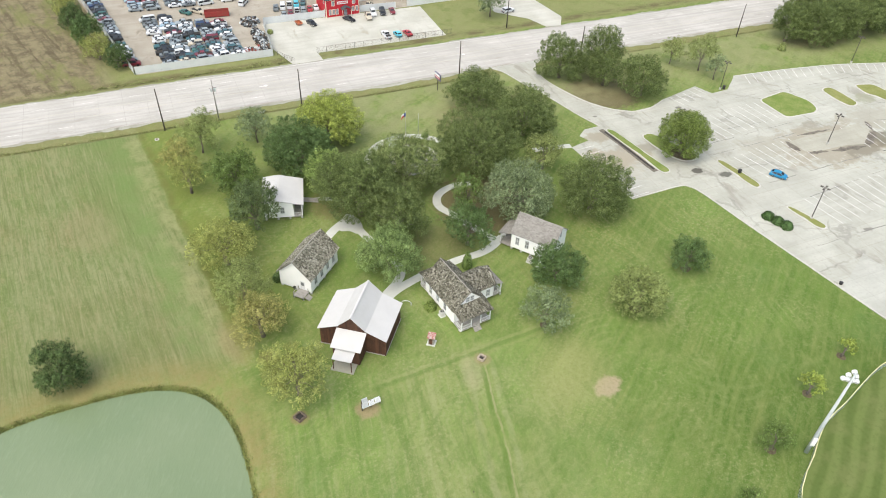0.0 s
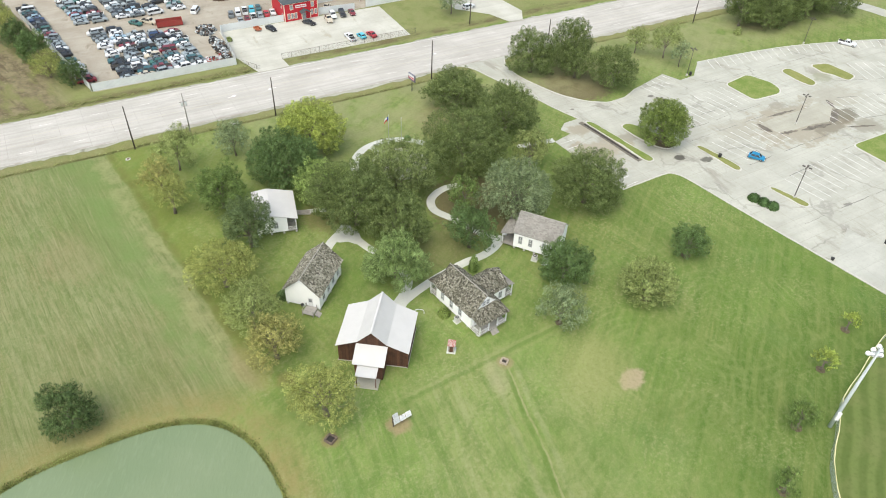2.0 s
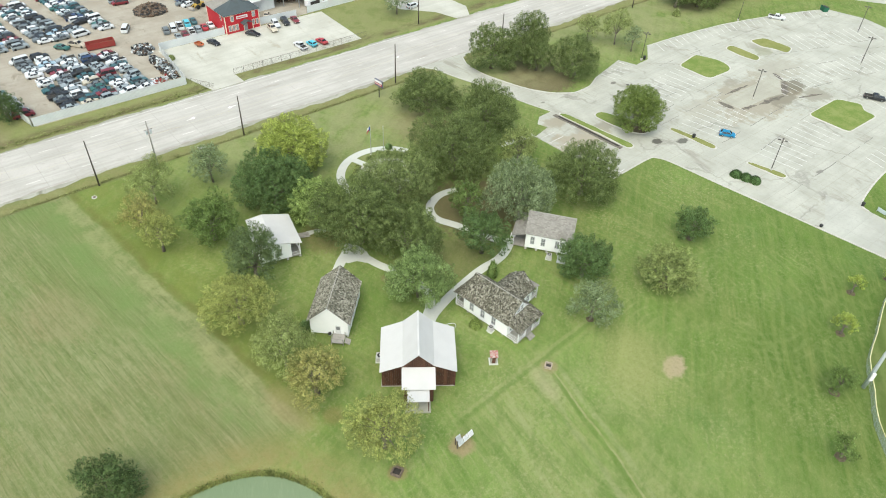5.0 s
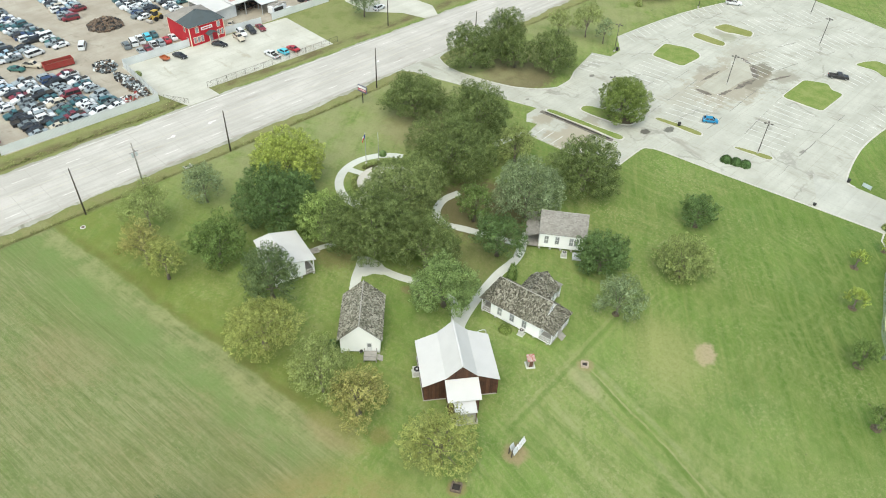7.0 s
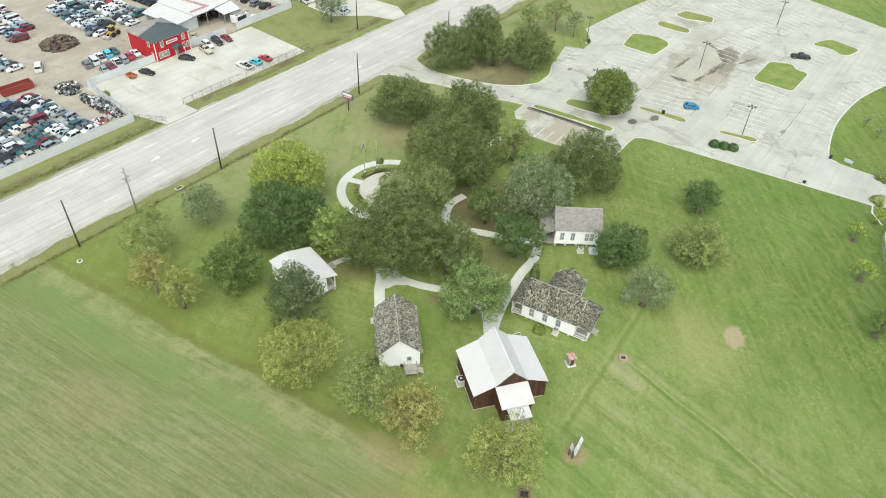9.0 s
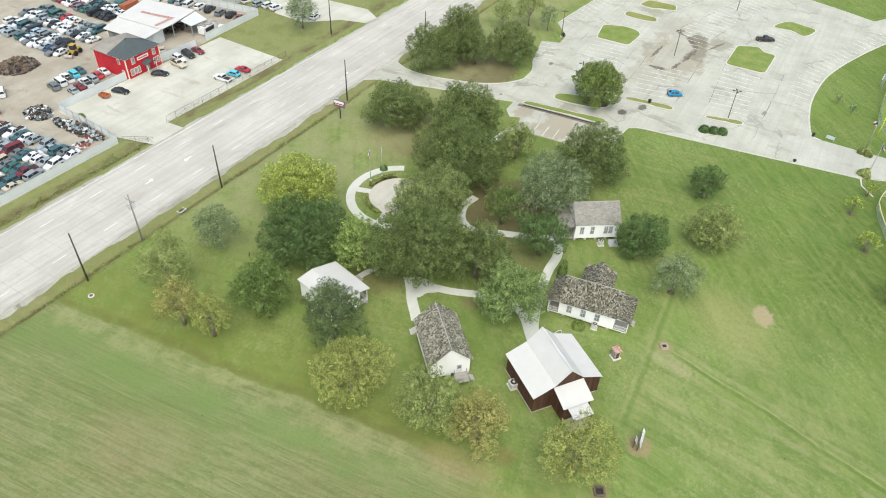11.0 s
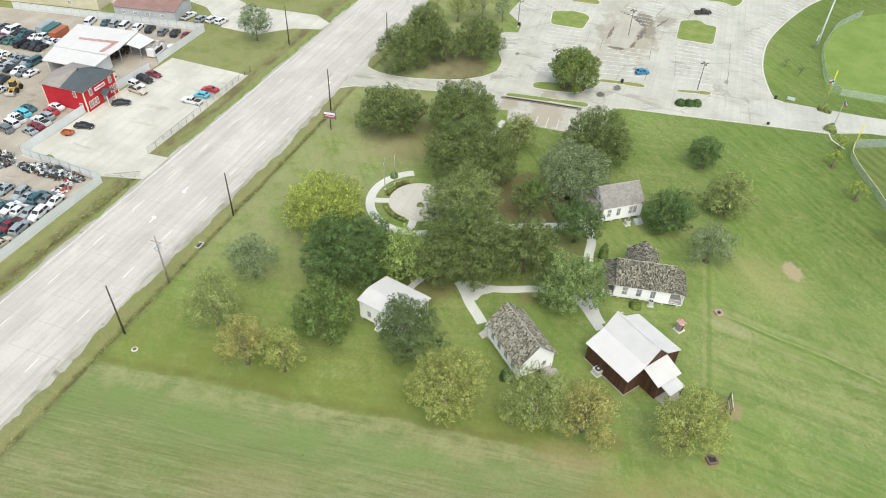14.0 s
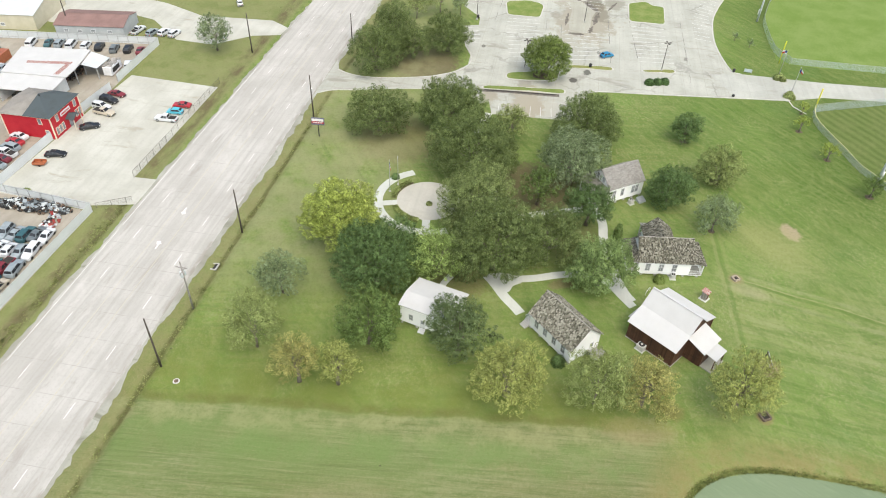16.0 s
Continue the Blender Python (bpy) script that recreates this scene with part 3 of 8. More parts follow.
M["pole_grey"] = plain("weathered_pole", (0.24, 0.225, 0.205), (0.33, 0.31, 0.29), 1.2, 0.85)
M["bark"] = plain("bark", (0.13, 0.11, 0.088), (0.21, 0.185, 0.155), 1.5, 0.95, 0, 0.6, 6)
M["mulch"] = plain("brown_mulch", (0.082, 0.068, 0.040), (0.150, 0.126, 0.080), 2.0, 0.95, 0, 0.6, 9)
M["glass"] = glass_dark("window_glass", (0.19, 0.20, 0.21))
M["carglass"] = glass_dark("car_glass", (0.018, 0.02, 0.023), 0.08)
# near-black: stands in for shade in hollows, and colours the wet gutter
M["dark"] = plain("dark_void", (0.03, 0.028, 0.026), (0.05, 0.047, 0.042), 1.0, 0.9)
M["metal"] = plain("galvanised_steel", (0.42, 0.43, 0.44), (0.52, 0.53, 0.54), 2.0, 0.45, 0.7)
M["black_metal"] = plain("black_painted_metal", (0.02, 0.02, 0.02), (0.04, 0.04, 0.04), 2.0, 0.5)
M["bronze"] = plain("bronze_pole", (0.07, 0.06, 0.05), (0.11, 0.10, 0.085), 2.0, 0.5, 0.3)
M["unit"] = plain("beige_unit_case", (0.45, 0.45, 0.43), (0.55, 0.55, 0.53), 2.0, 0.5)
M["mast_grey"] = plain("pale_grey_mast", (0.42, 0.46, 0.48), (0.50, 0.54, 0.56), 0.6, 0.5)
M["mesh_grey"] = plain("pale_coated_mesh", (0.40, 0.47, 0.49), (0.48, 0.55, 0.57), 0.6, 0.6)
M["fence_metal"] = plain("pale_sheet_fence", (0.55, 0.58, 0.585), (0.62, 0.65, 0.655), 0.25, 0.5)
M["red_wall"] = plain("red_siding", (0.37, 0.014, 0.026), (0.44, 0.024, 0.036), 0.6, 0.5)
M["slate"] = varied("slate_blue_shingle", [(0.05, 0.066, 0.074), (0.066, 0.083, 0.09), (0.085, 0.10, 0.108)], 0.6, 0.85)
M["tan_roof"] = plain("grey_brown_roofing", (0.22, 0.205, 0.185), (0.28, 0.265, 0.24), 0.4, 0.9)
M["cream"] = plain("cream_paint", (0.66, 0.60, 0.46), (0.74, 0.69, 0.56), 1.0, 0.6)
M["rust"] = plain("red_rusty_steel", (0.28, 0.035, 0.035), (0.24, 0.06, 0.045), 0.8, 0.75)
M["red_rust"] = plain("streaked_tin_roof", (0.30, 0.075, 0.055), (0.42, 0.37, 0.34), 3.0, 0.7, 0, 0.2, 6)
M["brown_roof"] = plain("brown_metal_roof", (0.20, 0.125, 0.11), (0.26, 0.165, 0.145), 0.3, 0.6)
M["grey_wall"] = plain("grey_metal_wall", (0.38, 0.40, 0.42), (0.47, 0.49, 0.50), 0.5, 0.6)
M["tan_wall"] = plain("tan_metal_wall", (0.52, 0.48, 0.36), (0.60, 0.56, 0.44), 0.5, 0.6)
M["pale_roof"] = plain("pale_metal_roof", (0.50, 0.53, 0.54), (0.60, 0.63, 0.63), 0.3, 0.5)
M["tyre"] = plain("tyre_rubber", (0.018, 0.018, 0.018), (0.03, 0.03, 0.03), 4, 0.9)
M["rim"] = plain("wheel_rim", (0.40, 0.41, 0.42), (0.52, 0.53, 0.54), 4, 0.35, 0.8)
M["green_plastic"] = plain("green_bin_plastic", (0.02, 0.10, 0.06), (0.03, 0.14, 0.08), 2, 0.5)
M["pink_wood"] = plain("faded_tan_timber", (0.32, 0.27, 0.21), (0.42, 0.36, 0.29), 3, 0.9, 0, 0.4)
M["old_timber"] = plain("dark_old_timber", (0.11, 0.085, 0.065), (0.20, 0.16, 0.125), 3, 0.9, 0, 0.4)
M["stone"] = plain("grey_stone", (0.42, 0.41, 0.39), (0.55, 0.54, 0.52), 2, 0.85)
M["yellow"] = plain("yellow_pole_paint", (0.66, 0.62, 0.03), (0.74, 0.70, 0.06), 2, 0.5)
M["flag_red"] = plain("red_cloth", (0.45, 0.03, 0.03), (0.55, 0.05, 0.05), 2, 0.8)
M["flag_white"] = plain("white_cloth", (0.75, 0.75, 0.75), (0.82, 0.82, 0.82), 2, 0.8)
M["flag_blue"] = plain("blue_cloth", (0.03, 0.05, 0.20), (0.05, 0.08, 0.28), 2, 0.8)
M["lamp_white"] = plain("white_lamp_head", (0.78, 0.79, 0.80), (0.85, 0.86, 0.87), 2, 0.4)
M["sign_dark"] = plain("dark_sign_face", (0.10, 0.10, 0.14), (0.15, 0.15, 0.20), 2, 0.5)
M["teal"] = plain("teal_paint", (0.03, 0.20, 0.22), (0.05, 0.27, 0.28), 2, 0.5)
M["dirt_field"] = plain("ball_field_grass", (0.135, 0.205, 0.045), (0.185, 0.25, 0.075), 0.12, 0.95, 0, 0.4, 2.0, 0.1)
M["field_turf"] = striped_turf()
M["lush"] = plain("island_grass", (0.14, 0.20, 0.048), (0.21, 0.245, 0.085), 0.3, 0.95, 0, 0.5, 3.0, 0.1)
M["dry_grass"] = plain("dry_verge_grass", (0.18, 0.205, 0.065), (0.25, 0.255, 0.10), 0.25, 0.95, 0, 0.5, 3.0, 0.1)
M["yellow_cap"] = plain("pale_yellow_cap", (0.66, 0.62, 0.34), (0.74, 0.70, 0.45), 1.0, 0.5)
M["rust_brown"] = plain("brown_scrap", (0.10, 0.07, 0.05), (0.17, 0.12, 0.085), 2.0, 0.85)
M["loader_yellow"] = plain("faded_yellow_machine_paint", (0.36, 0.25, 0.05), (0.45, 0.33, 0.09), 1.0, 0.6)
M["wet_grit"] = plain("dark_wet_grit", (0.10, 0.09, 0.075), (0.19, 0.17, 0.14), 0.8, 0.8, 0, 0.4)
M["tar"] = plain("tar_seal", (0.13, 0.125, 0.115), (0.22, 0.215, 0.20), 1.5, 0.7)
M["water"] = None


def water_material():
    n = Nodes("pond_water")
    w = n.noise(1.0, 3, 0.6, n.along(62, 1.6, 0.45))
    n.bump(w, 0.3, 0.3)
    c = n.mix(n.span(n.noise(0.05, 2), 0.3, 0.7), (0.157, 0.211, 0.116), (0.180, 0.230, 0.132))
    # ripple crests get a lighter colour, a painted glint
    c = n.mix(n.span(w, 0.5, 0.7, 0.0, 0.2), c, (0.235, 0.290, 0.180))
    return n.done(c, 0.22, 0, 0.3)


M["water"] = water_material()
PAINT = {
    "white": ((0.56, 0.58, 0.60), (0.66, 0.68, 0.70)), "silver": ((0.22, 0.26, 0.28), (0.31, 0.35, 0.37)), "grey": ((0.10, 0.125, 0.135), (0.17, 0.19, 0.20)), "teal": ((0.03, 0.085, 0.10), (0.05, 0.13, 0.145)),
    "black": ((0.012, 0.013, 0.015), (0.03, 0.032, 0.035)), "dark_blue": ((0.02, 0.04, 0.10), (0.04, 0.07, 0.15)), "red": ((0.32, 0.02, 0.03), (0.42, 0.04, 0.05)),
    "maroon": ((0.14, 0.015, 0.025), (0.20, 0.03, 0.04)), "green": ((0.03, 0.10, 0.09), (0.05, 0.15, 0.13)), "pale_blue": ((0.25, 0.36, 0.45), (0.33, 0.45, 0.54)),
    "tan": ((0.42, 0.38, 0.30), (0.52, 0.47, 0.38)), "bright_blue": ((0.01, 0.17, 0.34), (0.02, 0.22, 0.42)), "turquoise": ((0.08, 0.42, 0.55), (0.12, 0.50, 0.62)), "orange": ((0.30, 0.085, 0.035), (0.36, 0.12, 0.05)),
}
for k, (a, b) in PAINT.items():
    M["car_" + k] = plain(k + "_car_paint", a, b, 1.2, 0.28, 0.0, 0.02, 30, 0.5)
LEAF = {
    "oak": (0.131, 0.174, 0.051), "crisp": (0.156, 0.212, 0.048), "dark": (0.101, 0.160, 0.047), "bright": (0.121, 0.180, 0.044), "sage": (0.185, 0.262, 0.080),
    "olive_oak": (0.182, 0.232, 0.072), "fresh": (0.236, 0.324, 0.084), "lime": (0.296, 0.360, 0.072), "olive": (0.222, 0.270, 0.082), "yellowing": (0.272, 0.304, 0.080),
    "rusty": (0.292, 0.288, 0.086), "grey": (0.178, 0.232, 0.102), "gold": (0.269, 0.338, 0.061), "reed": (0.139, 0.169, 0.043),
    "weed": (0.176, 0.200, 0.061), "smoke": (0.108, 0.150, 0.052), "bush": (0.079, 0.122, 0.036), "holly": (0.070, 0.125, 0.036),
}
for k, c in LEAF.items():
    M["leaf_" + k] = leaf_material(k + "_leaves", c)

# ---- mesh helpers ----
class Geo:
    """Collects faces for one mesh."""

    def __init__(self):
        self.v, self.f = [], []

    def add(self, pts, faces):
        o = len(self.v)
        self.v += [tuple(p) for p in pts]
        self.f += [tuple(o + i for i in f) for f in faces]
        return self

    def hexa(self, p):
        return self.add(p, [(3, 2, 1, 0), (4, 5, 6, 7), (0, 1, 5, 4), (1, 2, 6, 5), (2, 3, 7, 6), (3, 0, 4, 7)])

    def box(self, x0, y0, z0, x1, y1, z1):
        return self.hexa([(x0, y0, z0), (x1, y0, z0), (x1, y1, z0), (x0, y1, z0), (x0, y0, z1), (x1, y0, z1), (x1, y1, z1), (x0, y1, z1)])

    def slab(self, pts, z0, z1):
        n = len(pts)
        area = sum(pts[i][0] * pts[(i + 1) % n][1] - pts[(i + 1) % n][0] * pts[i][1] for i in range(n))
        if area < 0:
            pts = pts[::-1]
        v = [(x, y, z0) for x, y in pts] + [(x, y, z1) for x, y in pts]
        return self.add(v, [tuple(range(n, 2 * n)), tuple(range(n - 1, -1, -1))] + [(i, (i + 1) % n, n + (i + 1) % n, n + i) for i in range(n)])

    def sheet(self, p, t):
        """A plate of thickness t under a polygon in space, listed anticlockwise from above."""
        a, b, c = (Vector(p[i]) for i in (0, 1, 2))
        d = (b - a).cross(c - a).normalized() * t
        n = len(p)
        v = [Vector(q) - d for q in p] + [Vector(q) for q in p]
        return self.add(v, [tuple(range(n, 2 * n)), tuple(range(n - 1, -1, -1))] + [(i, (i + 1) % n, n + (i + 1) % n, n + i) for i in range(n)])

    def tube(self, pts, radii, n=8, cap=True):
        pts = [Vector(p) for p in pts]
        o = len(self.v)
        for i, p in enumerate(pts):
            d = (pts[min(i + 1, len(pts) - 1)] - pts[max(i - 1, 0)]).normalized()
            a = d.orthogonal().normalized()
            b = d.cross(a)
            for k in range(n):
                w = 2 * math.pi * k / n
                self.v.append(tuple(p + (a * math.cos(w) + b * math.sin(w)) * radii[i]))
        for i in range(len(pts) - 1):
            for k in range(n):
                q = (k + 1) % n
                self.f.append((o + i * n + k, o + i * n + q, o + (i + 1) * n + q, o + (i + 1) * n + k))
        if cap:
            self.f.append(tuple(o + k for k in range(n - 1, -1, -1)))
            self.f.append(tuple(o + (len(pts) - 1) * n + k for k in range(n)))
        return self

    def ribbon(self, pts, width, z0, z1):
        """A strip of even width along a line on the ground."""
        n = len(pts)
        l, r = [], []
        for i in range(n):
            a, b = Vector(pts[max(i - 1, 0)]), Vector(pts[min(i + 1, n - 1)])
            d = (b - a).normalized()
            s = Vector((-d.y, d.x)) * width / 2
            l.append(Vector(pts[i]) + s)
            r.append(Vector(pts[i]) - s)
        v = [(p.x, p.y, z1) for p in l] + [(p.x, p.y, z1) for p in r] + [(p.x, p.y, z0) for p in l] + [(p.x, p.y, z0) for p in r]
        f = []
        for i in range(n - 1):
            f += [(n + i, n + i + 1, i + 1, i), (i, i + 1, 2 * n + i + 1, 2 * n + i), (n + i + 1, n + i, 3 * n + i, 3 * n + i + 1)]
        f += [(0, 2 * n, 3 * n, n), (n - 1, 2 * n - 1, 4 * n - 1, 3 * n - 1)]
        return self.add(v, f)

    def mesh(self, name, material, smooth=False):
        me = bpy.data.meshes.new(name)
        me.from_pydata(self.v, [], self.f)
        me.materials.append(material)
        if smooth:
            me.polygons.foreach_set("use_smooth", [True] * len(me.polygons))
        me.update()
        return me


def part(name, g, material, parent=None, label="", smooth=False, bevel=0.0):
    """Links a Geo, or a mesh, as one object under a thing or a part."""
    me = g if isinstance(g, bpy.types.Mesh) else g.mesh(name, material, smooth)
    if bevel:
        bm = bmesh.new()
        bm.from_mesh(me)
        bmesh.ops.bevel(bm, geom=bm.edges[:], offset=bevel, segments=1, affect="EDGES")
        bm.to_mesh(me)
        bm.free()
    ob = new(name, me)
    ob.parent = parent
    if label:
        ob["label"] = label
    return ob


def thing(name, m, label, category, group="", kind=""):
    ob = new(name)
    ob.empty_display_size = 0.2
    ob.matrix_world = m
    return tagged(ob, label, category, group, kind)


def setting(name, g, material, label, category="ground"):
    return tagged(part(name, g, material), label, category, kind="structure")


def smooth_line(pts, steps=6, closed=False):
    """Catmull-Rom through points on the ground."""
    n = len(pts)
    out = []
    for i in range(n if closed else n - 1):
        p = [Vector(pts[(i + k) % n] if closed else pts[min(max(i + k, 0), n - 1)]) for k in (-1, 0, 1, 2)]
        for s in range(steps):
            t = s / steps
            q = 0.5 * (2 * p[1] + (p[2] - p[0]) * t + (2 * p[0] - 5 * p[1] + 4 * p[2] - p[3]) * t * t + (3 * p[1] - p[0] - 3 * p[2] + p[3]) * t ** 3)
            out.append((q.x, q.y))
    if not closed:
        out.append(tuple(pts[-1]))
    return out

# ---- ground, pond, road ----
def pond(x, y):
    return abs((x + 26.6) / 22.9) ** 3 + abs((y - 66) / 23.2) ** 3


def ground_height(x, y):
    q = pond(x, y)
    z = 0.0
    if q < 1.25:
        z = -1.6 * (1 - min(max((q - 0.72) / 0.53, 0), 1)) ** 1.0
    for c, w, d in ((174.9, 1.9, 0.45), (203.0, 2.2, 0.35)):
        if -400 < x < 86 or (x > 110 and c < 180):
            e = abs(y - (c - 0.012 * x))
            if e < w:
                z = min(z, -d * (0.5 + 0.5 * math.cos(math.pi * e / w)))
    return z


def make_ground():
    xs = sorted({-3500, -1500, -700, -350, -200, -120, -80, *[-60 + 0.8 * i for i in range(85)], *range(12, 92, 8), 86, 87, 109, 110, *range(112, 300, 12), 420, 700, 1500, 3500})
    ys = sorted({-3500, -1500, -600, -200, -60, 0, 20, *[36 + 0.8 * i for i in range(78)], *range(102, 172, 6), *[172 + 0.5 * i for i in range(16)], 188, *[199 + 0.5 * i for i in range(15)], 215, 240, 280, 340, 450, 700, 1500, 3500})
    g = Geo()
    g.v = [(x, y, ground_height(x, y)) for y in ys for x in xs]
    n = len(xs)
    g.f = [(j * n + i, j * n + i + 1, (j + 1) * n + i + 1, (j + 1) * n + i) for j in range(len(ys) - 1) for i in range(n - 1)]
    return part("ground", g, M["ground"], smooth=True)


tagged(make_ground(), "green mown lawn and hay field, flat to the horizon", "ground", kind="structure")
ang = [2 * math.pi * i / 96 for i in range(96)]
def sup(c):
    return math.copysign(abs(c) ** (2 / 3), c)
setting("water", Geo().slab([(-26.6 + 24.0 * sup(math.cos(a)), 66 + 24.4 * sup(math.sin(a))) for a in ang], -0.62, -0.55), M["water"], "still green pond water with fine ripples", "water")


def ry(x):
    return -0.012 * x


# road, its shoulders and paint
g = Geo()
random.seed(5)
xs = [-400, -300, -200, -150, *[-120 + 0.8 * i for i in range(440)], 260, 340, 450, 700]
def ragged(x, seed, amount):
    """How far the crumbling edge strays at x."""
    return amount * (1.1 * noise.noise((x * 0.09, seed, 0)) + 0.8 * noise.noise((x * 0.35, seed, 4)) + 0.4 * noise.noise((x * 1.1, seed, 9)))
g.v = [(x, 177.75 + ry(x) + ragged(x, 1.5, 0.9), 0.012) for x in xs] + [(x, 200.1 + ry(x) + ragged(x, 7.5, 0.7), 0.012) for x in xs]
n = len(xs)
g.f = [(i, i + 1, n + i + 1, n + i) for i in range(n - 1)]
setting("road_shoulder", g, M["gravel"], "pale crumbling gravel shoulder beside the road", "shoulder")
g = Geo()
g.v = [(x, 178.75 + ry(x) + ragged(x, 3.5, 0.22), 0.03) for x in xs] + [(x, 199.5 + ry(x) + ragged(x, 5.5, 0.22), 0.03) for x in xs] + [(x, 178.75 + ry(x), -0.05) for x in xs] + [(x, 199.5 + ry(x), -0.05) for x in xs]
g.f = [(i, i + 1, n + i + 1, n + i) for i in range(n - 1)] + [(i + 1, i, 2 * n + i, 2 * n + i + 1) for i in range(n - 1)] + [(n + i, n + i + 1, 3 * n + i + 1, 3 * n + i) for i in range(n - 1)]
road = setting("road", g, M["road"], "wide pale concrete road with five lanes", "road")
g = Geo()
for side in (194.9, 183.1):
    x = -120.0 + (6.4 if side < 190 else 0)
    while x < 330:
        g.slab([(x, side + ry(x) - 0.07), (x + 3.2, side + ry(x + 3.2) - 0.07), (x + 3.2, side + ry(x + 3.2) + 0.07), (x, side + ry(x) + 0.07)], 0.031, 0.036)
        x += 12.19
rl = random.Random(3)
for side in (199.1,):
    x = -400.0
    while x < 86:
        e = x + rl.uniform(4, 30)
        g.slab([(x, side + ry(x) - 0.05), (e, side + ry(e) - 0.05), (e, side + ry(e) + 0.05), (x, side + ry(x) + 0.05)], 0.031, 0.036)
        x = e + rl.uniform(0.3, 6)
setting("lane_lines", g, M["line"], "worn white dashed lane lines", "road marking")
g = Geo()
for side in (187.15, 190.85):
    g.slab([(-400, side + ry(-400) - 0.05), (330, side + ry(330) - 0.05), (330, side + ry(330) + 0.05), (-400, side + ry(-400) + 0.05)], 0.031, 0.036)
setting("turn_lane_lines", g, M["yellow_line"], "faded yellow lines along the turn lane", "road marking")
g = Geo()
for x, s in ((25.6, 1), (36.2, -1)):
    c = 189 + ry(x)
    g.slab([(x - 1.5 * s, c - 0.15), (x + 0.3 * s, c - 0.15), (x + 0.3 * s, c + 0.15), (x - 1.5 * s, c + 0.15)], 0.031, 0.036)
    g.slab([(x + 0.1 * s, c - 0.5 * s), (x + 0.9 * s, c + 0.1 * s), (x + 0.5 * s, c + 0.75 * s), (x - 0.3 * s, c + 0.35 * s)], 0.031, 0.0365)
setting("turn_arrows", g, M["line"], "white painted turn arrows on the centre lane", "road marking")

# entrance drive and car park
LOT = [(88.5, 177.6), (91.5, 177.0), (94.2, 173.6), (96.2, 166), (98.6, 158.5), (100.6, 150), (102.2, 143), (104.4, 136.2), (99.5, 136.0), (96.5, 133.6), (97.6, 130.9), (91.6, 129.5), (92.3, 118), (93.2, 105.3), (107.0, 105.4), (109.3, 104.6), (110.6, 101.5), (112.0, 90),
       (113.4, 80), (115.4, 66), (117.2, 53), (117.6, 49.6), (121.5, 40), (123.5, 20), (125, -20), (133, -20), (132, 20), (130.8, 39), (130.8, 61), (132, 63.6), (140, 65.4), (150, 66.5), (160, 66.2), (170, 65), (180, 62.3), (190, 58.8), (200, 54.8), (211, 49.5), (222, 42), (232, 32), (242, 20),
       (262, 10), (250, 40), (224, 57), (229, 70), (235, 89), (239, 103), (242, 116), (239, 128), (227, 133), (214, 137.3), (198, 141.8), (186, 144), (174, 145.6), (159.5, 147), (152, 141), (146, 140.6), (144, 146), (129.5, 142.4), (124, 140), (117.8, 139.8), (112.5, 143.2), (108.2, 149.3), (105.2, 158), (103.8, 165), (104.2, 171), (106.2, 175.2), (112, 177.2)]
setting("car_park", Geo().slab(LOT, -0.05, 0.024), M["lot"], "stained pale concrete car park and entrance drive", "car park")
setting("concrete_apron", Geo().slab([(116.0, 64.0), (117.7, 50.6), (121.7, 41), (124, 20), (131.6, 20), (130.3, 39), (130.3, 60.5), (128.8, 70.5)], 0.0, 0.03), M["apron"], "smooth pale concrete apron by the ball fields", "pavement")
setting("side_drive", Geo().ribbon(smooth_line([(240, 178.5), (247.5, 164), (251.5, 152), (253.5, 142), (258, 131), (268, 117), (284, 100)], 5), 7.0, -0.05, 0.022), M["apron"], "pale concrete side drive beyond the trees", "road")
lawn_kerb = smooth_line([(93.3, 105.0), (100, 105.2), (107.2, 105.3), (109.2, 104.2), (110.4, 101), (111.8, 90), (113.2, 80), (115.2, 66), (117.0, 53), (117.3, 49.8)], 4)
setting("kerb", Geo().ribbon(lawn_kerb, 0.3, 0, 0.16), M["kerb"], "pale concrete kerb along the lawn", "kerb")
setting("walk_strip", Geo().ribbon([(117.3, 49.9), (114.4, 49.4), (111.0, 46.6)], 0.35, 0, 0.05), M["kerb"], "thin pale concrete strip in the grass", "kerb")
setting("kerb_north", Geo().ribbon(smooth_line([(159.5, 147.2), (174, 145.8), (186, 144.2), (198, 142), (214, 137.5), (227, 133.2), (239, 128.2)], 4), 0.3, 0, 0.15), M["kerb"], "low concrete kerb at the car park's rim", "kerb")
setting("kerb_field", Geo().ribbon(smooth_line([(130.7, 61), (132, 63.4), (140, 65.2), (150, 66.3), (160, 66), (170, 64.8), (180, 62.1), (190, 58.6), (200, 54.6), (211, 49.3), (222, 41.8), (232, 31.8)], 4), 0.4, 0, 0.12), M["kerb"], "broad pale kerb by the ball field", "kerb")
setting("kerb_entry", Geo().ribbon(smooth_line([(129.5, 142.2), (124, 139.8), (117.8, 139.6), (112.4, 143.0), (108.1, 149.2), (105.1, 158), (103.7, 165), (104.1, 171), (106.1, 175.4)], 4), 0.25, 0, 0.15), M["kerb"], "low concrete kerb round the entrance bend", "kerb")
setting("kerb_drive", Geo().ribbon(smooth_line([(92, 176.6), (94.2, 173.4), (96.1, 166), (98.5, 158.5), (100.5, 150), (102.1, 143), (104.3, 136)], 4), 0.25, 0, 0.15), M["kerb"], "low concrete kerb along the entrance drive", "kerb")


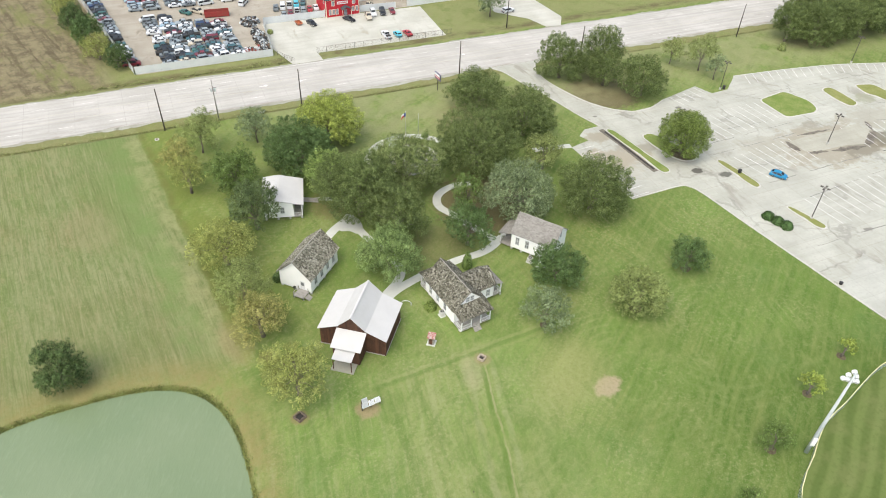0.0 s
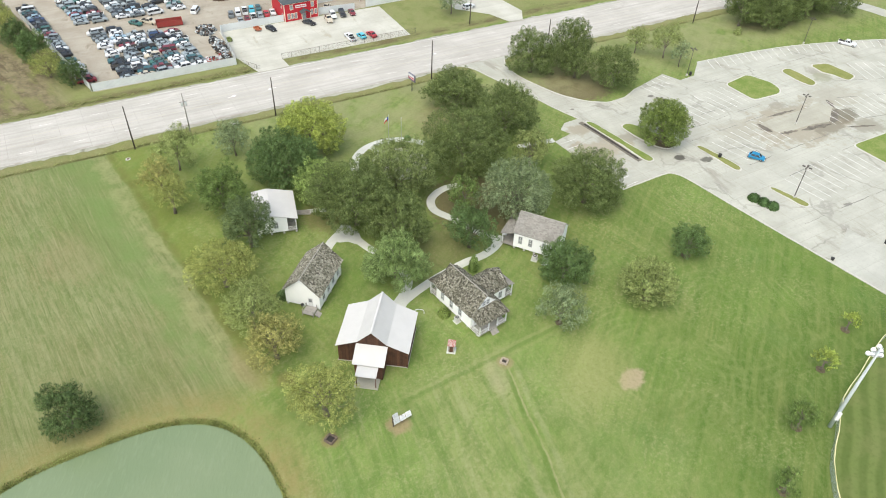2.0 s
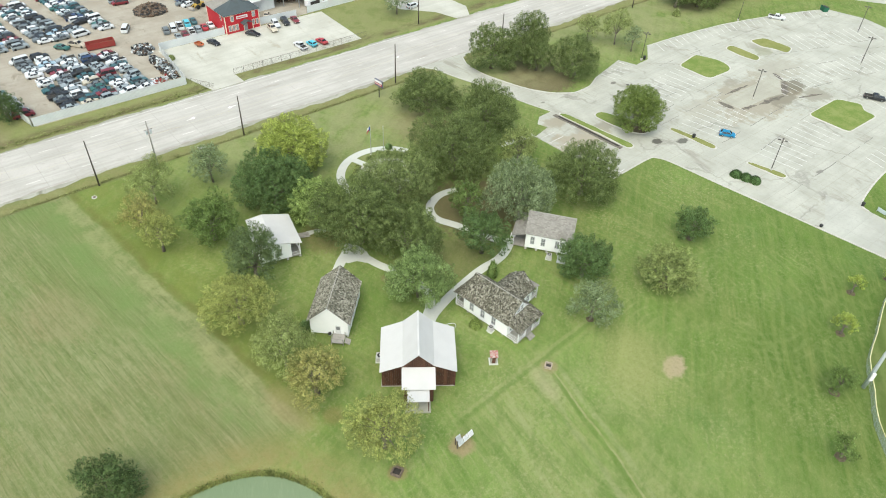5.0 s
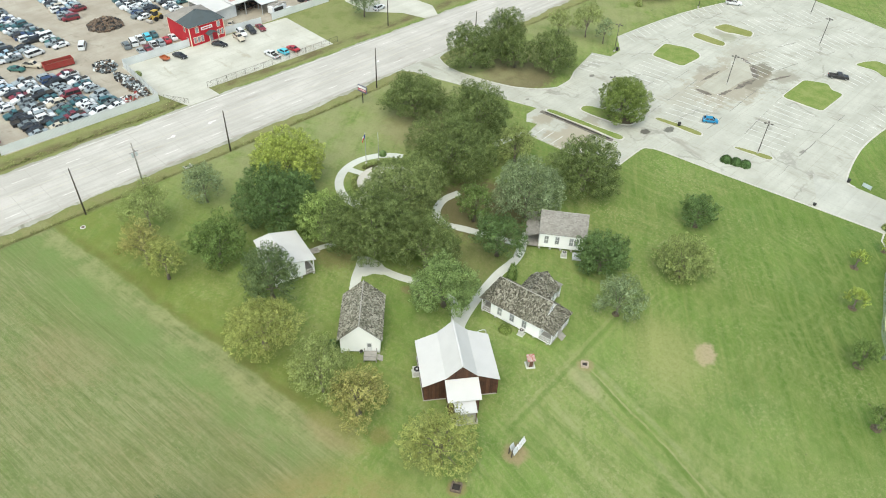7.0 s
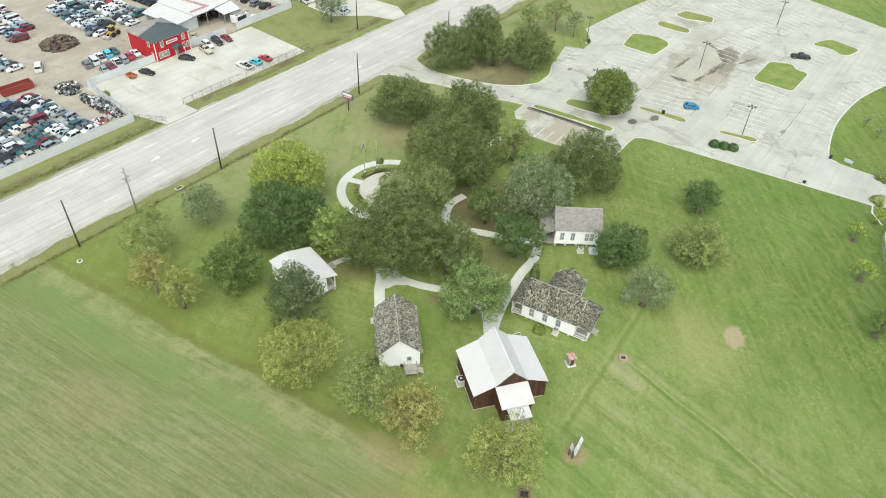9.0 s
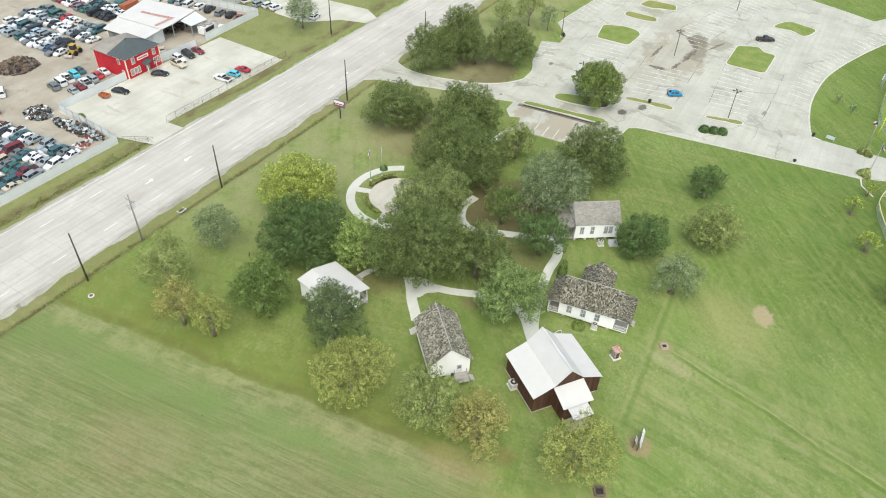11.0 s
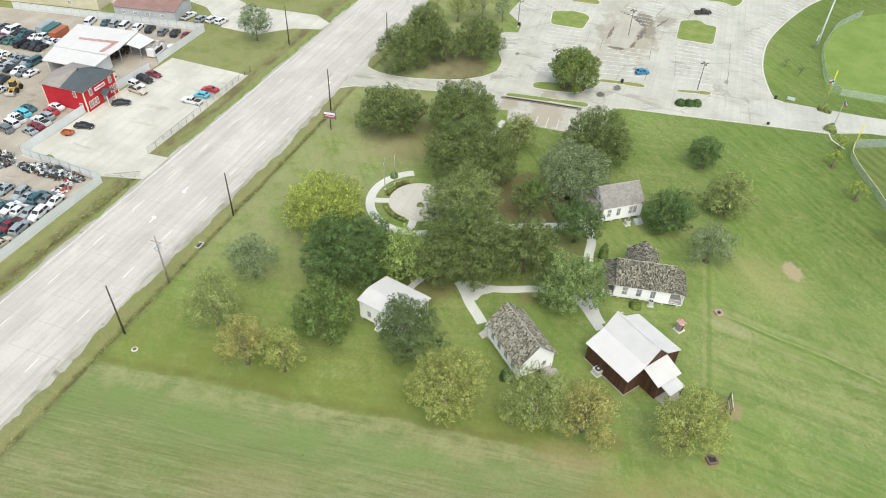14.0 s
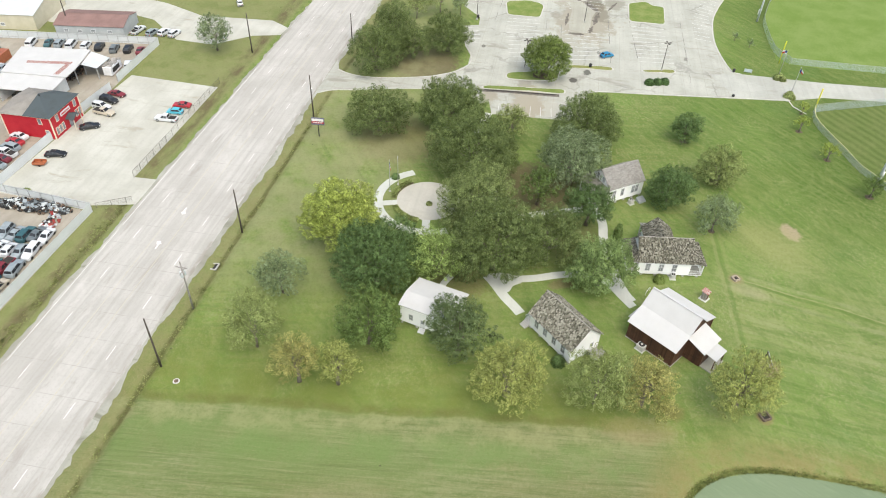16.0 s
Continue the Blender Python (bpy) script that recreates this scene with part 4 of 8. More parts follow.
def rounded(pts, r=1.8):
    """The outline with its corners turned into short arcs."""
    out = []
    n = len(pts)
    for i in range(n):
        a, b, c = (Vector(pts[(i + k) % n]) for k in (-1, 0, 1))
        p = b + (a - b).normalized() * min(r, (a - b).length * 0.45)
        q = b + (c - b).normalized() * min(r, (c - b).length * 0.45)
        for k in range(5):
            t = k / 4
            out.append(tuple(p * (1 - t) ** 2 + b * 2 * t * (1 - t) + q * t * t))
    return out


def island(pts, grass, label, bed=None):
    ring = rounded(pts)
    c = Vector((sum(p[0] for p in ring) / len(ring), sum(p[1] for p in ring) / len(ring)))
    inner = []
    for p in ring:
        d = Vector(p) - c
        inner.append(tuple(c + d * max(0.5, 1 - 0.42 / d.length)))
    e = thing("planting_island", Matrix.Translation((0, 0, 0.024)), label, "island", "car park islands")
    part("kerb_ring", Geo().slab(ring, -0.02, 0.14), M["kerb"], e, "pale concrete kerb")
    part("turf", Geo().slab(inner, 0.1, 0.165), M[grass], e, "short grass")
    if bed:
        part("mulch_bed", Geo().slab(bed, 0.12, 0.19), M["mulch"], e, "dark mulch bed")
    return e


island([(111.8, 128.2), (115.2, 128.4), (118.2, 121), (120.2, 115), (118.8, 113.2), (115.2, 113.3), (113, 116.5), (112, 122)], "lush", "grassy kerbed island with a round shade tree", smooth_line([(114.6, 120.5), (118.3, 119.8), (119.6, 115.2), (118.0, 113.8), (115.4, 113.9), (113.7, 116.8)], 4, True))
island([(122.8, 111.5), (124.2, 111.2), (125.8, 104), (126, 98), (124, 97.6), (123.3, 103)], "dry_grass", "narrow kerbed island with dry grass")
island([(125.2, 89.8), (126.2, 89.6), (128.2, 84), (128.8, 79.8), (126.6, 79.8), (125.8, 84)], "dry_grass", "narrow kerbed island with dry grass and a lamp")
island([(156.0, 132.6), (167.2, 134.4), (170.2, 127), (169.0, 122.6), (166.4, 120.8), (156.2, 121.6)], "lush", "broad kerbed island of green grass")
island([(178.6, 131.4), (182.6, 131.9), (183.2, 126), (182.6, 120.4), (179, 119.6), (177.8, 125)], "dry_grass", "long kerbed island of yellow-green grass")
island([(190.6, 130.2), (197.0, 128.4), (197.6, 118.2), (192.4, 116.8), (191.4, 121.9), (189.6, 124.5)], "dry_grass", "crooked kerbed island of yellow-green grass")
island([(160.6, 92.8), (176.4, 92.8), (179.6, 86.4), (176.2, 84.4), (176.2, 80.4), (160.8, 81.0)], "lush", "broad kerbed island of green grass")
island([(198, 86.3), (203, 84.8), (206.9, 82), (204.4, 72.5), (199, 73.6), (195.6, 75.6), (198.6, 80)], "lush", "crooked kerbed island of green grass")
island([(104.6, 134.3), (106.3, 133.6), (108, 122), (109.2, 111.3), (107.9, 110.8), (106.7, 111.3), (105.8, 122)], "lush", "long narrow grass median beside the drive")
setting("drain_strip", Geo().ribbon(smooth_line([(104.0, 133.2), (105.0, 122), (105.7, 113.5)], 4), 0.6, 0, 0.032), M["dark"], "dark wet gutter beside the median", "gutter")
setting("gutter_silt", Geo().ribbon(smooth_line([(103.6, 134.4), (104.6, 125), (105.0, 118), (105.5, 112.6)], 4), 1.5, 0, 0.028), M["wet_grit"], "brown silt along the wet gutter", "gutter")

# parking bays
def row(pts, half, x0, x1, both=True, spine=False, step=2.75, lean=0.0):
    line = smooth_line(pts, 10)
    g = Geo()
    run, i, want = 0.0, 0, 0.0
    for a, b in zip(line, line[1:]):
        a, b = Vector(a), Vector(b)
        d = (b - a).normalized()
        s = Vector((-d.y, d.x))
        if spine and x0 < a.x < x1:
            g.slab([tuple(a - s * 0.06), tuple(b - s * 0.06), tuple(b + s * 0.06), tuple(a + s * 0.06)], 0.025, 0.029)
        while want <= run + (b - a).length:
            p = a + d * (want - run)
            want += step
            if not x0 < p.x < x1:
                continue
            q = p + s * half + d * lean
            r = p - s * half + d * lean if both else p
            w = d * 0.065
            for u, v in ((p, q), (r, p)) if both else ((p, q),):
                g.slab([tuple(u - w), tuple(u + w), tuple(v + w), tuple(v - w)], 0.025, 0.03)
        run += (b - a).length
    setting("bay_lines", g, M["bay_line"], "worn white parking bay lines", "road marking")


row([(127, 84.5), (145, 86.5), (160, 86.8)], 5.3, 131, 158)
row([(181, 86.2), (190, 83.5), (198, 80)], 5.3, 181, 196)
row([(124, 104.5), (140, 107.3), (156, 107.6), (172, 106.8), (188, 104.4), (204, 99.6), (222, 92.5)], 5.3, 127, 149)
row([(150, 107.6), (163, 107.3), (172, 106.8), (188, 104.4), (204, 99.6), (222, 92.5)], 5.3, 166, 224)
row([(116, 121), (138, 125.2), (156, 127), (172, 127), (188, 124.2), (204, 119.5), (224, 112)], 5.3, 122, 155)
row([(196, 122.5), (204, 119.5), (224, 112), (234, 107)], 5.3, 199, 232)
row([(239, 128), (227, 133), (214, 137.3), (198, 141.8), (186, 144), (174, 145.6), (159.5, 147)], 5.4, 161, 238, False, False, 2.9, 1.8)
row([(146, 67.3), (160, 67.2), (170, 65.9), (180, 63.2), (190, 59.8), (200, 55.8), (211, 50.6), (222, 43.2)], 5.2, 150, 222, False, False, 2.8, 1.2)
row([(129.8, 142.2), (144, 145.6)], -5.0, 130.5, 144, False, False, 2.7)
row([(93.4, 105.6), (92.6, 116), (92.0, 129)], -5.4, 0, 200, False, False, 2.8)

OLD = [(147.6, 111.6), (148.0, 106.4), (153, 105.2), (160.8, 104.9), (165.8, 103.6), (173.2, 108.4), (172.6, 112.3), (164.8, 111.6), (155, 112.2)]
setting("old_slab", Geo().slab(OLD, 0.0, 0.05), M["old_slab"], "broken tan concrete slab round a lamp", "pavement")
rs = random.Random(8)
g = Geo()
for a, b, w in (((148.2, 105.4), (154, 104.4), 1.0), ((155, 104.2), (165.5, 102.6), 1.2), ((166.5, 103.0), (174.2, 107.6), 1.7), ((146.8, 112.0), (146.9, 107.0), 1.5), ((174, 108), (176, 112.5), 0.9), ((152, 113.3), (163, 112.6), 0.6), ((168, 99.5), (176, 96.5), 0.8)):
    a, b = Vector(a), Vector(b)
    d = b - a
    k = Vector((-d.y, d.x)).normalized()
    edge1 = [a + d * t / 9 + k * (1.5 * w * (0.5 + rs.uniform(-0.3, 0.25)) * math.sin(math.pi * (t + 0.6) / 10.2)) for t in range(10)]
    edge2 = [a + d * t / 9 - k * (1.5 * w * (0.5 + rs.uniform(-0.3, 0.25)) * math.sin(math.pi * (t + 0.6) / 10.2)) for t in range(10)]
    g.slab([tuple(p) for p in edge2 + edge1[::-1]], 0.02, 0.029)
setting("washed_grit", g, M["wet_grit"], "dark washed-out grit along a broken slab", "pavement")
row([(147, 108.4), (156, 108.4), (172, 107.4)], 3.2, 150, 171)
rs = random.Random(12)
g = Geo()
for pts in ([(127, 98.6), (154, 99.3)], [(130, 90.4), (158, 92.4)], [(122, 113.6), (150, 114.4)], [(124, 118.2), (152, 119.2)], [(133, 122.8), (153, 122.2)], [(176, 113), (224, 98)], [(176, 101), (206, 93)], [(150, 136), (200, 134)], [(120, 76), (160, 76)], [(186, 120), (226, 106)]):
    a, b = Vector(pts[0]), Vector(pts[1])
    L = (b - a).length
    d = (b - a) / L
    nrm = Vector((-d.y, d.x))
    u = rs.uniform(0, 4)
    while u < L:
        w = rs.uniform(4.0, 11.0)
        q = [a + d * (u + w * k / 5) + nrm * rs.uniform(-0.12, 0.12) for k in range(6)]
        g.ribbon([tuple(p) for p in q], rs.uniform(0.07, 0.2), 0.02, 0.027)
        u += w + rs.uniform(1.0, 7.0)
setting("tar_seams", g, M["tar"], "dark irregular tar seams in the concrete", "road marking")

stop_mesh = Geo().hexa([(-0.08, -0.9, 0), (0.08, -0.9, 0), (0.08, 0.9, 0), (-0.08, 0.9, 0), (-0.05, -0.85, 0.12), (0.05, -0.85, 0.12), (0.05, 0.85, 0.12), (-0.05, 0.85, 0.12)]).mesh("bar", M["kerb"])
for i in range(7):
    f = thing("wheel_stop", pose(93.0 + 0.9 - 0.075 * (3.4 + 2.8 * i), 108.6 + 2.8 * i, 0.024, 0, 0, 4), "low pale concrete wheel stop in a parking bay", "wheel stop", "wheel stops")
    part("bar", stop_mesh, None, f)

# paths of pale concrete
path_tops = iter(range(20))


def path(name, pts, width, steps=5):
    return setting(name, Geo().ribbon(smooth_line(pts, steps), width, -0.05, 0.038 + 0.004 * next(path_tops)), M["walk"], "pale concrete footpath across the lawn", "path")


path("footpath", [(30.4, 122.6), (28.6, 120.9), (25.5, 118.7), (23.0, 116.4), (21.5, 115.1)], 2.0)
setting("path_joint", Geo().slab(smooth_line([(29.6, 122.6), (31.4, 121.0), (31.6, 117.6), (30.0, 115.6), (28.5, 117.2), (26.6, 118.0), (26.8, 120.6)], 4, True), -0.05, 0.033), M["walk"], "pale concrete widening where footpaths meet", "path")
path("footpath", [(30.2, 118.6), (31.4, 113.6), (33.8, 107.6), (34.4, 101.5), (32.6, 98.5), (29.8, 96.2), (27.6, 94.4)], 1.8)
path("footpath", [(29.0, 94.6), (31.6, 96.2), (36.5, 97.9), (42, 99.2), (47, 100.1), (51.5, 100.3), (55, 101.4), (58.6, 103.6)], 1.9)
path("footpath", [(56.6, 103.2), (54.2, 108.5), (52, 114.0), (50.0, 118.5), (51.5, 122.5), (56, 124.6), (60.5, 124.0)], 1.9)
path("footpath", [(24.3, 130.9), (26.5, 130.4), (28.8, 129.4)], 1.3)
path("footpath", [(81.6, 131.8), (86.5, 131.2), (91.8, 130.2)], 1.8)
PX, PY = 51.5, 138.5
ring = [(PX + 11 * math.cos(radians(a)), PY + 11 * math.sin(radians(a))) for a in range(28, 216, 4)]
setting("ring_path", Geo().ribbon(ring, 2.0, -0.05, 0.036), M["walk"], "pale concrete ring path round the plaza", "path")
setting("plaza", Geo().slab([(PX + 6.9 * math.cos(radians(a)), PY + 6.9 * math.sin(radians(a))) for a in range(0, 360, 6)], -0.05, 0.04), M["plaza"], "pinkish concrete disc of the flag plaza", "plaza")
for a in (108, 188):
    c, s = math.cos(radians(a)), math.sin(radians(a))
    setting("plaza_spoke", Geo().ribbon([(PX + 6.5 * c, PY + 6.5 * s), (PX + 10.4 * c, PY + 10.4 * s)], 1.7, -0.05, 0.038), M["walk"], "short concrete link from ring to plaza", "path")
for a0, a1 in ((38, 97), (118, 178)):
    pts = [(PX + 7.5 * math.cos(radians(a)), PY + 7.5 * math.sin(radians(a))) for a in range(a0, a1, 4)]
    setting("planting_bed", Geo().ribbon(pts, 0.9, -0.02, 0.05), M["mulch"], "curved mulch bed round the plaza", "bed")

# salvage yard ground, its forecourt and verges
setting("forecourt", Geo().slab([(36.5, 199.6), (45.8, 199.6), (45.6, 204.8), (60, 204.4), (88.5, 203.9), (89.5, 229.5), (80, 230), (34, 231.5), (33.2, 212)], -0.05, 0.02), M["yard"], "bleached crushed-stone forecourt", "forecourt")
setting("yard_floor", Geo().slab([(-7, 207.6), (32.1, 207.2), (34.4, 231.4), (85, 230.6), (109, 232), (99, 300), (80, 360), (-40, 360), (-19, 262)], -0.05, 0.016), M["yard_dirt"], "bare trodden dirt of the salvage yard", "yard")
setting("side_street", Geo().slab([(123.5, 199), (129, 198.6), (133, 205), (131, 228), (137.5, 243), (150, 300), (140, 300), (124.5, 241), (113, 228), (112.5, 216), (121, 207)], -0.05, 0.02), M["yard"], "pale gravel side street and parking", "road")
setting("far_street", Geo().slab([(112, 246), (180, 262), (180, 290), (118, 290)], -0.05, 0.014), M["yard"], "pale gravel ground between sheds", "road")

# ball fields behind low fences
f2 = smooth_line([(112.4, 44.6), (106.7, 45.6), (100.1, 44.2), (92, 41.6), (85, 39.6), (78.5, 35.6), (72.8, 32.2), (66, 25), (62, 16)], 5)
setting("ball_field_south", Geo().slab(f2 + [(62, -30), (135, -30), (121, 24)], -0.02, 0.01), M["field_turf"], "striped green ball-field turf", "field")
f1 = smooth_line([(141.4, 18), (141.0, 45.6), (148, 48.9), (160, 49.2), (171, 48.6), (182, 45.6), (192.6, 42.2), (205, 34), (214, 22)], 5)
setting("ball_field_north", Geo().slab(f1 + [(214, -10), (141, -10)], -0.02, 0.01), M["dirt_field"], "green ball-field turf", "field")

# ---- buildings ----
def window(parent, x, y, z, face, w=0.85, h=1.5):
    """A sash window on a wall; face is the wall's outward axis: '+x', '-x', '+y' or '-y'."""
    s = 1 if face[0] == "+" else -1
    def b(g, a0, z0, a1, z1, d0, d1):
        d0, d1 = sorted((d0 * s, d1 * s))
        if face[1] == "x":
            g.box(x + d0, y + a0, z + z0, x + d1, y + a1, z + z1)
        else:
            g.box(x + a0, y + d0, z + z0, x + a1, y + d1, z + z1)
    g = Geo()
    f = 0.1
    b(g, -w / 2, h, w / 2, h + f, -0.02, 0.07)
    win = part("window", g, M["trim"], parent, "white sash window")
    for piece, a0, z0, a1, z1, d1 in (("jamb", -w / 2 - f, -f, -w / 2, h + f, 0.06), ("jamb", w / 2, -f, w / 2 + f, h + f, 0.06), ("window_sill", -w / 2, -f, w / 2, 0, 0.12),
                                      ("sash_bar", -w / 2, h / 2 - 0.03, w / 2, h / 2 + 0.03, 0.04), ("muntin", -0.02, 0, 0.02, h, 0.032)):
        g = Geo()
        b(g, a0, z0, a1, z1, -0.02, d1)
        part(piece, g, M["trim"], win)
    for z0, z1 in ((0.0, h / 2 - 0.03), (h / 2 + 0.03, h)):
        g = Geo()
        b(g, -w / 2, z0, w / 2, z1, -0.05, 0.02)
        part("pane", g, M["glass"], win, "dark glass pane")
    return win


def door(parent, x, y, z, face, w=0.95, h=2.05, mat="trim"):
    s = 1 if face[0] == "+" else -1
    def b(a0, z0, a1, z1, d1):
        lo, hi = sorted((-0.02 * s, d1 * s))
        g = Geo()
        if face[1] == "x":
            return g.box(x + lo, y + a0, z + z0, x + hi, y + a1, z + z1)
        return g.box(x + a0, y + lo, z + z0, x + a1, y + hi, z + z1)
    d = part("door", b(-w / 2, 0, w / 2, h, 0.05), M[mat], parent, "panelled door")
    part("door_panel", b(-w / 2 + 0.15, h * 0.5, w / 2 - 0.15, h - 0.2, 0.06), M["glass"], d, "glazed upper panel")
    return d


def shakes(g, e0, e1, r0, r1, seed, exposure=0.24, width=0.22, lift=0.03):
    """Rows of split shakes from the eave e0-e1 up to the ridge r0-r1."""
    rng = random.Random(seed)
    e0, e1, r0, r1 = (Vector(p) for p in (e0, e1, r0, r1))
    up = ((r0 + r1) / 2 - (e0 + e1) / 2)
    n = (e1 - e0).cross(up).normalized()
    if n.z < 0:
        n = -n
    rows = max(1, int(up.length / exposure))
    for i in range(rows):
        t0, t1 = i / rows, min(1.0, (i + 1.18) / rows)
        a0, a1 = e0.lerp(r0, t0), e1.lerp(r1, t0)
        b0, b1 = e0.lerp(r0, t1), e1.lerp(r1, t1)
        length = (a1 - a0).length
        if length < 0.2:
            continue
        s = -rng.random() * 0.2
        while s < length:
            w = width * rng.uniform(0.7, 1.35)
            u0, u1 = max(0, s) / length, min(length, s + w - 0.02) / length
            s += w
            if u1 - u0 < 0.05 / length:
                continue
            drop = rng.uniform(-0.04, 0.04)
            h0, h1 = n * (lift + rng.uniform(0.03, 0.10)), n * (lift - 0.005)
            k = up.normalized() * drop
            p = [a0.lerp(a1, u0) - k, a0.lerp(a1, u1) - k, b0.lerp(b1, u1), b0.lerp(b1, u0)]
            g.add([p[0] + h0, p[1] + h0, p[2] + h1, p[3] + h1, p[0] - n * 0.01, p[1] - n * 0.01],
                  [(0, 1, 2, 3), (4, 5, 1, 0)])


def ribs(g, e0, e1, r0, r1, gap=0.9, h=0.012, w=0.04):
    """Standing seams on a metal roof plane."""
    e0, e1, r0, r1 = (Vector(p) for p in (e0, e1, r0, r1))
    n = (e1 - e0).cross(r0 - e0).normalized()
    if n.z < 0:
        n = -n
    k = int((e1 - e0).length / gap)
    d = (e1 - e0).normalized() * w / 2
    for i in range(k + 1):
        a, b = e0.lerp(e1, i / k), r0.lerp(r1, i / k)
        g.hexa([a - d, a + d, b + d, b - d, a - d + n * h, a + d + n * h, b + d + n * h, b - d + n * h])


def gable_walls(L, W, z0, eave, ridge, t=0.18, ends=(True, True)):
    """Four walls with gables, ridge along x."""
    g = Geo()
    x, y = L / 2, W / 2
    g.box(-x, -y, z0, x, -y + t, eave)
    g.box(-x, y - t, z0, x, y, eave)
    for s, on in ((-1, ends[0]), (1, ends[1])):
        p = [(-y + t, z0), (y - t, z0), (y - t, eave), (0, ridge - 0.05), (-y + t, eave)]
        a, b = sorted((s * x, s * (x - t)))
        n = len(p)
        v = [(a, q, z) for q, z in p] + [(b, q, z) for q, z in p]
        g.add(v, [tuple(range(n))[::-1], tuple(range(n, 2 * n))] + [(i, (i + 1) % n, n + (i + 1) % n, n + i) for i in range(n)])
    return g


def gable_roof(house, L, W, eave, ridge, over, rake, mat, label, shake=None, seed=1, shift=0.0):
    """Two roof plates; eave height is measured at the wall."""
    k = (ridge - eave) / (W / 2)
    y, ze = W / 2 + over, eave - k * over
    x0, x1 = -L / 2 - rake + shift, L / 2 + rake + shift
    for s in (-1, 1):
        e0, e1, r0, r1 = (x0, s * y, ze), (x1, s * y, ze), (x0, 0, ridge), (x1, 0, ridge)
        p = [e0, e1, r1, r0] if s < 0 else [e1, e0, r0, r1]
        plane = part("roof", Geo().sheet(p, 0.1), M["shingle"] if shake else mat, house, label)
        if shake:
            g = Geo()
            shakes(g, e0, e1, r0, r1, seed + s, *shake)
            tagged(part("shake_cover", g, mat, plane, label), kind="stuff")
        elif mat == M["metal_roof"]:
            g = Geo()
            ribs(g, e0, e1, r0, r1)
            part("standing_seams", g, mat, plane)
    g = Geo().box(x0, -0.07, ridge - 0.03, x1, 0.07, ridge + 0.05)
    part("ridge_cap", g, M["wood_grey"] if shake else mat, house, "weathered ridge boards" if shake else "")


def piers(house, L, W, z1, nx, ny):
    for i in range(nx):
        for j in range(ny):
            x, y = -L / 2 + 0.25 + i * (L - 0.5) / (nx - 1), -W / 2 + 0.25 + j * (W - 0.5) / (ny - 1)
            part("pier", Geo().box(x - 0.2, y - 0.2, 0, x + 0.2, y + 0.2, z1), M["stone"], house, "grey masonry pier")


def steps(parent, x, y, face, z, w=1.3, n=3, mat="trim"):
    """A short stair down from height z, starting at (x, y)."""
    dx, dy = {"+x": (1, 0), "-x": (-1, 0), "+y": (0, 1), "-y": (0, -1)}[face]
    for i in range(n):
        zt = z * (n - i) / (n + 1)
        a, b = i * 0.3, i * 0.3 + 0.34
        xs = sorted((x + dx * a - abs(dy) * w / 2, x + dx * b + abs(dy) * w / 2))
        ys = sorted((y + dy * a - abs(dx) * w / 2, y + dy * b + abs(dx) * w / 2))
        part("step", Geo().box(xs[0], ys[0], 0 if i == n - 1 else zt - 0.18, xs[1], ys[1], zt), M[mat], parent, "painted wooden step")


def post(parent, x, y, z0, z1, r=0.09, mat="trim"):
    return part("post", Geo().box(x - r, y - r, z0, x + r, y + r, z1), M[mat], parent, "square porch post")


def rail(parent, a, b, z, mat="trim"):
    (x0, y0), (x1, y1) = a, b
    r = part("railing", Geo().tube([(x0, y0, z + 0.9), (x1, y1, z + 0.9)], [0.05, 0.05], 4), M[mat], parent, "white balustrade")
    part("lower_rail", Geo().tube([(x0, y0, z + 0.15), (x1, y1, z + 0.15)], [0.04, 0.04], 4), M[mat], r)
    n = max(2, int(math.hypot(x1 - x0, y1 - y0) / 0.2))
    me = Geo().box(-0.02, -0.02, 0.15, 0.02, 0.02, 0.9).mesh("baluster", M[mat])
    for i in range(1, n):
        o = part("baluster", me, None, r)
        o.location = (x0 + (x1 - x0) * i / n, y0 + (y1 - y0) * i / n, z)
    return r


def boards(g, a, b, z0, top, step=0.28, seed=0, out=0.03):
    """Upright boards along a wall line; top(s) gives the wall's height."""
    rng = random.Random(seed)
    a, b = Vector(a), Vector(b)
    L = (b - a).length
    d = (b - a) / L
    n = Vector((d.y, -d.x))
    s = 0.0
    while s < L - 0.05:
        w = min(step * rng.uniform(0.8, 1.2), L - s)
        o = out + rng.uniform(0, 0.02)
        p, q = a + d * s, a + d * (s + w - 0.012)
        s0, s1 = top(s), top(s + w)
        g.hexa([(*p, z0), (*q, z0), (*(q - n * 0.1), z0), (*(p - n * 0.1), z0)][::-1] and
               [tuple(p + n * o) + (z0,), tuple(q + n * o) + (z0,), tuple(q - n * 0.08) + (z0,), tuple(p - n * 0.08) + (z0,),
                tuple(p + n * o) + (s0,), tuple(q + n * o) + (s1,), tuple(q - n * 0.08) + (s1,), tuple(p - n * 0.08) + (s0,)])
        s += w


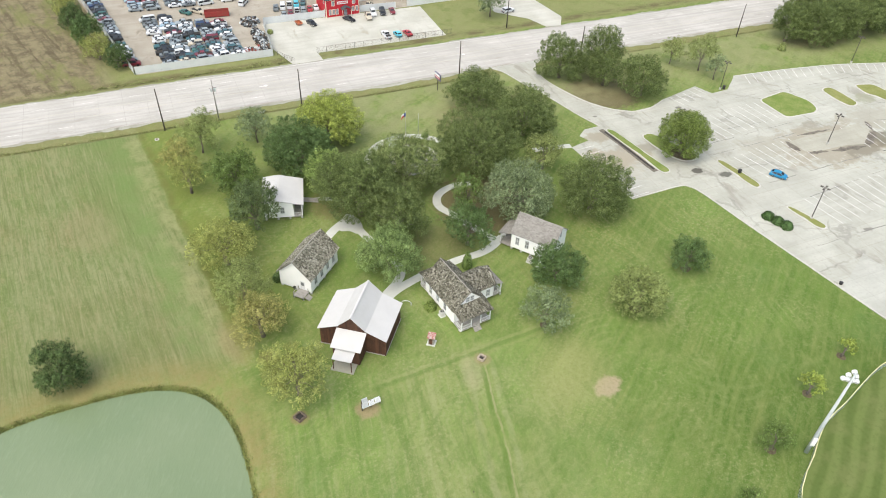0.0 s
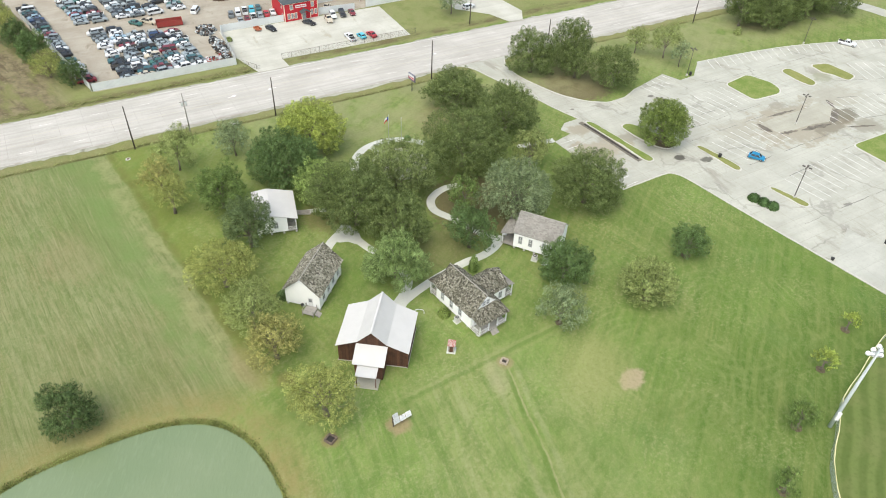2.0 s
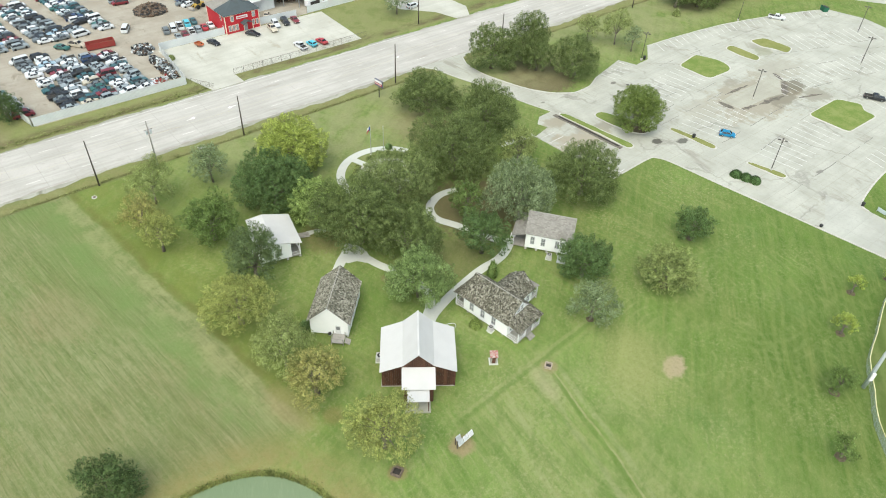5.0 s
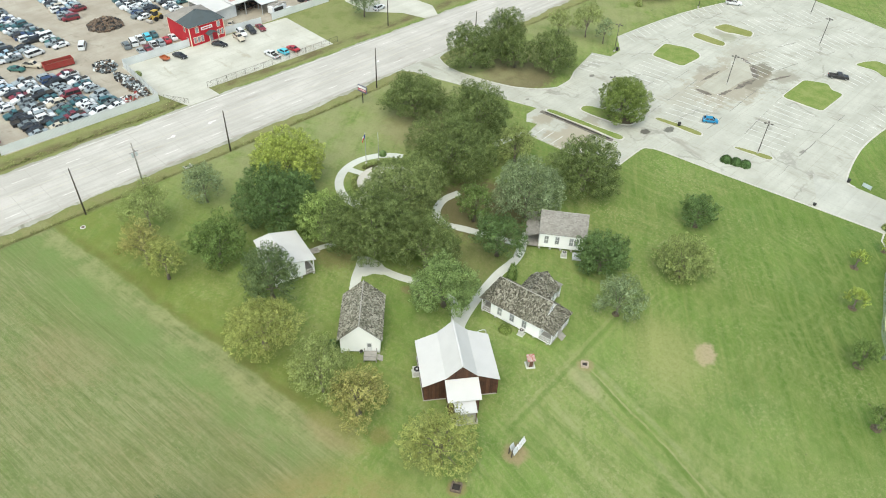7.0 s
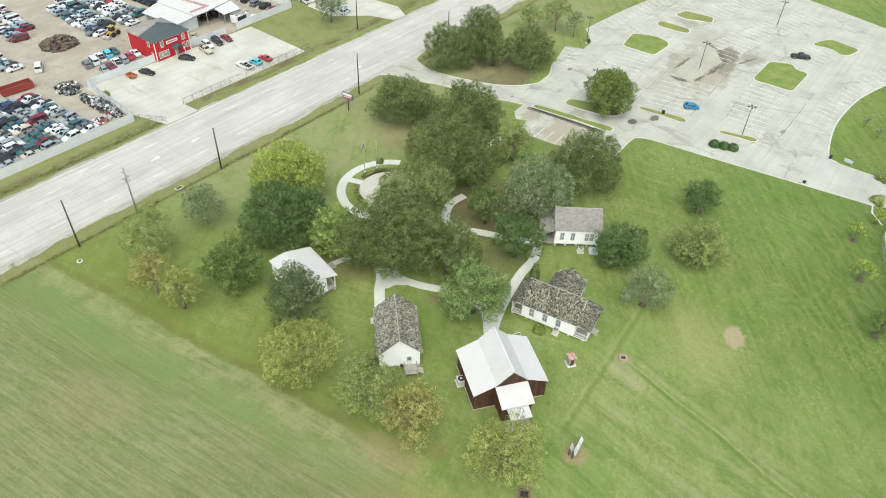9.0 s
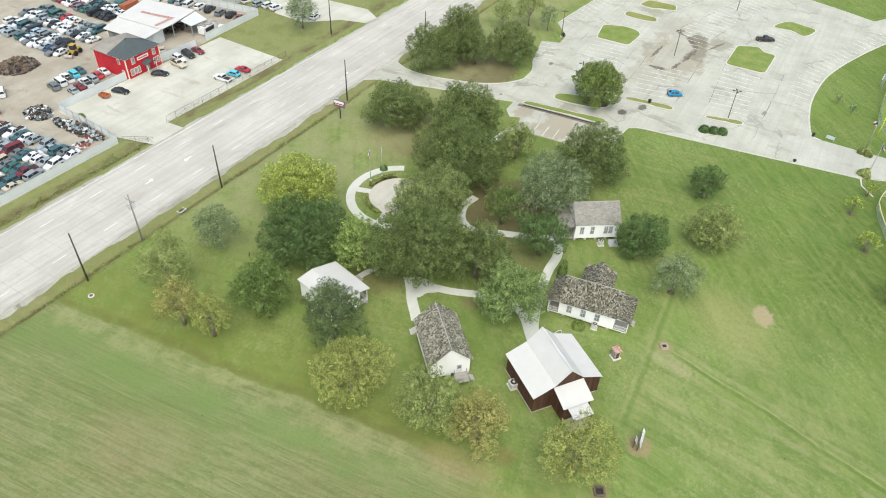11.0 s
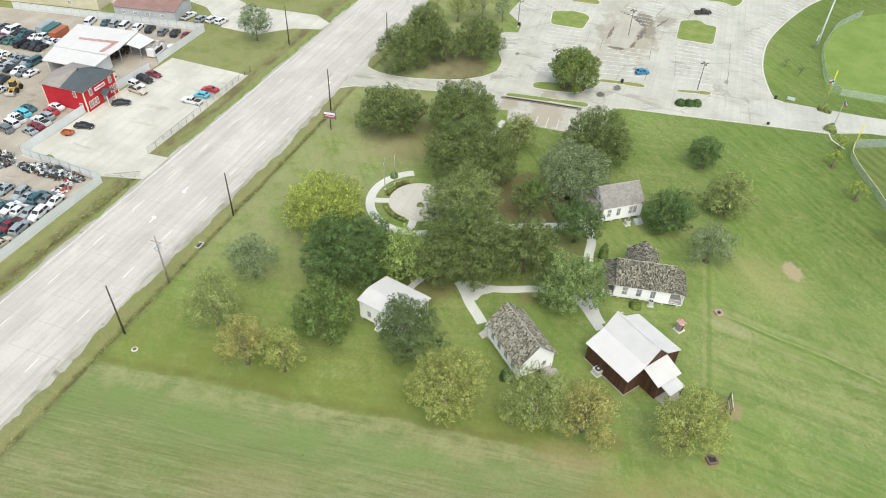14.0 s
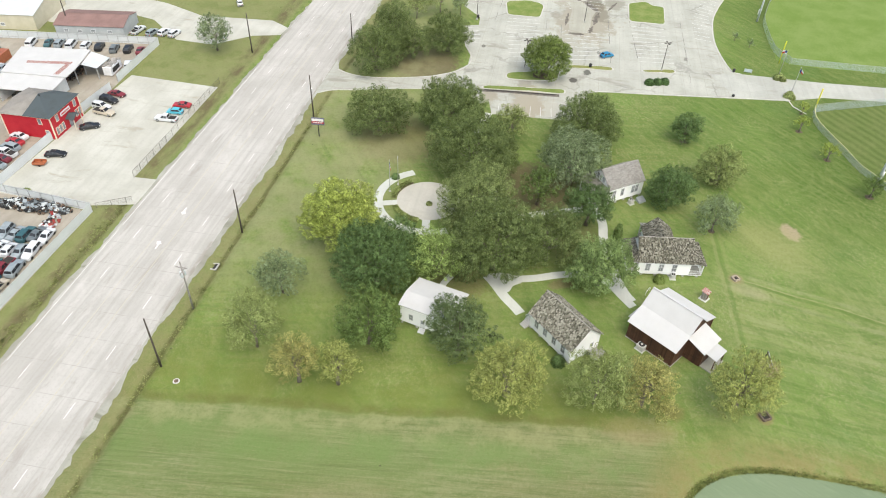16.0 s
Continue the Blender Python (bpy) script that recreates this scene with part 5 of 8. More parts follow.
def barn():
    h = thing("barn", pose(21.9, 88.5, 0, 0, 0, 53.1), "red-brown board barn with a white metal roof", "barn")
    hw, hl, knee, kz, ez, rz = 6.05, 4.65, 2.6, 5.55, 3.95, 8.15
    def top(y):
        y = abs(y)
        return (rz - (rz - kz) * y / knee if y < knee else kz - (kz - ez) * (y - knee) / (6.43 - knee)) - 0.12
    for s, nm in ((-1, 0), (1, 1)):
        g = Geo()
        boards(g, (s * hl, hw * s * -1), (s * hl, hw * s), 0.1, lambda q: top(q - hw), 0.3, 3 + nm)
        tagged(part("end_wall", g, M["barn_board"], h, "weathered red-brown upright boards"), kind="stuff")
        g = Geo()
        boards(g, (hl * s, hw * s), (-hl * s, hw * s), 0.1, lambda q: top(hw), 0.3, 6 + nm)
        tagged(part("side_wall", g, M["barn_board"], h, "weathered red-brown upright boards"), kind="stuff")
    part("footing", Geo().box(-hl - 0.15, -hw - 0.15, -0.1, hl + 0.15, hw + 0.15, 0.14), M["wood_grey"], h, "low concrete footing")
    for s in (-1, 1):
        x0, x1 = -5.0, 5.0
        for (ya, za), (yb, zb) in (((6.43, ez), (knee, kz)), ((knee, kz), (0, rz))):
            e0, e1, r0, r1 = (x0, s * ya, za), (x1, s * ya, za), (x0, s * yb, zb), (x1, s * yb, zb)
            p = [e0, e1, r1, r0] if s < 0 else [e1, e0, r0, r1]
            plane = part("roof", Geo().sheet(p, 0.09), M["metal_roof"], h, "white ribbed metal roof")
            g = Geo()
            ribs(g, e0, e1, r0, r1, 0.5)
            part("standing_seams", g, M["metal_roof"], plane)
    part("ridge_cap", Geo().box(-5, -0.16, rz - 0.02, 5, 0.16, rz + 0.07), M["metal_roof"], h, "white ridge cap")
    # front shed and its small porch
    g = Geo()
    boards(g, (-8.0, 2.4), (-8.0, -2.4), 0.1, lambda q: 3.5, 0.3, 11)
    boards(g, (-8.0, -2.4), (-4.7, -2.4), 0.1, lambda q: 3.5 + 0.35 * q, 0.3, 12)
    boards(g, (-4.7, 2.4), (-8.0, 2.4), 0.1, lambda q: 4.65 - 0.35 * q, 0.3, 13)
    tagged(part("shed_wall", g, M["barn_board"], h, "weathered red-brown upright boards"), kind="stuff")
    p = [(-8.35, -2.75, 3.62), (-4.75, -2.75, 4.9), (-4.75, 2.75, 4.9), (-8.35, 2.75, 3.62)]
    plane = part("shed_roof", Geo().sheet(p, 0.09), M["metal_roof"], h, "white ribbed metal roof")
    g = Geo()
    ribs(g, p[0], p[3], p[1], p[2], 0.5)
    part("standing_seams", g, M["metal_roof"], plane)
    p = [(-10.25, -1.75, 2.95), (-8.1, -1.75, 3.3), (-8.1, 1.85, 3.3), (-10.25, 1.85, 2.95)]
    part("porch_roof", Geo().sheet(p, 0.08), M["metal_roof"], h, "white metal porch roof")
    part("slab", Geo().box(-10.3, -2.0, -0.05, -7.9, 2.15, 0.22), M["old_slab"], h, "pale concrete slab")
    for y in (-1.6, 1.7):
        post(h, -10.0, y, 0.2, 2.95, 0.07, "barn_board")
    # sliding door at the back, small lattice at one side
    part("sliding_door", Geo().box(4.72, -1.6, 0.15, 4.82, 1.6, 3.2), M["wood_grey"], h, "grey plank sliding door")
    part("corner_board", Geo().box(-4.8, -6.2, 0.1, -4.6, -6.0, 3.9), M["barn_board"], h)
    part("ramp", Geo().sheet([(4.8, -1.7, 0.3), (7.3, -1.7, 0.05), (7.3, 1.7, 0.05), (4.8, 1.7, 0.3)], 0.1), M["walk"], h, "short concrete ramp")
    return h


def long_house():
    h = thing("schoolhouse", pose(17.15, 107.1, 0, 0, 0, 45), "white clapboard schoolhouse with a mossy shake roof", "house")
    L, W, e, r = 10.5, 6.9, 4.1, 7.35
    piers(h, L, W, 0.6, 5, 3)
    part("floor_frame", Geo().box(-L / 2, -W / 2, 0.5, L / 2, W / 2, 0.75), M["white_wall"], h, "white sill boards")
    part("wall", gable_walls(L, W, 0.7, e, r), M["white_wall"], h, "white clapboard walls")
    gable_roof(h, L, W, e, r, 0.42, 0.35, M["shake_pale"], "silver-grey weathered shake roof", (0.30, 0.24), 21)
    for x in (-3.4, -1.1, 1.2, 3.5):
        window(h, x, W / 2, 1.5, "+y", 0.9, 1.9)
        window(h, x, -W / 2, 1.5, "-y", 0.9, 1.9)
    door(h, -L / 2, -1.6, 0.75, "-x")
    door(h, L / 2, 0, 0.75, "+x")
    # rear deck
    deck = part("rear_deck", Geo().box(-L / 2 - 2.1, -2.85, 0.5, -L / 2 - 0.02, -0.7, 0.66), M["wood_grey"], h, "small grey plank deck")
    for i in range(9):
        part("plank", Geo().box(-L / 2 - 2.2, -2.9 + i * 0.25, 0.66, -L / 2 - 0.02, -2.67 + i * 0.25, 0.74), M["wood_grey"], deck)
    for x, y in ((-7.3, -2.85), (-7.3, -0.75), (-5.5, -2.85), (-5.5, -0.75)):
        part("deck_post", Geo().box(x - 0.06, y - 0.06, 0, x + 0.06, y + 0.06, 1.6), M["wood_grey"], deck, "grey wooden post")
    g = Geo().tube([(-7.3, -2.85, 1.55), (-7.3, -0.75, 1.55)], [0.05, 0.05], 4).tube([(-7.3, -0.75, 1.55), (-5.4, -0.75, 1.55)], [0.05, 0.05], 4)
    part("deck_rail", g, M["wood_grey"], deck, "grey wooden rail")
    steps(h, -6.4, -3.0, "-y", 0.7, 1.2, 3, "wood_grey")
    # front landing and ramp beside the path
    part("landing", Geo().box(L / 2, -0.2, 0.55, L / 2 + 1.6, 3.2, 0.72), M["kerb"], h, "grey painted entry landing")
    for i in range(4):
        part("step", Geo().box(L / 2 + 0.1, 3.2 + 0.3 * i, 0, L / 2 + 1.5, 3.52 + 0.3 * i, 0.58 - 0.14 * i), M["kerb"], h, "pale concrete step")
    rail(h, (L / 2 + 1.55, -0.2), (L / 2 + 1.55, 3.2), 0.7)
    return h


def farm_house():
    h = thing("farmhouse", pose(40.75, 89.1, 0, 0, 0, -81.6), "white farmhouse with porches and a mossy shake roof", "house")
    L, W, e, r = 10.3, 6.6, 4.0, 7.2
    piers(h, L + 4, W, 0.5, 6, 3)
    part("floor_frame", Geo().box(-L / 2 - 2.0, -W / 2, 0.45, L / 2 + 2.5, W / 2, 0.65), M["white_wall"], h, "white sill boards")
    part("wall", gable_walls(L, W, 0.62, e, r), M["white_wall"], h, "white clapboard walls")
    gable_roof(h, L, W, e, r, 0.4, 0.3, M["shake"], "grey weathered shake roof", (0.27, 0.20), 31)
    for x in (-3.2, -0.6, 2.0):
        window(h, x, -W / 2, 1.35, "-y", 0.85, 1.7)
    window(h, 4.2, W / 2, 1.35, "+y", 0.85, 1.6)
    for y in (-0.45, 0.5):
        window(h, L / 2, y, 4.7, "+x", 0.7, 1.1)
    # porches at both ends: hipped lean-to roofs on square posts
    for s, d, seed in ((1, 2.6, 41), (-1, 2.1, 45)):
        x0, x1 = s * L / 2, s * (L / 2 + d)
        y = W / 2
        hi, lo = 4.55, 3.3
        a, b, c, q = (x0, -y - 0.2, lo + 0.45), (x1 + s * 0.3, -y - 0.3, lo), (x1 + s * 0.3, y + 0.3, lo), (x0, y + 0.2, lo + 0.45)
        m0, m1 = (x0, -y + 1.2, hi), (x0, y - 1.2, hi)
        for poly in ([b, c, m1, m0], [a, b, m0], [c, q, m1]):
            n = (Vector(poly[1]) - Vector(poly[0])).cross(Vector(poly[2]) - Vector(poly[1]))
            plane = part("porch_roof", Geo().sheet(poly if n.z > 0 else poly[::-1], 0.1), M["shingle"], h, "shake porch roof")
            g = Geo()
            if len(poly) == 4:
                shakes(g, b, c, m0, m1, seed, 0.27, 0.20)
            elif poly[0] == a:
                shakes(g, a, b, m0, m0, seed + 1, 0.27, 0.20)
            else:
                shakes(g, c, q, m1, m1, seed + 2, 0.27, 0.20)
            tagged(part("shake_cover", g, M["shake"], plane, "grey-brown split shakes"), kind="stuff")
        part("porch_floor", Geo().box(*sorted((x0, x1))[:1], -y, 0.62, sorted((x0, x1))[1], y, 0.7), M["wood_grey"], h, "grey painted porch boards")
        for i in range(4):
            post(h, x1 - s * 0.15, -y + 0.15 + i * (W - 0.3) / 3, 0.7, 3.2)
        part("porch_ceiling", Geo().box(min(x0, x1), -y, 3.12, max(x0, x1), y, 3.2), M["trim"], h)
        rail(h, (x1 - s * 0.15, -y + 0.2), (x1 - s * 0.15, -0.9), 0.7)
        rail(h, (x1 - s * 0.15, 0.9), (x1 - s * 0.15, y - 0.2), 0.7)
        rail(h, (x0 + s * 0.1, -y + 0.12), (x1 - s * 0.2, -y + 0.12), 0.7)
        steps(h, x1, 0, "+x" if s > 0 else "-x", 0.7, 1.5, 3, "wood_grey")
        door(h, x0, 0, 0.7, "+x" if s > 0 else "-x")
        for q in (-2, 2):
            window(h, x0, q, 1.35, "+x" if s > 0 else "-x", 0.8, 1.5)
    # wing on the east side
    wx, wl, ww, wr = 0.1, 4.0, 5.4, 6.2
    y0, y1 = W / 2, W / 2 + wl
    g = Geo().box(wx - ww / 2, y0, 0.62, wx - ww / 2 + 0.18, y1, 3.9).box(wx + ww / 2 - 0.18, y0, 0.62, wx + ww / 2, y1, 3.9)
    p = [(wx - ww / 2, 0.62), (wx + ww / 2, 0.62), (wx + ww / 2, 3.9), (wx, wr), (wx - ww / 2, 3.9)]
    v = [(a, y1 - 0.18, z) for a, z in p] + [(a, y1, z) for a, z in p]
    g.add(v, [(0, 1, 2, 3, 4), (9, 8, 7, 6, 5)] + [(i, (i + 1) % 5, 5 + (i + 1) % 5, 5 + i) for i in range(5)])
    part("wing_wall", g, M["white_wall"], h, "white clapboard walls of the wing")
    for s in (-1, 1):
        e0, e1 = (wx + s * (ww / 2 + 0.35), y0 - 0.9, 3.6), (wx + s * (ww / 2 + 0.35), y1 + 0.3, 3.6)
        r0, r1 = (wx, 0.8, wr), (wx, y1 + 0.3, wr)
        p = [e0, e1, r1, r0]
        n = (Vector(p[1]) - Vector(p[0])).cross(Vector(p[2]) - Vector(p[1]))
        plane = part("wing_roof", Geo().sheet(p if n.z > 0 else p[::-1], 0.1), M["shingle"], h, "grey weathered shake roof")
        g = Geo()
        shakes(g, e0, e1, r0, r1, 51 + s, 0.27, 0.20)
        tagged(part("shake_cover", g, M["shake"], plane, "grey-brown split shakes"), kind="stuff")
    window(h, wx + ww / 2, y0 + 2.6, 1.3, "+x", 0.8, 1.5)
    window(h, wx, y1, 4.2, "+y", 0.7, 0.9)
    p = [(wx - ww / 2 - 0.2, y1, 3.75), (wx + ww / 2 + 0.2, y1, 3.75), (wx + ww / 2 + 0.2, y1 + 2.0, 3.1), (wx - ww / 2 - 0.2, y1 + 2.0, 3.1)]
    plane = part("porch_roof", Geo().sheet(p[::-1], 0.1), M["shingle"], h, "shake porch roof")
    g = Geo()
    shakes(g, p[3], p[2], p[0], p[1], 61, 0.27, 0.20)
    tagged(part("shake_cover", g, M["shake"], plane, "grey-brown split shakes"), kind="stuff")
    part("porch_floor", Geo().box(wx - ww / 2, y1, 0.5, wx + ww / 2, y1 + 1.8, 0.68), M["wood_grey"], h, "grey painted porch boards")
    for a in (-ww / 2 + 0.1, 0, ww / 2 - 0.1):
        post(h, wx + a, y1 + 1.7, 0.0, 3.1)
    rail(h, (wx - ww / 2 + 0.1, y1 + 1.7), (wx + ww / 2 - 0.1, y1 + 1.7), 0.68)
    rail(h, (wx + ww / 2 - 0.1, y1 + 0.1), (wx + ww / 2 - 0.1, y1 + 1.7), 0.68)
    return h


def grey_roof_house():
    h = thing("cottage", pose(64.0, 97.85, 0, 0, 0, -54.0), "white cottage with a grey shingle roof and porch", "house")
    L, W, e, r = 9.3, 7.2, 4.45, 7.35
    piers(h, L, W, 0.6, 5, 3)
    part("wall", gable_walls(L, W, 0.6, e, r), M["white_wall"], h, "white clapboard walls")
    gable_roof(h, L, W, e, r, 0.3, 0.25, M["shingle"], "grey shingle roof", (0.24, 0.42, 0.012), 71)
    for x in (-3.2, -1.0, 1.9, 2.9):
        window(h, x, -W / 2, 1.7, "-y", 0.75, 1.8)
    for y in (-1.0, 1.0):
        window(h, -L / 2, y, 4.6, "-x", 0.7, 1.3)
    window(h, L / 2, 0, 4.7, "+x", 0.8, 1.4)
    x0, x1 = -L / 2, -L / 2 - 2.6
    p = [(x1 - 0.3, -W / 2 - 0.3, 3.2), (x0, -W / 2 - 0.3, 4.25), (x0, W / 2 + 0.3, 4.25), (x1 - 0.3, W / 2 + 0.3, 3.2)]
    plane = part("porch_roof", Geo().sheet(p, 0.1), M["shingle"], h, "grey shingle porch roof")
    g = Geo()
    shakes(g, p[0], p[3], p[1], p[2], 75, 0.24, 0.42, 0.012)
    tagged(part("shingle_cover", g, M["shingle"], plane, "grey shingles"), kind="stuff")
    part("porch_floor", Geo().box(x1, -W / 2, 0.5, x0, W / 2, 0.68), M["wood_grey"], h, "grey porch boards")
    for i in range(4):
        post(h, x1 + 0.15, -W / 2 + 0.15 + i * (W - 0.3) / 3, 0, 3.2)
    door(h, x0, 0, 0.68, "-x")
    for y in (-2.2, 2.2):
        window(h, x0, y, 1.4, "-x", 0.8, 1.6)
    steps(h, x1, 0, "-x", 0.68, 1.5, 3)
    return h


def white_roof_house():
    h = thing("cabin", pose(17.65, 130.75, 0, 0, 0, 75.9), "white saltbox cabin with a low white metal roof", "house")
    L, W = 9.5, 8.2
    x, y, t = L / 2, W / 2, 0.18
    we, rz, ry0, ee = 4.8, 5.2, 1.0, 3.85
    piers(h, L, W, 0.6, 4, 4)
    def top(q):
        return rz - (rz - we) * (q - ry0) / (y - ry0) if q > ry0 else rz - (rz - ee) * (ry0 - q) / (y + ry0)
    g = Geo().box(-x, y - t, 0.6, x, y, we - 0.1).box(-x + 0.02, -y + 1.9, 0.6, x, -y + 1.9 + t, top(-y + 2) - 0.1)
    for a in (-x, x - t):
        y0 = -y + 2.08
        p = [(y0, 0.6), (y - t, 0.6), (y - t, we - 0.12), (ry0, rz - 0.12), (y0, top(y0) - 0.12)]
        g.add([(a, q, z) for q, z in p] + [(a + t, q, z) for q, z in p], [(4, 3, 2, 1, 0), (5, 6, 7, 8, 9)] + [(i, (i + 1) % 5, 5 + (i + 1) % 5, 5 + i) for i in range(5)])
    part("wall", g, M["white_wall"], h, "white clapboard walls")
    for ya, za, s in ((y + 0.3, top(y + 0.3), 1), (-y - 0.35, top(-y - 0.35), -1)):
        e0, e1, r0, r1 = (-x - 0.3, ya, za), (x + 0.3, ya, za), (-x - 0.3, ry0, rz), (x + 0.3, ry0, rz)
        p = [e0, e1, r1, r0] if s < 0 else [e1, e0, r0, r1]
        plane = part("roof", Geo().sheet(p, 0.1), M["metal_roof"], h, "low white metal roof")
        g = Geo()
        ribs(g, e0, e1, r0, r1, 0.5)
        part("standing_seams", g, M["metal_roof"], plane)
    part("porch_floor", Geo().box(-x, -y, 0.5, x, -y + 1.95, 0.66), M["wood_grey"], h, "grey porch boards")
    for i in range(4):
        post(h, -x + 0.15 + i * (L - 0.3) / 3, -y + 0.15, 0, top(-y) - 0.1)
    rail(h, (-x + 0.15, -y + 0.1), (-x + 2.9, -y + 0.1), 0.66)
    rail(h, (-x + 0.1, -y + 0.15), (-x + 0.1, -y + 1.9), 0.66)
    window(h, -x, 0.2, 1.7, "-x", 0.8, 1.5)
    window(h, 2.6, y, 1.6, "+y", 0.7, 1.3)
    door(h, 0.3, y, 0.66, "+y", 0.9, 1.9)
    window(h, -2.2, y, 1.6, "+y", 0.7, 1.3)
    steps(h, 0.3, y, "+y", 0.66, 1.2, 3)
    part("side_ramp", Geo().sheet([(0.6, -y, 0.62), (0.6, -y - 3.4, 0.06), (2.2, -y - 3.4, 0.06), (2.2, -y, 0.62)], 0.1), M["wood_grey"], h, "grey plank ramp")
    return h


barn()
long_house()
farm_house()
grey_roof_house()
white_roof_house()

# ---- salvage yard buildings and fences ----
def sheet_fence(a, b, h=2.4, gate=False, label="tall pale sheet-metal fence"):
    """A run of overlapping sheet panels between two ground points."""
    a, b = Vector(a), Vector(b)
    d = b - a
    L = d.length
    f = thing("fence", Matrix.Translation((a.x, a.y, 0)) @ Matrix.Rotation(math.atan2(d.y, d.x), 4, "Z"), label, "fence", "salvage yard fences")
    n = max(1, round(L / 3.0))
    me = Geo()
    w = L / n
    for i in range(21):
        d = 0.03 * (i % 2)
        me.v += [(w * i / 20, d, 0.05), (w * i / 20, d, h), (w * i / 20, d + 0.012, h), (w * i / 20, d + 0.012, 0.05)]
    me.f = [(4 * i + k, 4 * i + 4 + k, 4 * i + 4 + (k + 1) % 4, 4 * i + (k + 1) % 4) for i in range(20) for k in range(4)] + [(3, 2, 1, 0), (80, 81, 82, 83)]
    me = me.mesh("panel", M["fence_metal"])
    pm = Geo().box(-0.06, 0.02, 0, 0.06, 0.14, h + 0.05).mesh("fence_post", M["metal"])
    rm = Geo().box(0, 0.02, 0.5, L, 0.07, 0.6).box(0, 0.02, h - 0.3, L, 0.07, h - 0.2)
    for i in range(n):
        o = part("panel", me, None, f)
        o.location.x = w * i
        o = part("fence_post", pm, None, f, "steel post")
        o.location.x = w * i
    part("fence_rail", rm, M["metal"], f, "steel rails")
    return f


sheet_fence((-7.5, 208.0), (32.2, 207.0))
sheet_fence((32.3, 207.2), (34.4, 231.2))
sheet_fence((34.6, 231.4), (55.4, 231.0))
sheet_fence((67.9, 231.4), (80.6, 230.3))
sheet_fence((85.0, 230.8), (108.5, 231.0))
sheet_fence((108.6, 231.2), (99.4, 296.0))
sheet_fence((-7.8, 208.2), (-20.0, 270.0))


def chain_fence(pts, h, label, mat="metal", step=3.0, top=None, group="mesh fences"):
    """Posts, rails and a thin wire mesh."""
    e = thing("wire_fence", Matrix.Identity(4), label, "fence", group)
    line = [Vector(p) for p in pts]
    pm = Geo().tube([(0, 0, 0), (0, 0, h)], [0.045, 0.045], 6).mesh("fence_post", M[mat])
    run = Geo()
    wire = Geo()
    thick = 0.055 if mat == "metal" else 0.014
    left = 0.0
    for a, b in zip(line, line[1:]):
        L = (b - a).length
        d = (b - a) / L
        while left < L:
            o = part("fence_post", pm, None, e, "thin steel post")
            p = a + d * left
            o.location = (p.x, p.y, 0)
            left += step
        left -= L
        k = max(1, int(L / 0.24))
        for i in range(k):
            p, q = a + d * (L * i / k), a + d * (L * (i + 1) / k)
            for u, v in ((p, q), (q, p)):
                z = 0.05
                while z < h - 0.2:
                    z2 = min(h, z + 0.24)
                    wire.add([(u.x, u.y, z), (u.x, u.y, z + thick), (v.x, v.y, z2 + thick), (v.x, v.y, z2)], [(0, 1, 2, 3)])
                    z += 0.24
    run.tube([(*p, h) for p in line], [0.035 if not top else 0.08] * len(line), 5)
    part("top_rail", run, M[top or mat], e, "yellow capped top rail" if top else "steel top rail")
    tagged(part("wire_mesh", wire, M["mesh_grey"] if mat == "metal" else M[mat], e, "woven wire mesh"), kind="stuff")
    return e


chain_fence([(45.4, 204.8), (60, 204.5), (90.6, 204.2)], 1.8, "rusty chain-link fence in front of the forecourt", "bronze")
chain_fence([(33.5, 206.9), (37.3, 200.6)], 1.4, "short wire fence by the culvert", "bronze")
chain_fence(smooth_line([(112.4, 44.6), (106.7, 45.6), (100.1, 44.2), (92, 41.6), (85, 39.6), (78.5, 35.6), (72.8, 32.2), (66, 25), (62, 16)], 2), 1.9, "curved ball-field fence with a yellow top", "metal", 3.0, "yellow_cap" if "yellow_cap" in M else "cream")
chain_fence([(112.4, 44.6), (121, 24), (126, 12)], 2.4, "straight mesh fence along the ball field")
chain_fence(smooth_line([(205, 34), (192.6, 42.2), (182, 45.6), (171, 48.6), (160, 49.2), (148, 48.9), (141.2, 45.6)], 2), 2.2, "curved mesh fence round the ball field")
chain_fence([(141.0, 45.6), (141.4, 18), (141.6, 0)], 2.0, "straight mesh fence along the ball field")


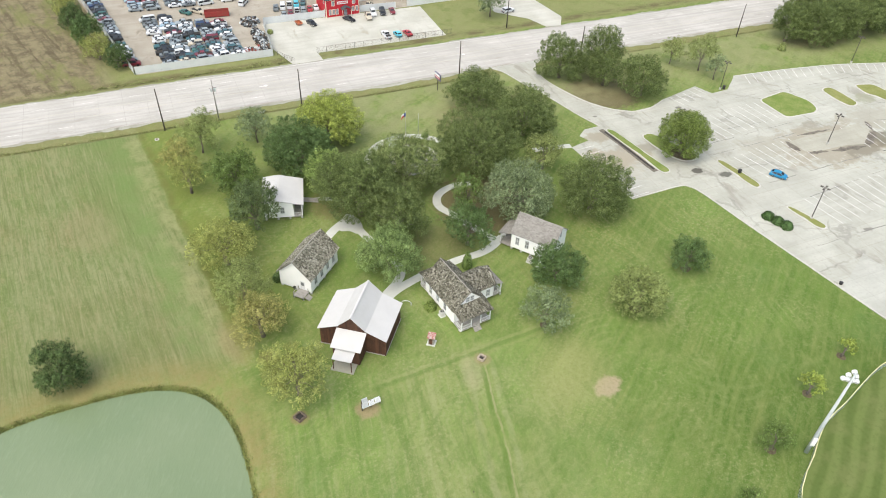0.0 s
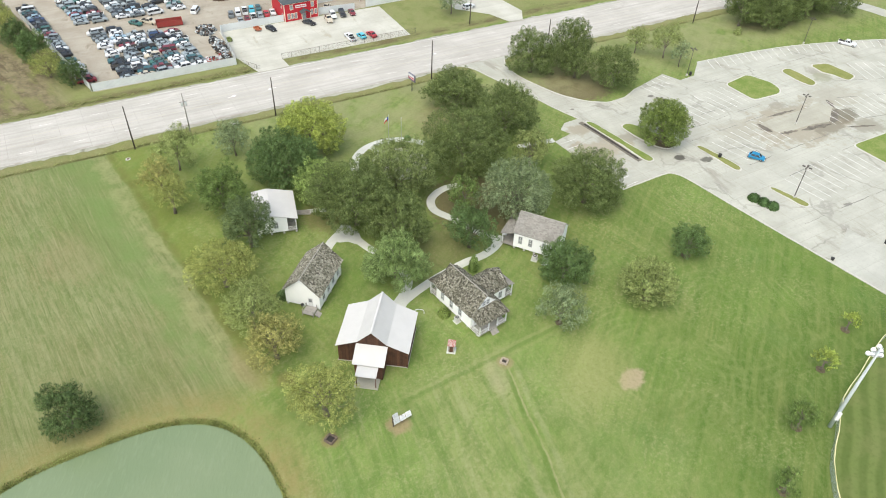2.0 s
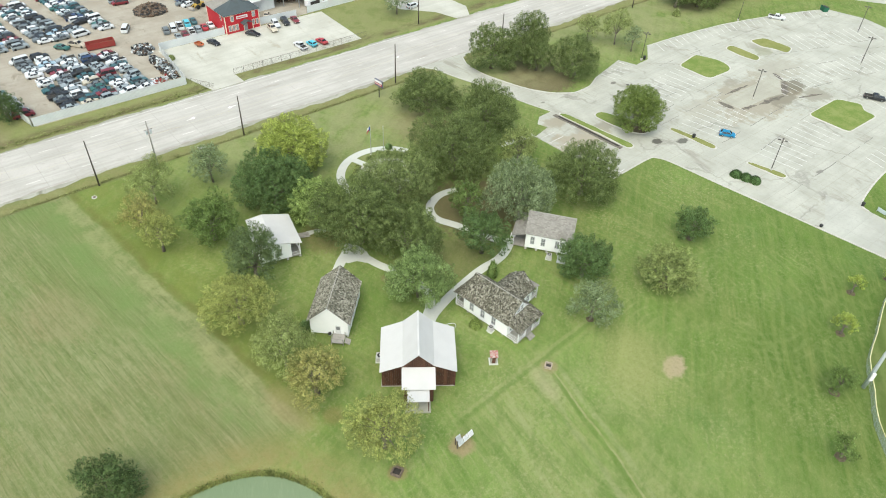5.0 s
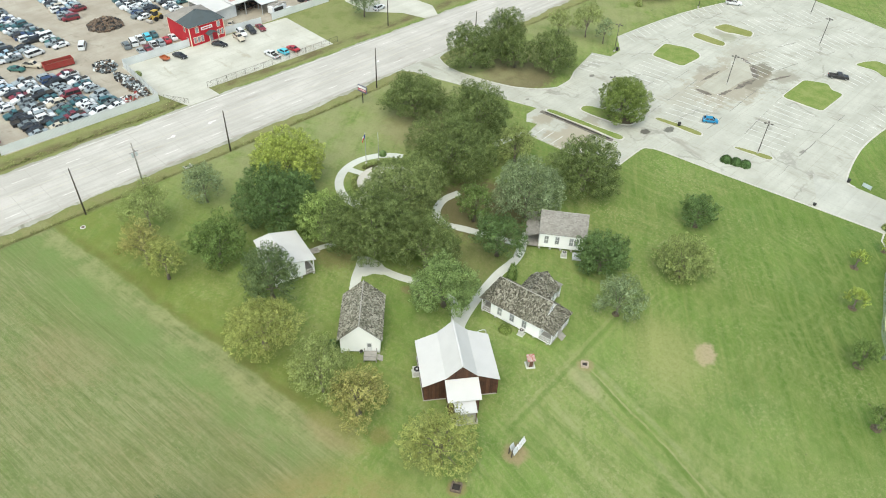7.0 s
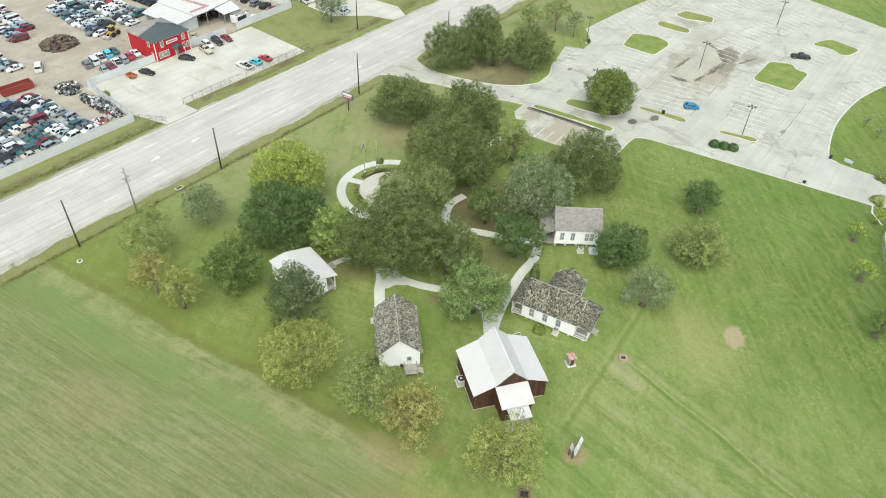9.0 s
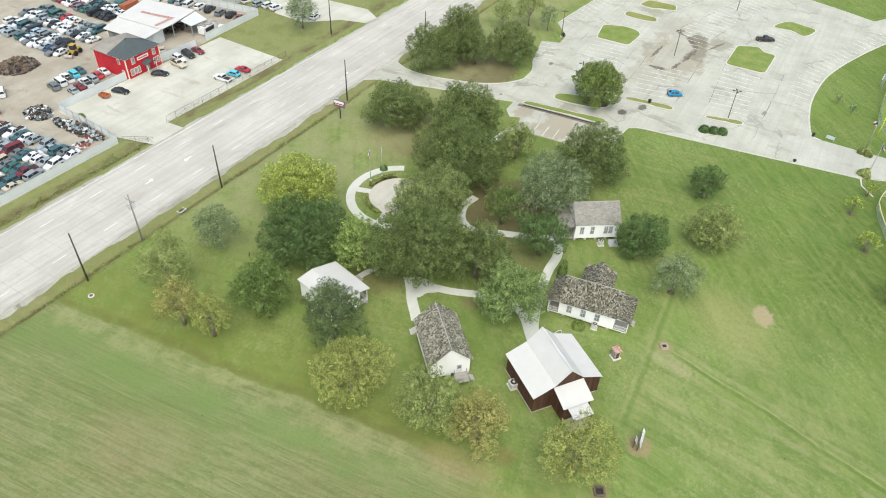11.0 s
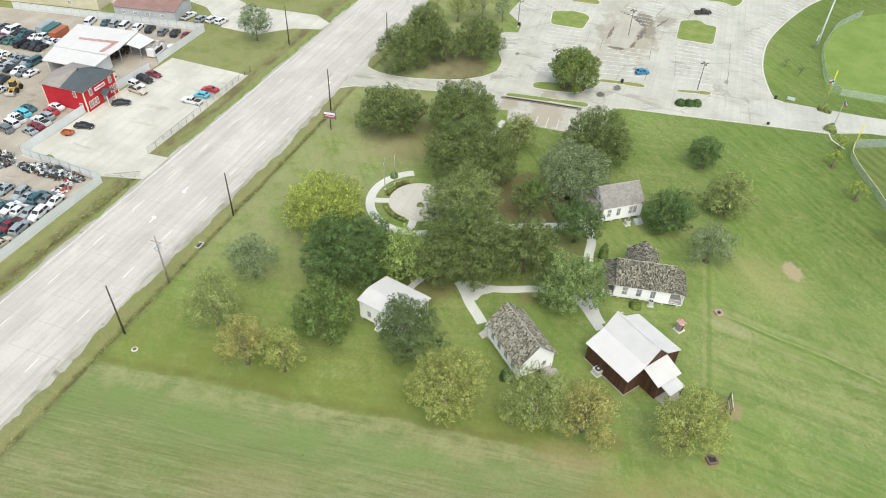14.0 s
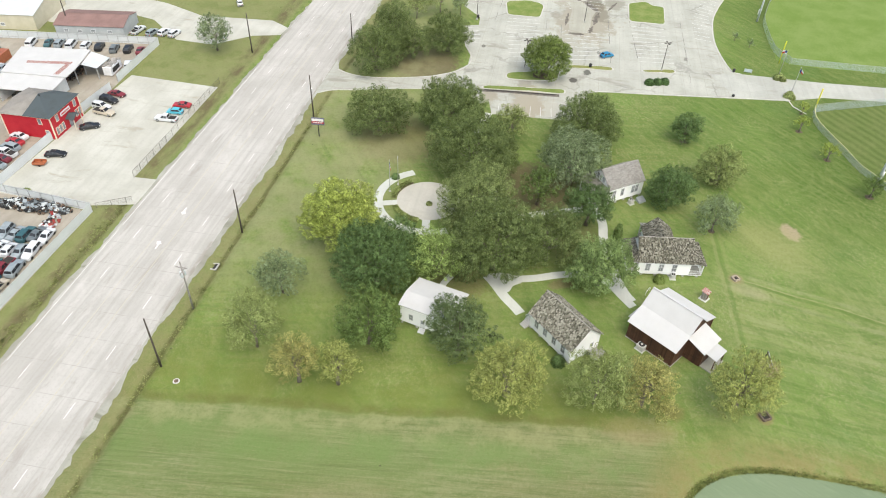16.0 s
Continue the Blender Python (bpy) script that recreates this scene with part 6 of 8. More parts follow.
def red_office():
    h = thing("office_building", pose(61.4, 236.6, 0, 0, 0, 0.5), "red two-storey office with a slate hip roof", "building")
    W, D, H = 11.6, 12.6, 5.9
    x, y = W / 2, D / 2
    g = Geo().box(-x, -y, 0, x, -y + 0.25, H).box(-x, y - 0.25, 0, x, y, H).box(-x, -y + 0.25, 0, -x + 0.25, y - 0.25, H).box(x - 0.25, -y + 0.25, 0, x, y - 0.25, H)
    part("wall", g, M["red_wall"], h, "bright red siding")
    for cx, cy in ((-x, -y), (x, -y), (-x, y), (x, y)):
        part("corner_trim", Geo().box(cx - 0.12, cy - 0.12, 0, cx + 0.12, cy + 0.12, H), M["cream"], h, "cream corner board")
    part("eave_trim", Geo().box(-x - 0.35, -y - 0.35, H - 0.12, x + 0.35, y + 0.35, H + 0.1), M["cream"], h, "cream eave board")
    e = 0.45
    a, b, c, d = (-x - e, -y - e, H + 0.1), (x + e, -y - e, H + 0.1), (x + e, y + e, H + 0.1), (-x - e, y + e, H + 0.1)
    r = (0.3, -0.6, H + 2.5)
    back = (0.3, y + e, H + 0.75)
    for poly in ([a, b, r], [b, (x + e, 0.2, H + 0.1), r], [(-x - e, 0.2, H + 0.1), a, r]):
        part("hip_roof", Geo().sheet(poly, 0.12), M["slate"], h, "slate-blue shingle hip roof")
    m0, m1 = (-x - e, 0.2, H + 0.12), (x + e, 0.2, H + 0.12)
    part("rear_roof", Geo().sheet([m0, r, back, d], 0.12), M["tan_roof"], h, "grey-brown rear roof")
    part("rear_roof", Geo().sheet([r, m1, c, back], 0.12), M["tan_roof"], h, "grey-brown rear roof")
    part("vent_pipe", Geo().tube([(-0.3, -1.2, H + 1.9), (-0.3, -1.2, H + 2.7)], [0.12, 0.12], 8), M["black_metal"], h, "black roof vent")
    def win(cx, z, w, hh, face="-y", cy=None):
        if face == "-y":
            f = part("window_frame", Geo().box(cx - w / 2 - 0.12, -y - 0.06, z - 0.12, cx + w / 2 + 0.12, -y + 0.02, z + hh + 0.12), M["cream"], h, "cream window frame")
            part("pane", Geo().box(cx - w / 2, -y - 0.08, z, cx + w / 2, -y, z + hh), M["glass"], f, "dark glass")
        else:
            f = part("window_frame", Geo().box(-x - 0.06, cy - w / 2 - 0.12, z - 0.12, -x + 0.02, cy + w / 2 + 0.12, z + hh + 0.12), M["cream"], h, "cream window frame")
            part("pane", Geo().box(-x - 0.08, cy - w / 2, z, -x, cy + w / 2, z + hh), M["glass"], f, "dark glass")
    for cx in (-4.4, -3.2, -2.0):
        win(cx, 0.8, 0.75, 1.7)
    for cx in (3.7, 5.0):
        win(cx, 1.2, 0.7, 1.6)
    for cx in (-3.3, 4.0):
        win(cx, 3.8, 0.9, 1.5)
    win(0, 3.9, 0.8, 1.4, "-x", -3.5)
    win(0, 0.9, 0.8, 1.4, "-x", -4.6)
    part("sign_board", Geo().box(-1.9, -y - 0.12, 4.1, 1.9, -y, 5.0), M["trim"], h, "white sign board with red marks")
    g = Geo()
    for i in range(9):
        g.box(-1.6 + i * 0.36, -y - 0.15, 4.35, -1.36 + i * 0.36, -y - 0.12, 4.75)
    part("sign_marks", g, M["flag_red"], h, "red bars on the sign")
    # gabled entry canopy
    p0, p1 = -y - 2.2, -y
    for s in (-1, 1):
        poly = [(0.9 + s * 1.7, p0, 2.7), (0.9 + s * 1.7, p1, 2.7), (0.9, p1, 3.5), (0.9, p0, 3.5)]
        part("canopy_roof", Geo().sheet(poly if s < 0 else poly[::-1], 0.1), M["slate"], h, "slate-blue canopy roof")
        part("canopy_post", Geo().box(0.9 + s * 1.5 - 0.08, p0 + 0.1, 0, 0.9 + s * 1.5 + 0.08, p0 + 0.26, 2.7), M["cream"], h, "cream post")
    part("entry_door", Geo().box(0.3, -y - 0.05, 0, 1.5, -y, 2.1), M["glass"], h, "dark glazed door")
    return h


red_office()


def shop():
    h = thing("workshop", Matrix.Identity(4), "white-roofed open workshop of the salvage yard", "building")
    a = [(75.7, 257.5), (76.8, 239.6), (81.4, 239.8), (92.6, 242.1), (90.0, 261.3)]
    part("roof", Geo().slab(a, 4.4, 4.6), M["metal_roof"], h, "white coated flat roof")
    g = Geo().slab([(82.9, 254.6), (81.7, 254.2), (83.4, 242.4), (84.9, 242.6)], 4.605, 4.62)
    part("roof_patch", g, M["red_rust"], h, "faded red painted stripe on the roof")
    part("roof_patch", Geo().slab([(77.4, 243.6), (77.6, 242.2), (83.2, 242.4), (83.2, 243.8)], 4.605, 4.62), M["red_rust"], h, "faded red painted stripe on the roof")
    b = [(68.6, 255.4, 3.9), (69.4, 239.6, 3.9), (78.2, 240.2, 4.35), (76.0, 257.6, 4.35)]
    part("side_roof", Geo().sheet(b, 0.2), M["metal_roof"], h, "white metal side roof")
    part("side_wall", Geo().slab([(69.9, 240.7), (78.4, 241.1), (78.4, 241.3), (69.9, 240.9)], 0, 3.9), M["pale_roof"], h, "pale metal wall")
    part("rear_wall", Geo().slab([(74.8, 256.8), (91.4, 258.4), (91.4, 258.6), (74.8, 257.0)], 0, 4.4), M["pale_roof"], h, "pale metal wall")
    part("left_wall", Geo().slab([(68.8, 253.8), (76.4, 254.0), (76.4, 254.2), (68.8, 254.0)], 0, 3.9), M["pale_roof"], h, "pale metal wall")
    for x, y, z in ((69.9, 247, 3.9), (81.4, 240.2, 4.4), (92.2, 242.5, 4.4), (87, 241.4, 4.4), (91, 251, 4.4)):
        part("post", Geo().box(x - 0.12, y - 0.12, 0, x + 0.12, y + 0.12, z), M["metal"], h, "steel post")
    c = [(85.0, 236.2, 3.5), (91.4, 236.0, 3.5), (92.4, 241.9, 4.2), (84.8, 240.4, 4.2)]
    part("canopy", Geo().sheet(c, 0.12), M["pale_roof"], h, "grey sheet canopy")
    for x, y in ((85.2, 236.4), (91.2, 236.2)):
        part("post", Geo().box(x - 0.1, y - 0.1, 0, x + 0.1, y + 0.1, 3.4), M["metal"], h, "steel post")
    return h


shop()
f = thing("box_truck_body", pose(90.2, 235.2, 0, 0, 0, 5), "white truck box heaped with scrap beside the canopy", "container")
part("box", Geo().box(-3, -1.2, 0.3, 3, 1.2, 2.6), M["trim"], f, "white ribbed box", bevel=0.04)
# near-black panel on the closed side paints the shade of an opening
part("opening", Geo().box(-2.2, -1.24, 0.9, 1.6, -1.19, 2.1), M["dark"], f, "dark panel painted as a shaded side opening")
g = Geo()
random.seed(8)
for i in range(40):
    x, y, s = random.uniform(-2.7, 2.7), random.uniform(-1, 1), random.uniform(0.15, 0.45)
    g.hexa([(x + s * (dx + random.uniform(-.3, .3)), y + s * (dy + random.uniform(-.3, .3)), 2.6 + s * dz) for dz in (0, 1) for dx, dy in ((-1, -1), (1, -1), (1, 1), (-1, 1))])
tagged(part("scrap_load", g, M["wood_grey"], f, "loose scrap on top"), kind="stuff")


def shed_building(name, label, c, ang, L, W, e, r, wall, roof, wins):
    h = thing(name, pose(c[0], c[1], 0, 0, 0, ang), label, "building")
    part("wall", gable_walls(L, W, 0, e, r), M[wall], h, "ribbed metal walls")
    gable_roof(h, L, W, e, r, 0.3, 0.3, M[roof], "low metal roof")
    for s, x in wins:
        window(h, x, s * W / 2, 1.2, "+y" if s > 0 else "-y", 1.2, 0.8)
    door(h, -L / 2 + 1.5, -W / 2, 0, "-y", 1.0, 2.05, "trim")
    return h


shed_building("shop_building", "grey metal building with a brown roof", (114.6, 254.0), 99, 20.5, 11.2, 3.3, 4.6, "grey_wall", "brown_roof", ((1, -6), (1, -1), (1, 3), (1, 7)))
shed_building("warehouse", "tan metal warehouse with a pale roof", (116.0, 290.0), 99, 36, 20, 4.8, 6.6, "tan_wall", "pale_roof", ((1, -8), (1, 4)))

# ---- trees ----
def leaf_mesh(name, centres, normals, outward, size, material, rng, big=1.0):
    """Small folded leaf sprays: one four-cornered piece at each centre."""
    n = len(centres)
    a = rng.normal(size=(n, 3)) * 0.5 + outward
    a -= (a * normals).sum(1, keepdims=True) * normals
    a /= np.linalg.norm(a, axis=1, keepdims=True) + 1e-9
    b = np.cross(normals, a)
    s = (size * big * rng.uniform(0.65, 1.35, n))[:, None]
    w = s * rng.uniform(0.36, 0.58, (n, 1))
    v = np.empty((n, 4, 3))
    v[:, 0] = centres - a * s
    v[:, 1] = centres - b * w + normals * s * 0.12
    v[:, 2] = centres + a * s - normals * s * 0.25
    v[:, 3] = centres + b * w + normals * s * 0.12
    me = bpy.data.meshes.new(name)
    me.vertices.add(4 * n)
    me.vertices.foreach_set("co", v.reshape(-1).astype(np.float32))
    me.loops.add(4 * n)
    me.loops.foreach_set("vertex_index", np.arange(4 * n, dtype=np.int32))
    me.polygons.add(n)
    me.polygons.foreach_set("loop_start", np.arange(0, 4 * n, 4, dtype=np.int32))
    me.materials.append(material)
    me.update(calc_edges=True)
    me.validate()
    return me


def unit(v):
    return v / (np.linalg.norm(v, axis=1, keepdims=True) + 1e-9)


def crown_points(rng, r, h, z0, lumps, clump, dense, sparse):
    """Leaves of a crown r wide and h high: boughs carry clumps, each clump a dome of leaf sprays, with dark gaps between them."""
    p1, p2, p3 = rng.uniform(0, 6.28, 3)
    c, rad = [], []
    for i in range(lumps):
        u = (i + 0.5) / lumps
        el = math.asin(min(1.0, -0.42 + 1.42 * u ** 0.8))
        az = i * 2.39996 + rng.uniform(-0.45, 0.45)
        lobe = 1 + 0.10 * math.sin(2 * az + p1) + 0.08 * math.sin(3 * az + p2) + 0.06 * math.sin(5 * az + p3)
        q = rng.uniform(0.20, 0.38) * (1.0 if sparse < 0.5 else 0.85)
        k = (0.98 - q) * rng.uniform(0.80, 1.08) * lobe
        c.append((r * k * math.cos(el) * math.cos(az), r * k * math.cos(el) * math.sin(az), z0 + h * 0.38 + h * 0.60 * min(k / 0.72, 1.0) * math.sin(el) * 0.86))
        rad.append(r * q)
    c, rad = np.array(c), np.array(rad)
    stay = rng.random(lumps) > 0.14
    c, rad, lumps = c[stay], rad[stay], int(stay.sum())
    c[:, :2] *= 0.97 * r / np.percentile(np.hypot(c[:, 0], c[:, 1]) + rad, 88)
    squash = np.array([1, 1, min(1.0, max(0.55, 0.95 * h / (1.6 * r)))])
    # clumps on the outer skin of the boughs, kept apart from one another
    want = int(26 * rad.size * (r * 0.3 / clump) ** 2) + 60
    pick = rng.choice(lumps, want, p=rad ** 2 / (rad ** 2).sum())
    e = unit(rng.normal(size=(want, 3)) + np.array([0, 0, 0.25]))
    tc = c[pick] + e * (rad[pick] * rng.uniform(0.70, 1.10, want))[:, None] * squash
    buried = ((np.linalg.norm((tc[:, None] - c[None]) / squash, axis=2) / rad[None]) < (0.78 if sparse < 0.4 else 0.6)).sum(1) > 0
    tc, e, pick = tc[~buried], e[~buried], pick[~buried]
    ok = tc[:, 2] > z0 * 0.8
    tc, e = tc[ok], e[ok]
    tr = clump * rng.uniform(0.5, 1.35, len(tc))
    keep = []
    for i in range(len(tc)):
        if not keep or (np.linalg.norm(tc[keep] - tc[i], axis=1) > 0.62 * (tr[keep] + tr[i]) * (1.0 + 0.5 * sparse)).all():
            keep.append(i)
    tc, e, tr = tc[keep], e[keep], tr[keep]
    axis = unit(0.8 * e + unit(tc - np.array([0, 0, z0 + 0.3 * h])) * 0.6 + np.array([0, 0, 0.35]))
    count = int(dense * (tr ** 2).sum())
    own = rng.choice(len(tc), count, p=tr ** 2 / (tr ** 2).sum())
    # each clump is a tapering plume of sprays along its axis
    along = rng.uniform(-0.35, 1.25, count)
    side = rng.normal(size=(count, 3)) * np.array([1, 1, 0.85])
    side -= (side * axis[own]).sum(1, keepdims=True) * axis[own]
    side = unit(side)
    girth = np.sqrt(np.clip(1.0 - ((along - 0.15) / 1.15) ** 2, 0.02, 1)) * rng.uniform(0.45, 1.0, count) ** 0.6
    p = tc[own] + axis[own] * (tr[own] * along)[:, None] + side * (0.80 * tr[own] * girth)[:, None]
    d = unit(side + axis[own] * np.clip(along - 0.3, 0, 1)[:, None])
    nrm = unit(0.85 * d + rng.normal(size=d.shape) * 0.28 + np.array([0, 0, 0.18]))
    # shaded foliage inside the boughs
    m = int(count * (0.11 if sparse < 0.4 else 0.02))
    own2 = rng.choice(lumps, m, p=rad ** 2 / (rad ** 2).sum())
    v = unit(rng.normal(size=(m, 3)))
    inner = c[own2] + v * (rad[own2] * rng.uniform(0.15, 0.62, m))[:, None] * squash
    up = unit(v * 0.6 + np.array([0, 0, 0.6]))
    big = np.concatenate([np.ones(count), np.full(m, 2.1)])
    return np.concatenate([p, inner]), np.concatenate([nrm, up]), np.concatenate([1.2 * axis[own] + 0.5 * d, v]), big, c, rad


KIND = {  # leaf tone, boughs, clump radius, leaves a square metre, leaf size, sparseness, words
    "oak": ("oak", 30, 0.92, 132, 0.130, 0.05, "spreading dark green live oak with a low crown", "live oak"),
    "olive_oak": ("olive_oak", 30, 0.90, 150, 0.122, 0.1, "broad live oak with olive-green leaves", "live oak"),
    "magnolia": ("dark", 32, 0.78, 140, 0.136, 0.05, "dense glossy dark green magnolia tree", "tree"),
    "round": ("bright", 28, 0.75, 105, 0.15, 0.15, "round bright green shade tree", "tree"),
    "ball": ("crisp", 44, 0.62, 130, 0.14, 0.0, "dense ball-shaped bright green shade tree", "tree"),
    "lime": ("lime", 34, 0.80, 100, 0.15, 0.2, "yellow-green spreading tree by the road", "tree"),
    "grey": ("grey", 34, 0.62, 110, 0.13, 0.25, "soft grey-green broad tree", "tree"),
    "olive": ("olive", 26, 0.62, 165, 0.098, 0.32, "thin olive-green pecan tree", "tree"),
    "yellowing": ("yellowing", 28, 0.66, 165, 0.100, 0.28, "yellowing pecan tree in thin leaf", "tree"),
    "rusty": ("rusty", 28, 0.64, 165, 0.100, 0.28, "tree with rust-tinged autumn leaves", "tree"),
    "sage": ("sage", 30, 0.70, 150, 0.128, 0.05, "round sage-green shade tree", "tree"),
    "fresh": ("fresh", 22, 0.75, 100, 0.15, 0.25, "light yellow-green tree under the oaks", "tree"),
    "smoke": ("smoke", 30, 0.66, 125, 0.125, 0.12, "thin smoky grey-green oak", "oak"),
    "pale": ("grey", 28, 0.56, 105, 0.125, 0.32, "thin pale grey-green tree", "tree"),
    "yellowing_full": ("olive", 32, 0.72, 115, 0.135, 0.1, "broad low yellow-green tree in a mulch ring", "tree"),
    "small": ("bright", 18, 0.50, 140, 0.12, 0.2, "young green tree in a mulch ring", "young tree"),
    "small_yellow": ("gold", 16, 0.46, 140, 0.12, 0.15, "young yellow-leaved tree in a mulch ring", "young tree"),
    "bush": ("bush", 40, 0.55, 130, 0.12, 0.05, "wild dark green bush in the field", "bush"),
}
crown_cache = {}


def tree(kind, x, y, r, top, clear=None, variant=0, mulch=0.0, turn=None):
    """A tree with its trunk at (x, y), crown radius r and height top."""
    tone, lumps, clump, dense, size, sparse, words, cat = KIND[kind]
    t = thing(cat.replace(" ", "_"), pose(x, y, 0, 0, 0, (x * 37 + y * 53) % 360 if turn is None else turn), words, cat, "trees on the lawn" if x < 100 else "trees by the car park")
    z0 = clear if clear is not None else top * 0.2
    key = (kind, variant, round(r, 1), round(top, 1), round(z0, 1))
    if key not in crown_cache:
        rng = np.random.default_rng(1000 + 17 * variant + sum(map(ord, kind)) + int(r * 100))
        p, nrm, out, big, c, rad = crown_points(rng, r, top - z0, z0, max(9, int(lumps * min(1.35, max(0.6, r / 7.5)))), clump, dense, sparse)
        crown = leaf_mesh("crown", p, nrm, out, size, M["leaf_" + tone], rng, big)
        g, limbs = Geo(), Geo()
        rt = (0.05 * r + 0.06) * (0.55 if sparse > 0.3 else 1.0)
        fork = z0 + (top - z0) * 0.18
        g.tube([(0, 0, -0.05), (0.03 * r, 0.02 * r, fork * 0.5), (0.0, 0.03 * r, fork)], [rt * 1.5, rt, rt * 0.8], 8)
        for i in range(0, len(c), 2 if len(c) > 20 else 1):
            m = Vector((c[i][0] * 0.45, c[i][1] * 0.45, fork + (c[i][2] - fork) * 0.62))
            limbs.tube([(0, 0.03 * r, fork * 0.9), m, tuple(c[i])], [rt * 0.42, rt * 0.22, rt * 0.05], 5, False)
        crown_cache[key] = (crown, g.mesh("trunk", M["bark"], True), limbs.mesh("limbs", M["bark"], True))
    crown, trunk, limbs = crown_cache[key]
    part("trunk", trunk, None, t, "brown bark trunk")
    tagged(part("limb_frame", limbs, None, t, "spreading brown limbs"), kind="stuff")
    part("crown", crown, None, t, "leafy crown")
    if mulch:
        rng = random.Random(int(x * 10))
        ring = [(mulch * rng.uniform(0.8, 1.1) * math.cos(a / 14 * 2 * math.pi), mulch * rng.uniform(0.8, 1.1) * math.sin(a / 14 * 2 * math.pi)) for a in range(14)]
        part("mulch_ring", Geo().slab(ring, 0.004, 0.05), M["mulch"], t, "brown mulch ring")
    return t


tree("olive_oak", 45.0, 126.6, 8.6, 14.6, 0.8, 0)
tree("oak", 32.6, 121.6, 9.4, 15.0, 0.8, 0)
tree("oak", 37.6, 111.6, 6.9, 11.5, 1.0, 1)
tree("fresh", 28.6, 132.2, 5.9, 10.6, 1.0, 1)
tree("sage", 32.2, 101.4, 6.6, 10.6, 0.9, 0)
tree("magnolia", 24.7, 143.3, 8.4, 13.0, 0.9, 0)
tree("lime", 34.3, 153.2, 8.5, 13.2, 1.2, 0)
tree("round", 9.0, 140.6, 5.9, 11.0, 1.6, 1)
tree("smoke", 10.4, 125.0, 5.9, 11.4, 1.4, 2)
tree("olive", 4.1, 159.4, 5.4, 11.5, 2.0, 0)
tree("pale", 17.6, 159.6, 4.9, 9.5, 2.0, 0)
tree("rusty", -1.6, 149.8, 4.3, 10.5, 2.4, 0)
tree("yellowing", -0.8, 143.3, 3.9, 9.5, 2.2, 1)
tree("yellowing", 2.4, 115.7, 6.6, 10.0, 2.4, 2)
tree("olive", 3.6, 101.3, 5.7, 11.5, 2.4, 3)
tree("rusty", 4.9, 93.7, 5.5, 9.5, 2.0, 4)
tree("yellowing", 7.8, 78.4, 6.0, 10.8, 2.2, 5)
tree("oak", 77.3, 155.9, 8.6, 10.5, 1.0, 3)
tree("oak", 82.6, 139.3, 8.2, 13.0, 1.0, 4)
tree("oak", 64.7, 130.8, 10.8, 13.0, 1.0, 5)
tree("yellowing_full", 79.6, 123.6, 4.6, 9.6, 0.5, 6)
tree("oak", 81.9, 105.4, 8.6, 12.5, 1.0, 6)
tree("grey", 64.6, 108.2, 8.1, 13.5, 2.0, 0)
tree("round", 55.2, 114.8, 3.9, 10.0, 2.0, 2)
tree("magnolia", 50.4, 103.9, 5.5, 9.5, 1.8, 2)
tree("magnolia", 61.8, 86.5, 5.4, 9.2, 0.3, 3)
tree("pale", 54.0, 77.3, 4.9, 9.0, 0.3, 1, 0.8)
tree("yellowing_full", 72.8, 74.6, 5.3, 8.8, 0.3, 1, 1.3)
tree("magnolia", 89.4, 80.5, 4.0, 7.6, 0.7, 4, 1.1)
tree("ball", 116.3, 117.2, 7.0, 11.6, 0.9, 3)
tree("oak", 108.4, 164.9, 7.3, 13.0, 1.0, 7)
tree("oak", 121.4, 162.6, 7.0, 14.5, 1.0, 8)
tree("oak", 125.1, 147.1, 7.4, 10.8, 1.0, 9)
tree("oak", 118.2, 156.0, 5.2, 10.0, 1.0, 10)
tree("olive", 146.0, 161.0, 3.8, 8.5, 2.0, 6)
tree("olive", 151.8, 154.2, 5.4, 10.5, 2.2, 7)
tree("pale", 152.0, 147.6, 3.0, 8.0, 2.2, 8)
for i, (x, y, r, h) in enumerate(((194.0, 162.0, 6.8, 12.5), (201.0, 157.6, 7.4, 13), (211.5, 158.5, 8.4, 13.5), (223.5, 158, 8.2, 13), (236, 156.5, 8.2, 13), (205.5, 168, 8, 13.5), (219, 169, 8, 14), (233, 168, 8, 13))):
    tree("oak", x, y, r, h, 2.2 if i == 0 else 0.8, 11 + i % 3)
tree("bush", -28.2, 95.3, 4.8, 8.6, 0.2, 0)
tree("small_yellow", 101.0, 50.4, 1.9, 4.2, 1.4, 0, 0.9)
tree("small_yellow", 88.6, 46.2, 2.3, 4.6, 1.4, 1, 0.9)
tree("small", 74.6, 40.0, 2.7, 6.0, 1.6, 0, 1.0)
tree("small_yellow", 110.8, 47.9, 1.5, 3.2, 1.0, 2, 0.6)
tree("small", 63.0, 33.0, 2.4, 5.0, 1.4, 1, 0.9)
tree("pale", 109.0, 213.0, 5.6, 10.5, 2.6, 9)
for i, (x, y, r, h) in enumerate(((-11.5, 214.5, 4.2, 7.5), (-16.5, 222, 4.6, 8), (-19.0, 233, 4.8, 9.5), (-22, 245, 4.8, 9), (-24.5, 257, 4.5, 8.5), (-26, 268, 4.5, 8.5))):
    tree(("bush", "yellowing", "olive")[i % 3] if i != 2 else "magnolia", x, y, r, h, 0.4, 10 + i)
for x, y in ((154, 60), (150, 56)):
    tree("pale", x, y, 1.0, 2.8, 0.8, 30)

